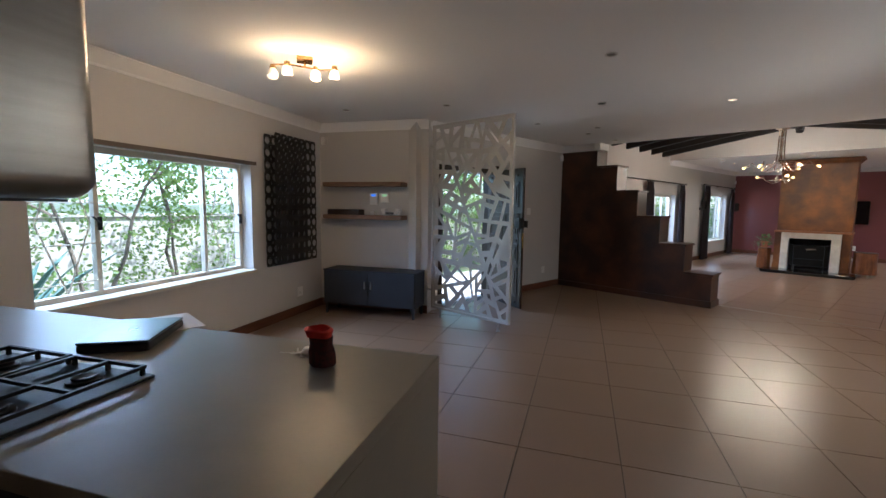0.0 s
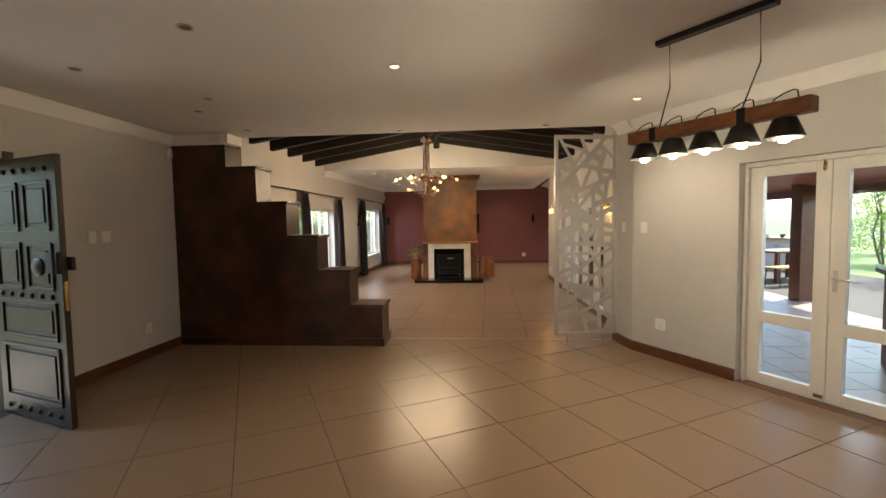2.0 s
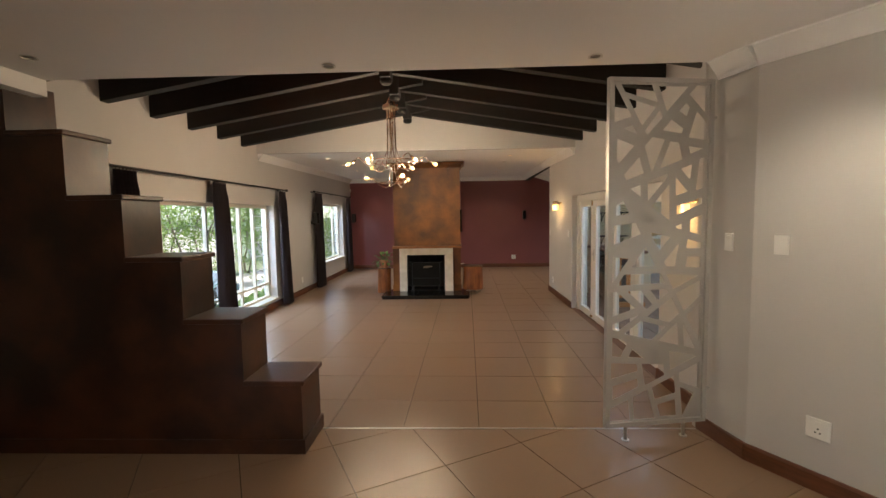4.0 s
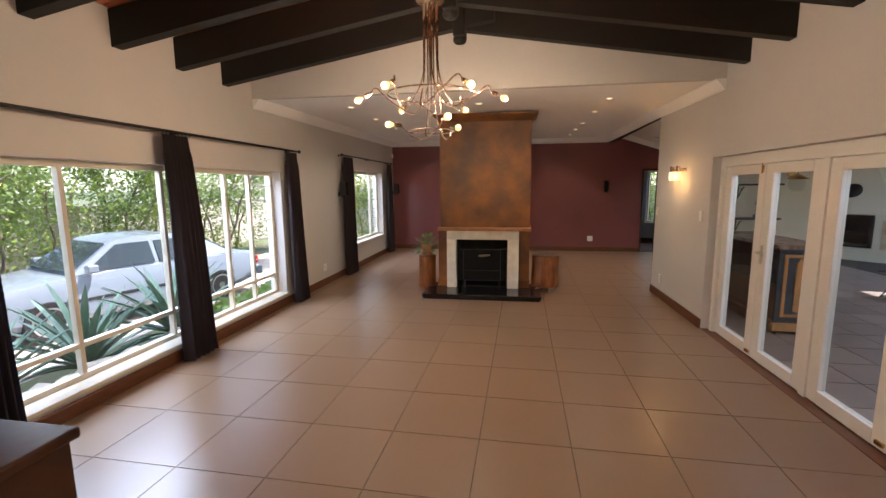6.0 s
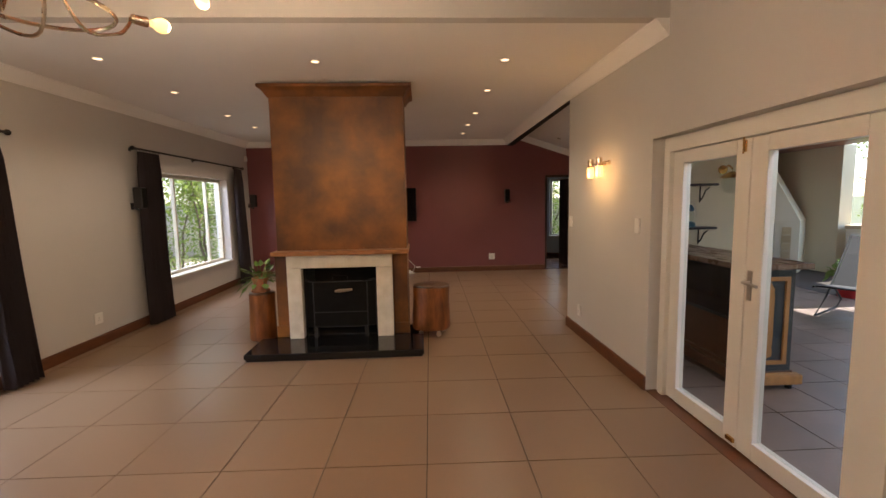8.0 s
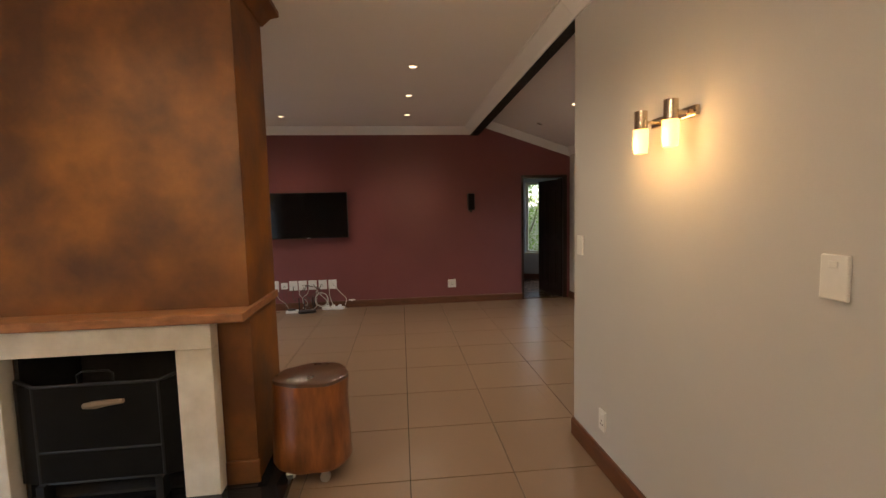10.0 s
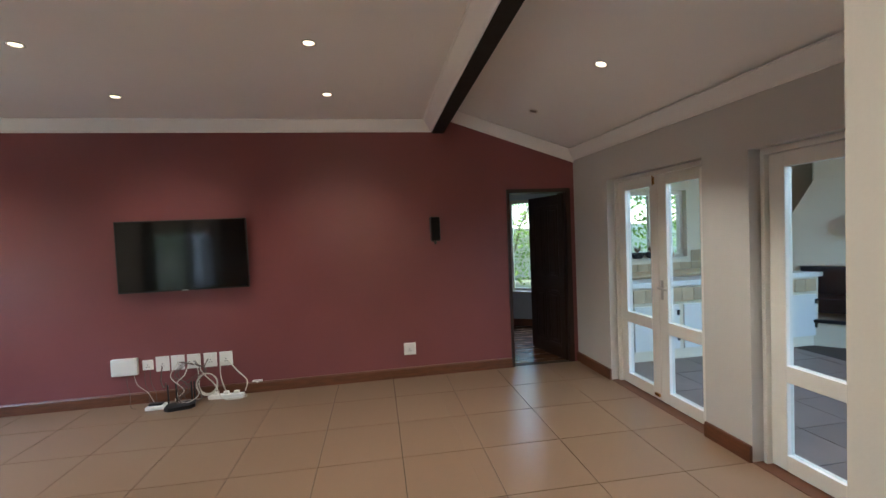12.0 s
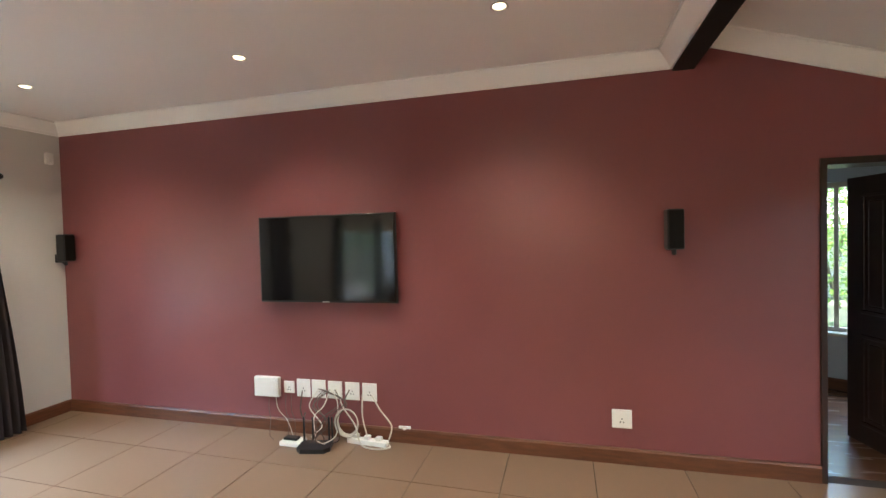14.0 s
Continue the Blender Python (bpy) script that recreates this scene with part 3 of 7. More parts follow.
# the room lies to the right of +y on this wall, so the window runs the other way
steel_window(1, frame_m((XL - 0.16, W1[1], W1[2]), (0, -1, 0)), W1[1] - W1[0], W1[3] - W1[2], (0.52, 0.99, 1.92, 2.86), 0.275,
             [(0.05, 0.52, (0.55, 0.8, 1.05, 1.3, 1.5))], 0.205, "large cream steel window onto the front garden")
steel_window(2, frame_m((XL - 0.16, W2[1], W2[2]), (0, -1, 0)), W2[1] - W2[0], W2[3] - W2[2], (0.52, 1.5), 0,
             [(0.05, 0.52, (0.2, 0.42, 0.64, 0.86, 1.08, 1.3))], 0.2, "cream steel window with burglar bars")
pw = din(-0.17, KW[1], KW[2])
steel_window(3, frame_m(pw, -V), KW[1] - KW[0], KW[3] - KW[2], (0.53, 1.62), 0, [], 0.22, "cream steel kitchen window with diamond burglar bars", [(0.05, 0.53, 0.06, 1.14), (1.62, 2.12, 0.06, 1.14)])
bm = B()
box(bm, 0, KW[1] - KW[0] + 0.1, 0.15, 0.21, KW[3] - KW[2] - 0.002, KW[3] - KW[2] + 0.035, frame_m(din(-0.17, KW[1] + 0.05, KW[2]), -V))
solid("blind_rail", bm, mat("brown_blind", (0.10, 0.075, 0.055), 0.6), "brown roller blind rail above the kitchen window", "blind")


def lever(parent, x, y, z, way):
    bm = B()
    box(bm, x - 0.016, x + 0.016, y - 0.006, y + 0.002, z - 0.085, z + 0.085, None, 0.004)
    rod(bm, (x, y - 0.004, z + 0.02), (x, y - 0.045, z + 0.02), 0.009)
    rod(bm, (x, y - 0.045, z + 0.02), (x + way * 0.11, y - 0.05, z + 0.015), 0.009)
    return part("handle", bm, STEEL, parent, "chrome lever handle", True)


def french(number, m, w, h, pairs, label, mid=0.0, depth=0.26, f=0.04, s=0.105, top=0.085, bot=0.11):
    """Glazed double doors in a deep reveal. x runs along the wall, y away from the room."""
    fr = tagged(new("door_%d" % number), label, kind="structure")
    fr.matrix_world = m
    y0, y1 = 0.09, 0.16
    bm = B()
    box(bm, 0.0005, f, y0, y1 + 0.03, 0.004, h)
    box(bm, w - f, w - 0.0005, y0, y1 + 0.03, 0.004, h)
    box(bm, f, w - f, y0, y1 + 0.03, h - f, h - 0.0005)
    box(bm, f * 0.4, f, y0 - 0.02, y0, 0.004, h - f * 0.4)
    box(bm, w - f, w - f * 0.4, y0 - 0.02, y0, 0.004, h - f * 0.4)
    box(bm, f, w - f, y0 - 0.02, y0, h - f, h - f * 0.4)
    part("door_frame", bm, TRIM, fr)
    bm = B()
    box(bm, 0.0005, w - 0.0005, 0.0, depth, -0.02, 0.003)
    part("threshold", bm, SKIRT, fr, "dark timber threshold")
    n = pairs * 2
    span = w - 2 * f - (pairs - 1) * 0.07
    lw = span / n
    for k in range(n):
        x0 = f + k * lw + (k // 2) * 0.07 + 0.002
        x1 = x0 + lw - 0.004
        if k % 2 == 0 and k > 0:
            bm = B()
            box(bm, x0 - 0.072, x0 - 0.002, y0, y1 + 0.02, 0.004, h - f)
            part("post", bm, TRIM, fr)
        bm = B()
        zt = h - f - 0.004
        box(bm, x0, x0 + s, y0 + 0.012, y1, 0.01, zt, None, 0.004, 1)
        box(bm, x1 - s, x1, y0 + 0.012, y1, 0.01, zt, None, 0.004, 1)
        box(bm, x0 + s, x1 - s, y0 + 0.012, y1, 0.01, bot)
        box(bm, x0 + s, x1 - s, y0 + 0.012, y1, zt - top, zt)
        if mid:
            box(bm, x0 + s, x1 - s, y0 + 0.012, y1, mid - 0.05, mid + 0.05)
        leaf = part("leaf", bm, TRIM, fr)
        spans = [(bot, mid - 0.05), (mid + 0.05, zt - top)] if mid else [(bot, zt - top)]
        for za, zb in spans:
            bm = B()
            box(bm, x0 + s, x1 - s, y0 + 0.04, y0 + 0.044, za, zb)
            pane = part("pane", bm, GLASSD, leaf)
            pane.visible_shadow = False
        if k % 2 == 1:
            lever(leaf, x0 + 0.04, y0 + 0.01, 1.0, 1)
        else:
            bm = B()
            box(bm, x1 - 0.056, x1 - 0.034, y0 + 0.002, y0 + 0.012, zt - 0.075, zt - 0.01)
            rod(bm, (x1 - 0.045, y0 - 0.001, zt - 0.085), (x1 - 0.045, y0 - 0.001, zt + 0.012), 0.005)
            part("bolt", bm, BRASS, leaf, "brass barrel bolt")
            bm = B()
            box(bm, x1 - 0.07, x1 - 0.01, y0 - 0.004, y0 + 0.012, 0.04, 0.065)
            part("bolt", bm, BRASS, leaf, "brass barrel bolt")
    return fr


french(1, frame_m((XR, FD[1], 0), (0, -1, 0)), FD[1] - FD[0], FD[3], 2, "white painted glazed double doors to the patio, closed", f=0.105, s=0.115)
french(2, frame_m(din(aR, DD[1]), -V), DD[1] - DD[0], DD[3], 1, "white painted glazed double doors with a middle rail, closed", 0.62)
french(3, frame_m((XE, D1[1], 0), (0, -1, 0)), D1[1] - D1[0], D1[3], 1, "white painted glazed double doors with a middle rail, closed", 0.675)
french(4, frame_m((XE, D2[1], 0), (0, -1, 0)), D2[1] - D2[0], D2[3], 1, "white painted glazed double doors with a middle rail, closed", 0.62)


# ---- panelled doors ----
def panel_door(name_no, m, w, h, rows, label, studs=False):
    """A timber leaf hinged at x = 0, lying along x."""
    d = tagged(new("door_%d" % name_no), label, kind="structure")
    d.matrix_world = m
    bm = B()
    box(bm, 0, w, -0.02, 0.02, 0.008, h, None, 0.003, 1)
    body = part("leaf", bm, DOORWOOD, d)
    for z0, z1, x0, x1 in rows:
        for s in (-1, 1):
            bm = B()
            for a, b, c, e in ((x0, x1, z0, z0 + 0.03), (x0, x1, z1 - 0.03, z1), (x0, x0 + 0.03, z0 + 0.03, z1 - 0.03), (x1 - 0.03, x1, z0 + 0.03, z1 - 0.03)):
                box(bm, a, b, min(s * 0.0205, s * 0.034), max(s * 0.0205, s * 0.034), c, e, None, 0.005, 1)
            box(bm, x0 + 0.06, x1 - 0.06, min(s * 0.0205, s * 0.03), max(s * 0.0205, s * 0.03), z0 + 0.06, z1 - 0.06, None, 0.008, 1)
            part("panel", bm, DOORWOOD, d)
    return d


hinge = Vector((-4.66, ENT[1] - 0.03, 0))
free = Vector((-3.77, 4.54, 0))
md = frame_m(hinge, free - hinge)
fdoor = panel_door(5, md, 0.95, 2.05, [(0.16, 0.61, 0.1, 0.87), (0.66, 0.96, 0.1, 0.87), (1.04, 1.41, 0.09, 0.44), (1.04, 1.41, 0.51, 0.86), (1.49, 1.87, 0.09, 0.44), (1.49, 1.87, 0.51, 0.86)], "dark carved timber front door standing open")
bm = B()
for x in (0.12, 0.26, 0.40, 0.54, 0.68, 0.82):
    for z in (0.085, 1.0, 1.95):
        for s in (-1, 1):
            bmesh.ops.create_uvsphere(bm, u_segments=10, v_segments=6, radius=0.022, matrix=Matrix.Translation((x, s * 0.02, z)))
part("studs", bm, DOORWOOD, fdoor, "", True)
bm = B()
lathe(bm, [(0.07, 0), (0.07, 0.012), (0.045, 0.03), (0.0005, 0.034)], Matrix.Translation((0.685, -0.03, 1.225)) @ Matrix.Rotation(radians(90), 4, "X"), 20)
part("boss", bm, DOORWOOD, fdoor, "carved round boss", True)
bm = B()
box(bm, 0.82, 0.98, -0.06, -0.021, 1.18, 1.34, None, 0.01)
box(bm, 0.84, 1.0, 0.021, 0.05, 1.2, 1.3, None, 0.008)
rod(bm, (0.97, -0.075, 1.14), (0.97, -0.075, 1.4), 0.012)
part("security_lock", bm, BLACK, fdoor, "black iron security lock")
bm = B()
box(bm, 0.945, 0.954, -0.012, 0.012, 0.9, 1.12)
part("lock_plate", bm, BRASS, fdoor, "brass lock plate")
bm = B()
box(bm, XN - 0.25, XN + 0.02, ENT[0], ENT[0] + 0.07, 0, ENT[3])
box(bm, XN - 0.25, XN + 0.02, ENT[1] - 0.012, ENT[1] + 0.06, 0, ENT[3] + 0.06)
box(bm, XN - 0.25, XN + 0.02, ENT[0], ENT[1] - 0.012, ENT[3] - 0.07, ENT[3])
setting("trim_front_door_frame", bm, DOORWOOD, "dark timber front door frame")

# door in the plum wall and the room behind it
bm = B()
for x0, x1, z0, z1 in ((PD[0] - 0.012, PD[0] + 0.02, 0, PD[3] + 0.012), (PD[1] - 0.045, PD[1] + 0.015, 0, PD[3] + 0.012), (PD[0] + 0.02, PD[1] - 0.045, PD[3] - 0.03, PD[3] + 0.012)):
    box(bm, x0, x1, YP - 0.016, YP + 0.21, z0, z1)
setting("trim_door_frame", bm, DOORWOOD, "dark brown timber door frame")
hg = Vector((PD[1] - 0.05, YP + 0.03, 0))
idoor = panel_door(6, frame_m(hg, Vector((-0.15, 0.82, 0))), 0.74, 1.97, [(0.15, 0.82, 0.09, 0.325), (0.15, 0.82, 0.375, 0.61), (0.97, 1.85, 0.09, 0.325), (0.97, 1.85, 0.375, 0.61)], "dark four-panel timber door standing open")
lever(idoor, 0.64, -0.02, 0.98, -1)
BLUEW = mat("pale_blue_grey_paint", (0.50, 0.53, 0.57), 0.8, vary=0.04, scale=2, fine=120, bump=0.03)
WOODF = mat("brown_laminate_floor", (0.16, 0.085, 0.05), 0.25, vary=0.2, scale=3, fine=40, bump=0.03, stretch=(1, 6, 1))
bm = B()
prism(bm, [(0.4, YP + 0.1), (3.74, YP + 0.1), (3.74, 19.3), (0.4, 21.3)], -0.14, -0.002)
setting("floor_bedroom", bm, WOODF)
RW = frame_m((0.7, 20.9, 0), (0.86, -0.51, 0))
bm = B()
for x0, x1, z0, z1 in ((-0.2, 2.40, -0.1, 2.7), (3.7, 3.77, -0.1, 2.7), (2.40, 3.7, -0.1, 0.55), (2.40, 3.7, 2.05, 2.7)):
    box(bm, x0, x1, 0, 0.2, z0, z1, RW)
box(bm, 0.4, 0.55, YP + 0.2, 21.6, -0.1, 2.7)
box(bm, 3.74, 3.87, 18.102, 19.05, -0.1, 2.7)
setting("wall_bedroom", bm, BLUEW)
bm = B()
prism(bm, [(0.3, YP + 0.2), (3.9, YP + 0.2), (3.9, 19.25), (0.3, 21.4)], 2.7, 2.8)
setting("ceiling_bedroom", bm, CEIL)
bm = B()
sweep(bm, SK, RW @ Vector((-0.2, 0, 0)), RW @ Vector((3.6, 0, 0)), -(RW.to_3x3() @ Vector((0, 1, 0))))
setting("baseboard_15", bm, SKIRT)
steel_window(4, RW @ Matrix.Translation((3.7, 0.12, 0.55)) @ Matrix.Rotation(math.pi, 4, "Z"), 1.3, 1.5, (0.42, 0.88), 0, [], 0.15, "white framed bedroom window")

# ---- curtains ----
def curtain(m, top, bot, h, seed, label, lean=0.0):
    """A gathered curtain: pleats along x, hanging from z = h to the floor."""
    rnd = random.Random(seed)
    bm = B()
    nx, nz = 64, 22
    ph = [rnd.uniform(0, 6.28) for _ in range(4)]
    grid = []
    for j in range(nz + 1):
        f = j / nz
        z = h * (1 - f) + 0.012 * f
        w = top + (bot - top) * f ** 0.8
        row = []
        for i in range(nx + 1):
            s = i / nx
            x = (s - 0.5) * w + lean * f + 0.012 * math.sin(5 * f + ph[0])
            a = s * math.tau * 6.5 + 0.5 * math.sin(3 * f + ph[1])
            y = (0.035 + 0.012 * f) * math.sin(a) + 0.012 * math.sin(2 * a + ph[2]) * f
            if f < 0.05:
                y *= 0.6
            row.append(bm.verts.new((x, y, z)))
        grid.append(row)
    for j in range(nz):
        for i in range(nx):
            bm.faces.new((grid[j][i], grid[j][i + 1], grid[j + 1][i + 1], grid[j + 1][i]))
    geom = bmesh.ops.solidify(bm, geom=bm.faces[:], thickness=0.004)
    c = thing("curtain", m, label, "curtain", "charcoal curtains")
    part("cloth", bm, CURTAIN, c, "", True)
    for k in range(7):
        bm = B()
        x = (k / 6 - 0.5) * top * 0.92
        bmesh.ops.create_cone(bm, cap_ends=False, segments=12, radius1=0.022, radius2=0.022, depth=0.008, matrix=Matrix.Translation((x, 0, h + 0.012)) @ Matrix.Rotation(radians(90), 4, "Y"))
        part("ring", bm, BLACK, c)
    return c


XC = -4.075
CL = "charcoal grey gathered curtain hanging to the floor"
for yy, tp, bt, ln, sd in ((8.13, 0.3, 0.36, 0.02, 1), (9.83, 0.3, 0.42, 0.1, 2), (11.93, 0.24, 0.34, 0.1, 3)):
    curtain(frame_m((XC, yy, 0), (0, 1, 0)), tp, bt, 2.12, sd, CL, ln)
for yy, tp, bt, ln, sd in ((14.05, 0.42, 0.5, 0.02, 4), (16.78, 0.3, 0.4, 0.1, 5)):
    curtain(frame_m((XC, yy, 0), (0, 1, 0)), tp, bt, 2.19, sd, CL, ln)


def curtain_rod(y0, y1, z):
    r = thing("curtain_rod", pose(XC, y0, z), "black iron curtain rod with finials above the window", "curtain rod", "curtain rods")
    bm = B()
    rod(bm, (0, 0, 0), (0, y1 - y0, 0), 0.013, 10)
    part("pole", bm, BLACK, r, "", True)
    for y in (-0.02, y1 - y0 + 0.02):
        bm = B()
        bmesh.ops.create_uvsphere(bm, u_segments=12, v_segments=8, radius=0.026, matrix=Matrix.Translation((0, y, 0)))
        part("finial", bm, BLACK, r, "", True)
    for y in (0.12, (y1 - y0) / 2, y1 - y0 - 0.12):
        bm = B()
        rod(bm, (XL - XC, y, 0), (0, y, 0), 0.008)
        cyl(bm, 0.025, 0.025, 0, 0.006, between((XL - XC + 0.0005, y, 0), (0, y, 0)), 12)
        part("bracket", bm, BLACK, r, "", True)
    return r


curtain_rod(7.7, 12.13, 2.15)
curtain_rod(13.77, 16.98, 2.22)

# ---- fireplace ----
YF = 12.93
fp = thing("fireplace", pose(0, 0, 0), "rust-brown plaster chimney breast with a cream marble surround", "fireplace")
X0, X1 = -2.20, -0.79
for nm, x0, x1, z0 in (("jamb", X0, -1.906, 0.075), ("jamb", -1.119, X1, 0.075), ("header", -1.905, -1.12, 0.83)):
    bm = B()
    box(bm, x0, x1, YF, YF + 0.5, z0, 0.965)
    part(nm, bm, RUST, fp)
bm = B()
prism(bm, [(X0 + 0.035, YF), (X1 - 0.0, YF), (X1 - 0.0, YF + 0.5), (X0 + 0.035, YF + 0.5)], 1.015, 2.60)
part("chimney_breast", bm, RUST, fp)
bm = B()
prof = [(0, 2.60), (0.012, 2.60), (0.02, 2.615), (0.05, 2.66), (0.085, 2.685), (0.09, 2.69), (0.09, ZC - 0.001), (0, ZC - 0.001)]
rings = []
for o, z in prof[1:-1]:
    rings.append([bm.verts.new(p) for p in ((X0 + 0.035 - o, YF - o, z), (X1 + o, YF - o, z), (X1 + o, YF + 0.5 + o, z), (X0 + 0.035 - o, YF + 0.5 + o, z))])
for a, b in zip(rings, rings[1:]):
    for k in range(4):
        bm.faces.new((a[k], a[(k + 1) % 4], b[(k + 1) % 4], b[k]))
bm.faces.new(rings[0][::-1])
bm.faces.new(rings[-1])
part("cornice", bm, RUST, fp)
bm = B()
box(bm, X0 + 0.01, X1 + 0.02, YF - 0.16, YF + 0.5, 0.97, 1.015, None, 0.006)
part("mantel_shelf", bm, LINTEL, fp, "red-brown plaster mantel shelf")
for nm, x0, x1, z0, z1 in (("upright", -2.055, -1.905, 0.075, 0.83), ("upright", -1.12, -0.95, 0.075, 0.83), ("lintel", -2.055, -0.95, 0.831, 0.969)):
    bm = B()
    box(bm, x0, x1, YF - 0.09, YF - 0.001, z0, z1, None, 0.004)
    part(nm, bm, STONEW, fp, "cream marble slab")
for x0, x1 in ((X0 - 0.012, -2.056), (-0.949, X1 + 0.012)):
    bm = B()
    box(bm, x0, x1, YF - 0.02, YF - 0.001, 0.075, 0.2, None, 0.006)
    part("foot", bm, RUST, fp)
bm = B()
box(bm, -1.905, -1.12, YF + 0.42, YF + 0.44, 0.075, 0.83)
box(bm, -1.904, -1.885, YF, YF + 0.42, 0.075, 0.83)
box(bm, -1.14, -1.121, YF, YF + 0.42, 0.075, 0.83)
box(bm, -1.885, -1.14, YF, YF + 0.42, 0.076, 0.09)
part("firebox", bm, SOOT, fp, "soot-blackened firebox")
bm = B()
box(bm, -2.36, -0.63, 12.365, 12.88, 0.025, 0.075, None, 0.006)
box(bm, -2.345, -0.645, 12.38, YF + 0.5, 0, 0.025)
box(bm, X0, X1, 12.88, YF + 0.5, 0.0255, 0.0745)
part("hearth", bm, GRANITE, fp, "polished black granite hearth")

# fire screen and grate
fs = thing("fire_screen", pose(-1.512, YF - 0.05, 0.075), "black iron fire screen standing before the grate", "fire screen")
MESH = mat("dark_wire_mesh", (0.006, 0.0055, 0.005), 0.8, metal=0.0, spec=0.15, vary=0.3, scale=14, fine=260, bump=0.3)
bm = B()
box(bm, -0.285, 0.285, -0.006, 0.006, 0.11, 0.60)
part("mesh", bm, MESH, fs)
for s in (-1, 1):
    bm = B()
    prism(bm, [(s * 0.285, -0.006), (s * 0.375, 0.022), (s * 0.375, 0.03), (s * 0.285, 0.006)], 0.11, 0.60)
    part("wing", bm, MESH, fs)
bm = B()
for a, b in (((-0.375, 0.026, 0.63), (-0.285, 0, 0.60)), ((-0.285, 0, 0.60), (0.285, 0, 0.60)), ((0.285, 0, 0.60), (0.375, 0.026, 0.63)), ((-0.285, 0, 0.11), (0.285, 0, 0.11)), ((-0.285, 0, 0.11), (-0.285, 0, 0.6)), ((0.285, 0, 0.11), (0.285, 0, 0.6)), ((-0.375, 0.026, 0.11), (-0.375, 0.026, 0.63)), ((0.375, 0.026, 0.11), (0.375, 0.026, 0.63)), ((-0.285, 0, 0.27), (0.285, 0, 0.27))):
    rod(bm, a, b, 0.009)
part("frame", bm, BLACK, fs, "", True)
for x in (-0.27, 0.27):
    bm = B()
    box(bm, x - 0.018, x + 0.018, -0.035, 0.035, 0, 0.115)
    part("foot", bm, BLACK, fs)
bm = B()
tube(bm, [(-0.08, 0, 0.6), (-0.08, 0, 0.65), (-0.06, 0, 0.665), (0.06, 0, 0.665), (0.08, 0, 0.65), (0.08, 0, 0.6)], 0.006)
part("handle", bm, BLACK, fs, "", True)
bm = B()
tube(bm, [(-0.05, -0.02, 0.50), (0.0, -0.025, 0.505), (0.06, -0.02, 0.51), (0.13, -0.02, 0.515)], [0.014, 0.02, 0.016, 0.012], 8)
part("ornament", bm, mat("pale_driftwood", (0.22, 0.16, 0.1), 0.6), fs, "pale carved ornament")


# ---- stump tables ----
def stump(m, r, h, z0, seed, wheels, label):
    rnd = random.Random(seed)
    ph = [rnd.uniform(0, 6.28) for _ in range(5)]
    wob = lambda a, z: 1 + 0.06 * math.sin(2 * a + ph[0]) + 0.05 * math.sin(3 * a + ph[1] + z) + 0.025 * math.sin(7 * a + ph[2]) + 0.03 * math.sin(5 * z + a + ph[3])
    st = thing("stump_table", m, label, "stump table", "log stump tables")
    bm = B()
    lathe(bm, [(r * 0.93, z0), (r * 1.0, z0 + 0.03), (r * 0.98, z0 + h * 0.4), (r * 0.95, z0 + h * 0.75), (r * 0.97, z0 + h - 0.02)], None, 40, wob)
    part("log", bm, STUMP, st, "", True)
    bm = B()
    lathe(bm, [(r * 0.97, z0 + h - 0.0195), (r * 0.95, z0 + h - 0.004), (r * 0.9, z0 + h)], None, 40, wob)
    part("top", bm, STUMPTOP, st, "dark sawn log end", True)
    for k in range(4 if wheels else 3):
        a = k * math.tau / (4 if wheels else 3) + 0.5
        bm = B()
        x, y = r * 0.72 * math.cos(a), r * 0.72 * math.sin(a)
        if wheels:
            cyl(bm, 0.028, 0.028, -0.011, 0.011, Matrix.Translation((x, y, 0.028)) @ Matrix.Rotation(radians(90), 4, "X"), 14)
            box(bm, x - 0.018, x + 0.018, y - 0.018, y + 0.018, 0.05, z0 + 0.012)
            part("castor", bm, STEEL, st, "small metal castor", True)
        else:
            cyl(bm, 0.02, 0.02, 0, z0 + 0.01, Matrix.Translation((x, y, 0)), 10)
            part("foot", bm, BLACK, st)
    return st


stump(pose(-0.53, 13.12, 0), 0.2, 0.50, 0.075, 3, True, "varnished log stump side table on castors")
stump(pose(-2.42, 13.08, 0), 0.135, 0.53, 0.02, 8, False, "varnished log stump standing beside the fireplace")
TERRA = mat("terracotta", (0.42, 0.17, 0.08), 0.7, vary=0.12, scale=8, fine=60, bump=0.08)
LEAF = mat("pothos_leaf", (0.09, 0.17, 0.025), 0.4, vary=0.3, scale=20, fine=60, bump=0.05, island=0.25)
plant = thing("potted_plant", pose(-2.42, 13.08, 0.55), "trailing green plant in a terracotta pot on a stump", "plant")
bm = B()
lathe(bm, [(0.075, 0), (0.095, 0.006), (0.1, 0.028), (0.092, 0.028), (0.085, 0.012), (0.001, 0.012)], None, 24)
part("saucer", bm, TERRA, plant, "", True)
bm = B()
lathe(bm, [(0.055, 0.0125), (0.075, 0.12), (0.085, 0.12), (0.088, 0.16), (0.078, 0.16), (0.07, 0.13), (0.001, 0.13)], None, 24)
part("pot", bm, TERRA, plant, "", True)
bm = B()
rnd = random.Random(5)
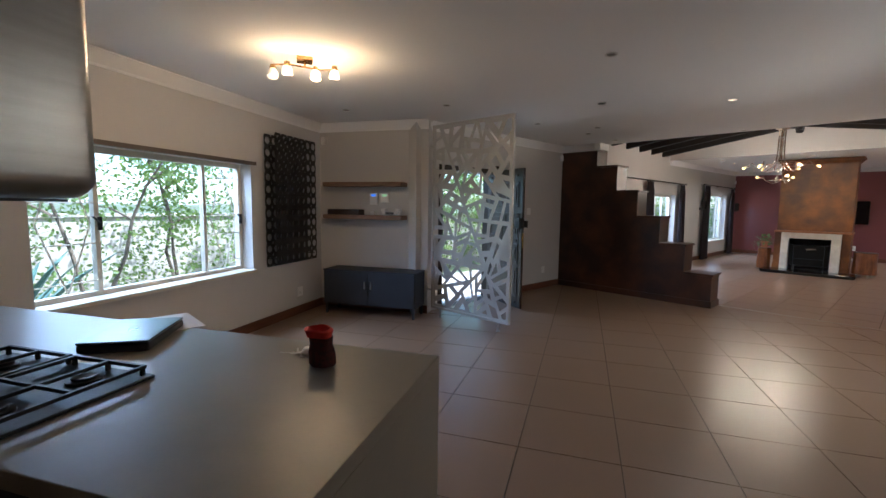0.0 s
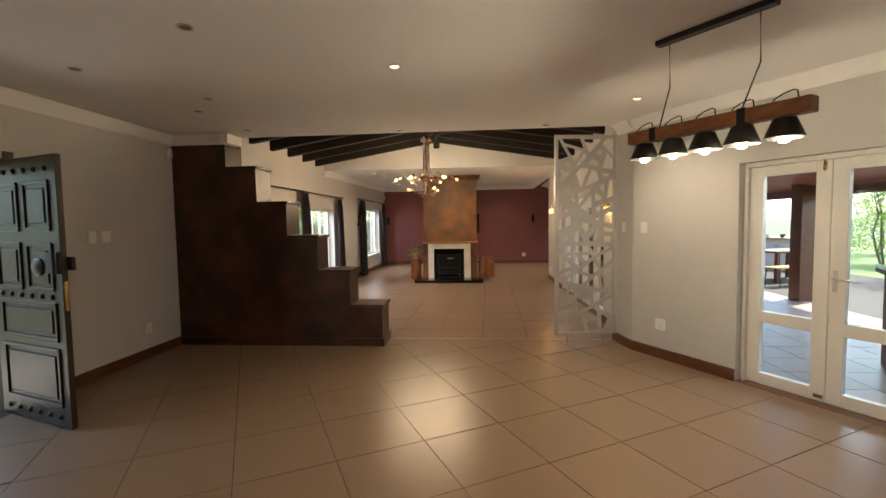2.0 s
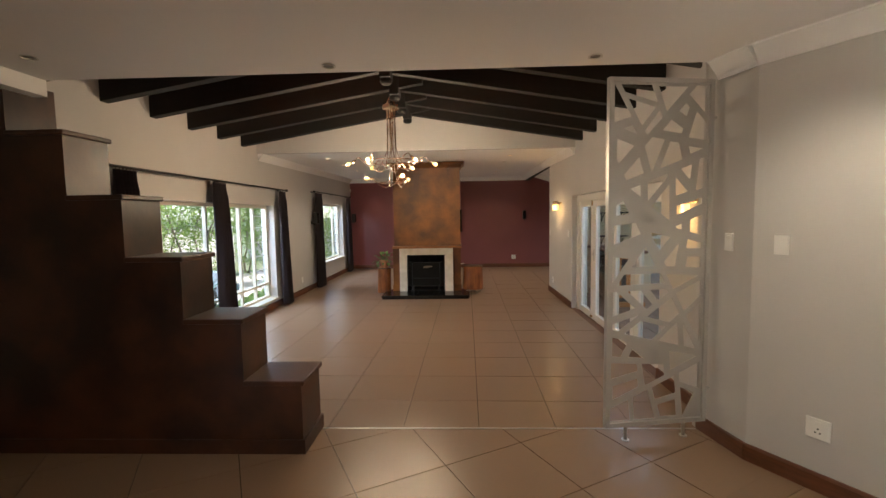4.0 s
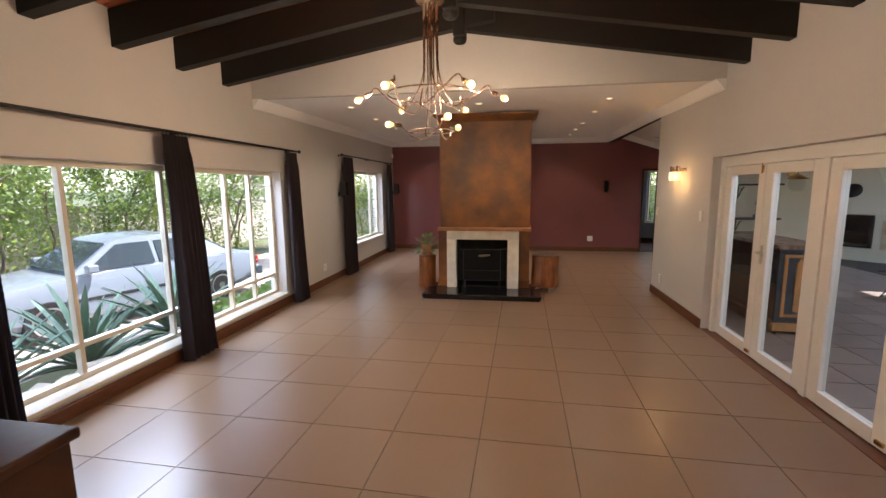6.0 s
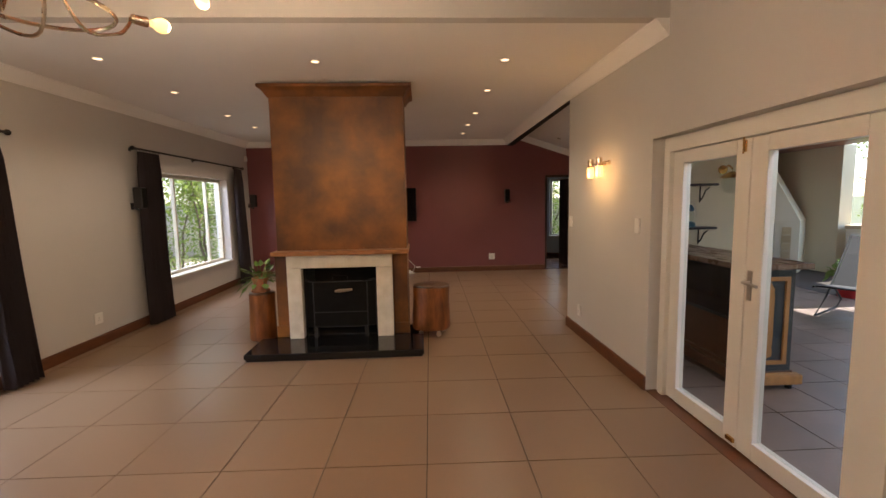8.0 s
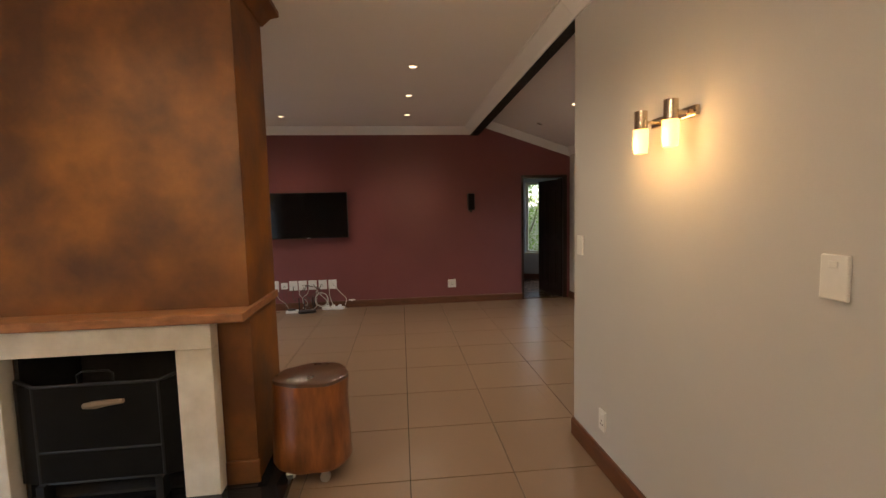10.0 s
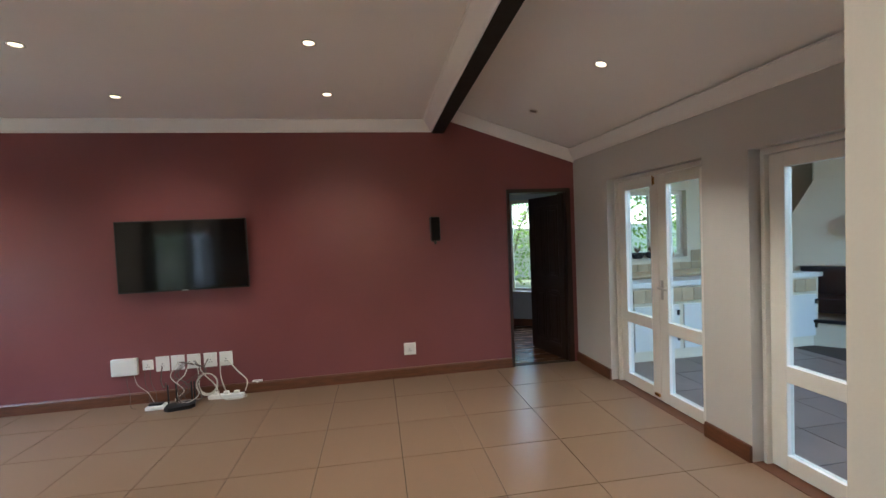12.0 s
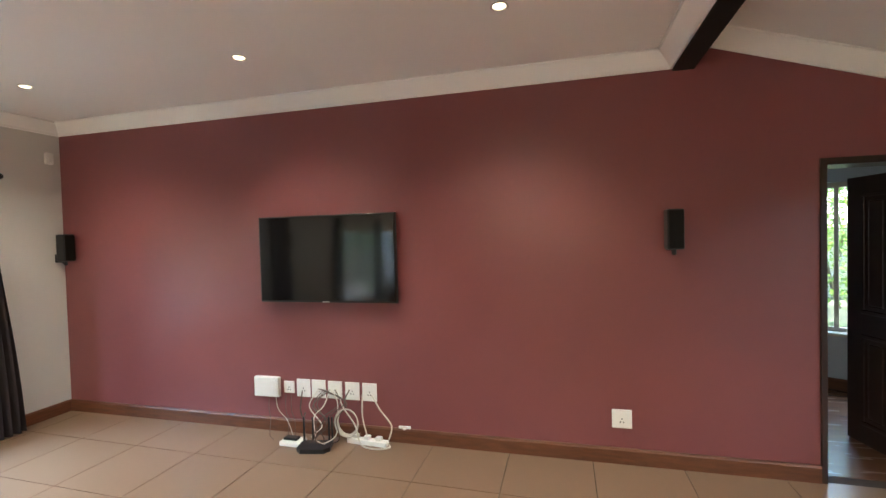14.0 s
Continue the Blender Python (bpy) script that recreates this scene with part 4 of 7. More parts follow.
for k in range(34):
    a, el = rnd.uniform(0, math.tau), rnd.uniform(-0.3, 1.2)
    L = rnd.uniform(0.08, 0.2)
    base = Vector((0.04 * math.cos(a), 0.04 * math.sin(a), 0.14))
    tip = base + Vector((math.cos(a) * math.cos(el), math.sin(a) * math.cos(el), math.sin(el))) * L
    if k < 3:
        a = math.pi + 0.3 * (k - 1)
        tip = Vector((-0.17 - 0.02 * k, -0.04 + 0.03 * k, 0.02 + 0.05 * k))
    d = (tip - base).normalized()
    tube(bm, [base, (base + tip) / 2 + Vector((0, 0, 0.02)), tip], 0.003, 4)
    side = d.cross(Vector((0, 0, 1))).normalized()
    w = rnd.uniform(0.025, 0.04)
    dd = (d + Vector((0, 0, -0.5))).normalized()
    pts = [tip, tip + side * w + dd * 0.03, tip + side * w * 0.7 + dd * 0.065, tip + dd * 0.1, tip - side * w * 0.7 + dd * 0.065, tip - side * w + dd * 0.03]
    c = bm.verts.new(tip + dd * 0.045 - Vector((0, 0, 0.008)))
    vs = [bm.verts.new(p) for p in pts]
    for i in range(6):
        bm.faces.new((vs[i], vs[(i + 1) % 6], c))
part("foliage", bm, LEAF, plant)

# ---- chandelier ----
CHX, CHY = -1.67, 9.57
ch = thing("chandelier", pose(CHX, CHY, 0), "satin nickel spiral chandelier with nine lit globe bulbs", "chandelier")
bm = B()
lathe(bm, [(0.10, 2.985), (0.105, 2.995), (0.105, 3.03), (0.06, 3.05), (0.02, 3.13)], None, 28)
part("canopy", bm, NICKEL, ch, "", True)


def ring(bm, r, z, t=0.006, n=40):
    tube(bm, [(r * math.cos(k * math.tau / n), r * math.sin(k * math.tau / n), z) for k in range(n + 1)], t, 6)


def curve(pts, n=7):
    """A smooth line through a few points."""
    pts = [Vector(p) for p in pts]
    out = []
    for i in range(len(pts) - 1):
        a, b, c, d = pts[max(i - 1, 0)], pts[i], pts[i + 1], pts[min(i + 2, len(pts) - 1)]
        for k in range(n):
            t = k / n
            out.append(0.5 * (2 * b + (c - a) * t + (2 * a - 5 * b + 4 * c - d) * t * t + (3 * b - a - 3 * c + d) * t ** 3))
    return out + [pts[-1]]


def chandelier_arm(turn, stem, low, rim, crest, tip, head_drop):
    """A rod that falls from the canopy, swings round below its hoop, climbs over it and ends in a lit bulb. Pairs: radius, height."""
    at = lambda r, z, da: Vector((r * math.cos(turn + da), r * math.sin(turn + da), z))
    pts = curve([at(stem, 2.99, -1.35), at(stem, 2.72, -1.35), at(stem * 1.3, low[1] + 0.22, -1.3), at(low[0], low[1], -0.85), at(rim[0], rim[1] - 0.03, -0.28), at(crest[0], crest[1], -0.06), at(tip[0] - 0.10, tip[1] + head_drop, 0.0)])
    end = at(tip[0], tip[1], 0.0)
    way = (end - pts[-1]).normalized()
    bm = B()
    tube(bm, pts, 0.0055, 6)
    arm = part("arm", bm, NICKEL, ch, "", True)
    bm = B()
    lathe(bm, [(0.008, 0), (0.015, 0.006), (0.017, 0.05), (0.013, 0.052)], between(pts[-1], end), 12)
    part("lamp_holder", bm, NICKEL, arm, "", True)
    bm = B()
    r = 0.026
    lathe(bm, [(0.011, -0.036), (0.014, -0.026), (r * 0.85, -0.014), (r, 0), (r * 0.87, 0.013), (r * 0.5, 0.0225), (0.0005, 0.026)], between(end, end + way), 16)
    part("bulb", bm, BULB, arm, "lit globe bulb", True)
    lamp("bulb_light", "POINT", Matrix.Translation(Vector((CHX, CHY, 0)) + end + way * 0.07), 3.3, (1.0, 0.73, 0.43), soft=0.03)


bm = B()
ring(bm, 0.33, 2.33)
part("upper_hoop", bm, NICKEL, ch, "", True)
bm = B()
ring(bm, 0.17, 2.06)
part("lower_hoop", bm, NICKEL, ch, "", True)
for k in range(6):
    chandelier_arm(radians(8 + 60 * k), 0.055, (0.20, 2.22), (0.33, 2.33), (0.42, 2.385), (0.555, 2.295), 0.05)
for k in range(3):
    chandelier_arm(radians(60 + 120 * k), 0.025, (0.09, 2.02), (0.17, 2.06), (0.22, 2.08), (0.335, 2.12), -0.01)


# ---- downlights ----
DLRIM = mat("white_downlight_rim", (0.6, 0.58, 0.54), 0.35, metal=0.4, vary=0.05, scale=8, fine=60, bump=0.0)
DLOFF = mat("unlit_downlight_lens", (0.22, 0.2, 0.18), 0.2, vary=0.1, scale=8, fine=60, bump=0.0)


def downlight(x, y, z, on, tilt=0.0):
    d = thing("downlight", pose(x, y, z, 0, tilt, 0), "round recessed ceiling downlight, " + ("lit" if on else "switched off"), "downlight", "ceiling downlights")
    bm = B()
    lathe(bm, [(0.045, -0.002), (0.047, -0.007), (0.038, -0.008), (0.034, 0.004), (0.0005, 0.005)], None, 24)
    part("rim", bm, DLRIM, d, "", True)
    bm = B()
    lathe(bm, [(0.032, -0.004), (0.02, -0.0065), (0.0005, -0.007)], None, 20)
    part("lens", bm, DLGLOW if on else DLOFF, d, "", True)


for x, y in ((0.14, 12.17), (0.15, 13.26), (0.18, 14.6), (0.18, 15.6), (0.2, 16.62), (-3.27, 13.26), (-3.29, 14.62), (-3.3, 15.65), (-3.25, 16.7), (-3.25, 12.1), (-1.51, 12.2), (-1.48, 15.75), (-1.47, 16.75)):
    downlight(x, y, zc(y), True)
for x, y, on in ((-1.32, 4.76, 1), (0.75, 5.86, 1), (-1.68, 6.9, 0), (0.06, 6.86, 0), (-3.44, 6.6, 0), (-1.59, 2.6, 0), (-2.37, 4.0, 0), (-3.67, 2.9, 0), (-4.74, 2.24, 0), (-3.56, 4.52, 0), (-3.1, 5.33, 0), (-3.45, 5.72, 0)):
    downlight(x, y, ZD, bool(on))
    if on:
        lamp("downlight_lamp", "SPOT", look((x, y, ZD - 0.03), (x, y, 0)), 12, WARM, soft=0.05, cone=130)
sl = math.degrees(math.atan((2.92 - 2.44) / (XE - 1.40)))
for x, y, on in ((2.09, 15.56, 1), (2.08, 16.75, 0), (2.02, 14.4, 1)):
    downlight(x, y, 2.912 - (16.75 - y) * 0.011 - (x - 1.40) * (2.92 - 2.44) / (XE - 1.40), bool(on), sl)
    if on:
        lamp("downlight_lamp", "SPOT", look((x, y, 2.62), (x - 0.3, y, 0)), 14, WARM, soft=0.05, cone=110)


# ---- pierced steel screens ----
def split(poly, p, n):
    """Cuts a convex polygon by the line through p with normal n."""
    sides = ([], [])
    k = len(poly)
    for i in range(k):
        a, b = poly[i], poly[(i + 1) % k]
        da, db = (a - p).dot(n), (b - p).dot(n)
        sides[0 if da >= 0 else 1].append(a)
        if da * db < 0:
            c = a.lerp(b, da / (da - db))
            sides[0].append(c)
            sides[1].append(c)
    return [s for s in sides if len(s) > 2]


def area_of(poly):
    return abs(sum(poly[i].x * poly[(i + 1) % len(poly)].y - poly[(i + 1) % len(poly)].x * poly[i].y for i in range(len(poly)))) / 2


def inset(poly, d):
    """A convex polygon drawn in by d, or None where nothing is left."""
    out = list(poly)
    cen = sum(poly, Vector((0, 0))) / len(poly)
    for i in range(len(poly)):
        a, b = poly[i], poly[(i + 1) % len(poly)]
        e = b - a
        if e.length < 1e-5:
            continue
        n = Vector((-e.y, e.x)).normalized()
        if (cen - a).dot(n) < 0:
            n = -n
        got = split(out, a + n * d, n)
        got = [g for g in got if (sum(g, Vector((0, 0))) / len(g) - (a + n * d)).dot(n) > 0]
        if not got:
            return None
        out = got[0]
    return out if len(out) > 2 and area_of(out) > 0.0006 else None


def pierced_sheet(w, h, seed, thick=0.004):
    """A sheet cut through with shards of many sizes; the webs between them stand."""
    rnd = random.Random(seed)
    cells = [[Vector((0, 0)), Vector((w, 0)), Vector((w, h)), Vector((0, h))]]
    while True:
        cells.sort(key=area_of, reverse=True)
        if area_of(cells[0]) < 0.034 * rnd.uniform(0.8, 1.2) or len(cells) > 150:
            break
        c = cells.pop(0)
        cen = sum(c, Vector((0, 0))) / len(c)
        edge = max(range(len(c)), key=lambda i: (c[(i + 1) % len(c)] - c[i]).length)
        e = (c[(edge + 1) % len(c)] - c[edge]).normalized()
        t = rnd.gauss(0, 0.55)
        n = Vector((e.x * math.cos(t) - e.y * math.sin(t), e.x * math.sin(t) + e.y * math.cos(t)))
        cells += split(c, cen + e * rnd.uniform(-0.05, 0.05), n)
    bm = B()
    for c in cells:
        d = rnd.choice((0.017, 0.02, 0.026, 0.033, 0.04))
        q = inset(c, d)
        front = []
        for y in (0, thick):
            vc = [bm.verts.new((p.x, y, p.y)) for p in c]
            if q is None:
                bm.faces.new(vc)
                front.append(None)
                continue
            vq = [bm.verts.new((p.x, y, p.y)) for p in q]
            # bridge the two loops by walking both of them round the middle
            cen = sum(q, Vector((0, 0))) / len(q)
            ang = lambda v: math.atan2(v.co.z - cen.y, v.co.x - cen.x)
            A, Q = sorted(vc, key=ang), sorted(vq, key=ang)
            i = j = 0
            na, nq = len(A), len(Q)
            st = min(range(nq), key=lambda k: (Q[k].co - A[0].co).length)
            Q = Q[st:] + Q[:st]
            while i < na or j < nq:
                a0, q0 = A[i % na], Q[j % nq]
                a1, q1 = A[(i + 1) % na], Q[(j + 1) % nq]
                if j >= nq or (i < na and (a1.co - q0.co).length <= (q1.co - a0.co).length):
                    bm.faces.new((a0, a1, q0))
                    i += 1
                else:
                    bm.faces.new((a0, q0, q1))
                    j += 1
            front.append(Q)
        if front[0]:
            f, b = front
            for k in range(len(f)):
                bm.faces.new((f[k], f[(k + 1) % len(f)], b[(k + 1) % len(b)], b[k]))
    bmesh.ops.remove_doubles(bm, verts=bm.verts[:], dist=1e-5)
    return bm


def metal_screen(m, w, h, seed, label, post=None):
    s = thing("metal_screen", m, label, "metal screen", "pierced metal screens")
    part("sheet", pierced_sheet(w - 0.05, h - 0.05, seed), SCREEN, s).location = (0.025, -0.002, 0.13)
    bm = B()
    for x0, x1, z0, z1 in ((0, 0.03, 0.105, 0.105 + h), (w - 0.03, w, 0.105, 0.105 + h), (0.03, w - 0.03, 0.105, 0.135), (0.03, w - 0.03, 0.075 + h, 0.105 + h)):
        box(bm, x0, x1, -0.02, 0.02, z0, z1)
    part("frame", bm, SCREEN, s)
    for x in (0.16, w - 0.16):
        bm = B()
        rod(bm, (x, 0, 0.004), (x, 0, 0.106), 0.013, 12)
        cyl(bm, 0.028, 0.028, 0.0, 0.005, Matrix.Translation((x, 0, 0)), 14)
        part("foot", bm, STEEL, s, "", True)
    for z in (0.35, h - 0.15):
        bm = B()
        rod(bm, (-0.10, 0.0, z), (0, 0, z), 0.012, 10)
        rod(bm, (-0.09, 0.0, z - 0.05), (-0.09, 0.0, z + 0.05), 0.012, 10)
        part("hinge", bm, STEEL, s, "", True)
    return s


p0, p1 = Vector((-4.37, 3.34, 0)), Vector((-3.10, 3.43, 0))
metal_screen(frame_m(p0, p1 - p0), (p1 - p0).length, 2.44, 11, "tall grey pierced steel screen standing beside the front door")
metal_screen(frame_m((0.945, 7.10, 0), (-0.99, -0.15, 0)), 0.765, 2.43, 23, "tall grey pierced steel screen at the lounge opening")


# ---- wall plates ----
def plate(m, w, h, label, category="socket", kindp="socket", group="wall plates"):
    """A wall plate; x along the wall, y out of it."""
    s = thing("wall_socket" if category == "socket" else "light_switch", m, label, category, group)
    bm = B()
    box(bm, -w / 2, w / 2, 0.0005, 0.012, -h / 2, h / 2, None, 0.004)
    part("plate", bm, PLASTIC_W, s)
    if category == "socket":
        bm = B()
        for dx, dz in ((0, 0.008), (-0.011, -0.014), (0.011, -0.014)):
            cyl(bm, 0.005, 0.005, 0, 0.0006, Matrix.Translation((dx, 0.0121, dz - 0.008)) @ Matrix.Rotation(radians(-90), 4, "X"), 8)
        part("outlet", bm, BLACK, s, "dark pin holes")
    bm = B()
    box(bm, -0.012, 0.012, 0.0122, 0.016, h * 0.22, h * 0.36, None, 0.001, 1)
    part("rocker", bm, PLASTIC_W, s)
    return s


ES = frame_m((0, 0, 0), (0, 1, 0))
east = lambda x, y, z: frame_m((x, y, z), (0, 1, 0))       # faces -x
west = lambda x, y, z: frame_m((x, y, z), (0, -1, 0))      # faces +x
plum = lambda x, z: frame_m((x, YP, z), (-1, 0, 0))        # faces -y
dl = lambda b, z: frame_m(din(0, b, z), -V)
ds = lambda a, z: frame_m(din(a, 0, z), -U)
dr = lambda b, z: frame_m(din(aR, b, z), V)
plate(east(XR, 11.63, 1.28), 0.075, 0.12, "white light switch beside the doors", "light switch")
plate(east(XR, 12.88, 0.28), 0.075, 0.12, "white wall socket low on the wall")
plate(east(XR, 13.18, 1.25), 0.075, 0.12, "white light switch near the wall's end", "light switch")
plate(west(XL, 13.1, 0.3), 0.12, 0.12, "white wall socket under the window wall")
plate(dr(0.0, 1.42), 0.08, 0.12, "white light switch on the dining wall", "light switch")
plate(dr(-0.22, 0.37), 0.12, 0.12, "white wall socket low on the dining wall")
plate(frame_m((1.0, 6.95, 1.42), (-0.18, 1, 0)), 0.07, 0.12, "white light switch on the narrow wall", "light switch")
plate(west(XN, 5.62, 1.42), 0.08, 0.12, "white light switch beside the front door", "light switch")
plate(west(XN, 5.78, 1.42), 0.1, 0.12, "white double light switch beside the front door", "light switch")
plate(west(XN, 6.28, 0.34), 0.1, 0.12, "white wall socket low on the wall")
plate(dl(-0.56, 0.3), 0.13, 0.13, "white wall socket low under the bottle rack")
plate(dl(-2.44, 0.28), 0.16, 0.12, "white double wall socket under the window")
plate(plum(0.88, 0.315), 0.13, 0.13, "white wall socket on the plum wall")


def sensor(m):
    s = thing("motion_detector", m, "white plastic alarm sensor high in the corner", "alarm sensor", "alarm sensors")
    bm = B()
    box(bm, -0.03, 0.03, 0.0005, 0.045, -0.055, 0.055, None, 0.012)
    part("case", bm, PLASTIC_W, s, "", True)
    bm = B()
    box(bm, -0.02, 0.02, 0.0455, 0.05, -0.04, 0.0, None, 0.004)
    part("lens", bm, PLASTIC_W, s)


sensor(ds(0.07, 2.4) @ Matrix.Rotation(0.0, 4, "Z"))
sensor(west(XN, 6.76, 2.42))
sensor(west(XL, 17.45, 2.45))


def speaker(m):
    s = thing("wall_speaker", m, "small black loudspeaker on a wall bracket", "loudspeaker", "surround loudspeakers")
    bm = B()
    box(bm, -0.05, 0.05, 0.05, 0.16, -0.13, 0.13, None, 0.012)
    part("case", bm, PLASTIC_B, s)
    bm = B()
    box(bm, -0.042, 0.042, 0.1605, 0.166, -0.12, 0.12, None, 0.006)
    part("grille", bm, MESH, s)
    bm = B()
    rod(bm, (0, 0.0005, -0.1), (0, 0.1, -0.16), 0.01)
    box(bm, -0.025, 0.025, 0.0005, 0.012, -0.14, -0.06)
    rod(bm, (0, 0.1, -0.165), (0, 0.1, -0.125), 0.014)
    part("bracket", bm, PLASTIC_B, s)


speaker(plum(1.2, 1.62))
speaker(west(XL, 17.5, 1.6))
speaker(west(XL, 13.84, 1.62))

# ---- television and cables ----
tv = thing("television", plum(-1.325, 1.46), "black flat television mounted on the plum wall", "television")
bm = B()
box(bm, -0.6, 0.6, 0.045, 0.085, -0.35, 0.35, None, 0.006)
part("case", bm, PLASTIC_B, tv)
bm = B()
box(bm, -0.588, 0.588, 0.0855, 0.0875, -0.335, 0.34)
part("screen", bm, SCREENGLASS, tv)
bm = B()
box(bm, -0.2, 0.2, 0.001, 0.045, -0.15, 0.15)
part("bracket", bm, BLACK, tv)
bm = B()
box(bm, -0.03, 0.03, 0.0855, 0.088, -0.3475, -0.3395)
part("badge", bm, STEEL, tv)

xs7 = [(-1.94, 0.24, 0.17), (-1.74, 0.1, 0.1), (-1.605, 0.125, 0.15), (-1.465, 0.125, 0.15), (-1.315, 0.125, 0.145), (-1.16, 0.125, 0.145), (-1.01, 0.125, 0.145)]
for k, (x, w, h) in enumerate(xs7):
    if k == 0:
        s = thing("network_box", plum(x, 0.38), "white plastic network box on the plum wall", "network box")
        bm = B()
        box(bm, -w / 2, w / 2, 0.0005, 0.045, -h / 2, h / 2, None, 0.012)
        part("case", bm, PLASTIC_W, s)
        bm = B()
        box(bm, -w / 2 + 0.03, w / 2 - 0.03, 0.0455, 0.048, -h / 2 + 0.03, h / 2 - 0.03)
        part("cover", bm, PLASTIC_W, s)
    else:
        plate(plum(x, 0.38), w, h, "white wall socket in the row below the television")
plate(plum(-0.72, 0.075), 0.1, 0.11, "white wall socket at the baseboard")
CABLEW = mat("white_cable", (0.6, 0.57, 0.5), 0.5, vary=0.1, bump=0.0)
CABLEB = mat("brown_cable", (0.10, 0.07, 0.055), 0.5, vary=0.2, bump=0.0)


def cable(pts, r, material, label):
    """A hanging lead drawn smoothly through a few points."""
    pts = [Vector(p) for p in pts]
    out = []
    for i in range(len(pts) - 1):
        a, b, c, d = pts[max(i - 1, 0)], pts[i], pts[i + 1], pts[min(i + 2, len(pts) - 1)]
        for k in range(8):
            t = k / 8
            out.append(0.5 * (2 * b + (c - a) * t + (2 * a - 5 * b + 4 * c - d) * t * t + (3 * b - a - 3 * c + d) * t ** 3))
    out.append(pts[-1])
    bm = B()
    tube(bm, out, r, 5)
    solid("cable", bm, material, label, "cable", "loose cables", True)


yw = YP - 0.035
W = "loose white cable hanging from a wall socket"
Br = "loose brown cable hanging from a wall socket"
cable([(-1.06, yw, 0.37), (-1.05, yw - 0.03, 0.2), (-1.0, yw - 0.06, 0.06)], 0.006, CABLEW, W)
cable([(-0.98, yw, 0.37), (-0.9, yw - 0.03, 0.27), (-0.8, yw - 0.05, 0.16), (-0.82, yw - 0.06, 0.055)], 0.006, CABLEW, W)
cable([(-1.29, yw, 0.4), (-1.22, yw - 0.03, 0.27), (-1.1, yw - 0.07, 0.15), (-1.02, yw - 0.13, 0.03), (-0.9, yw - 0.14, 0.01), (-0.8, yw - 0.1, 0.012), (-0.82, yw - 0.08, 0.03)], 0.006, CABLEW, W)
for k, (x, dx) in enumerate(((-1.93, 0.04), (-1.87, 0.14), (-1.77, 0.05), (-1.72, 0.06))):
    cable([(x, yw + 0.02, 0.32), (x + dx * 0.3, yw - 0.01, 0.2), (x + dx, yw - 0.03, 0.12), (x + dx * 1.6, yw - 0.08, 0.01), (x + dx * 1.2 + 0.1, yw - 0.15, 0.008)], 0.003, CABLEB if k != 1 else CABLEW, Br if k != 1 else W)
cable([(-1.6, yw, 0.36), (-1.61, yw - 0.02, 0.22), (-1.58, yw - 0.03, 0.15), (-1.56, yw - 0.03, 0.2)], 0.006, CABLEB, Br)
rnd = random.Random(4)
for k in range(9):
    x = rnd.uniform(-1.5, -1.25)
    x2, x3 = rnd.uniform(-1.55, -1.15), rnd.uniform(-1.5, -1.2)
    cable([(x, yw, 0.39), (x2, yw - 0.05, rnd.uniform(0.25, 0.33)), (x3, yw - 0.08, rnd.uniform(0.12, 0.2)), (x2 * 0.5 + x3 * 0.5, yw - 0.13, rnd.uniform(0.03, 0.08)), (-1.36 + rnd.uniform(-0.1, 0.1), yw - 0.2, 0.03)], 0.0045, CABLEB if k % 3 else CABLEW, Br if k % 3 else W)
bm = B()
for k in range(5):
    n = 24
    tube(bm, [(-1.17 + (0.085 + 0.004 * k) * math.cos(i * math.tau / n), yw - 0.05 - 0.006 * k, 0.16 + (0.1 + 0.003 * k) * math.sin(i * math.tau / n)) for i in range(n + 1)], 0.005, 5)
solid("cable_coil", bm, CABLEW, "coiled cream cable hanging below the sockets", "cable", "", True)
cable([(-1.17, yw, 0.4), (-1.2, yw - 0.03, 0.33), (-1.19, yw - 0.05, 0.26)], 0.006, CABLEB, Br)
rt = thing("router", pose(-1.37, YP - 0.24, 0, 0, 0, 12), "black router with upright aerials on the floor", "router")
bm = B()
prism(bm, [(-0.13, -0.05), (-0.09, -0.09), (0.09, -0.09), (0.13, -0.05), (0.12, 0.07), (-0.12, 0.07)], 0.002, 0.035)
part("case", bm, PLASTIC_B, rt)
for x in (-0.11, -0.04, 0.09, 0.115):
    bm = B()
    box(bm, x - 0.007, x + 0.007, 0.06, 0.072, 0.02, 0.22, None, 0.003, 1)
    part("aerial", bm, PLASTIC_B, rt)
bm = B()
box(bm, -1.68, -1.5, YP - 0.26, YP - 0.14, 0, 0.035, None, 0.008)
md_ = solid("modem", bm, PLASTIC_W, "small white modem on the floor", "modem")
bm = B()
box(bm, -1.66, -1.54, YP - 0.23, YP - 0.17, 0.0355, 0.055, None, 0.006)
solid("power_adapter", bm, PLASTIC_B, "black power adapter on the modem", "adapter")
ex = thing("power_strip", pose(-1.0, YP - 0.09, 0, 0, 0, -4), "white multi-socket power strip on the floor", "power strip")
bm = B()
box(bm, -0.17, 0.17, -0.03, 0.03, 0.0, 0.04, None, 0.006)
part("body", bm, PLASTIC_W, ex)
for x in (-0.1, 0.0, 0.1):
    bm = B()
    box(bm, x - 0.025, x + 0.025, -0.02, 0.02, 0.0405, 0.07, None, 0.006)
    part("plug", bm, PLASTIC_W, ex)


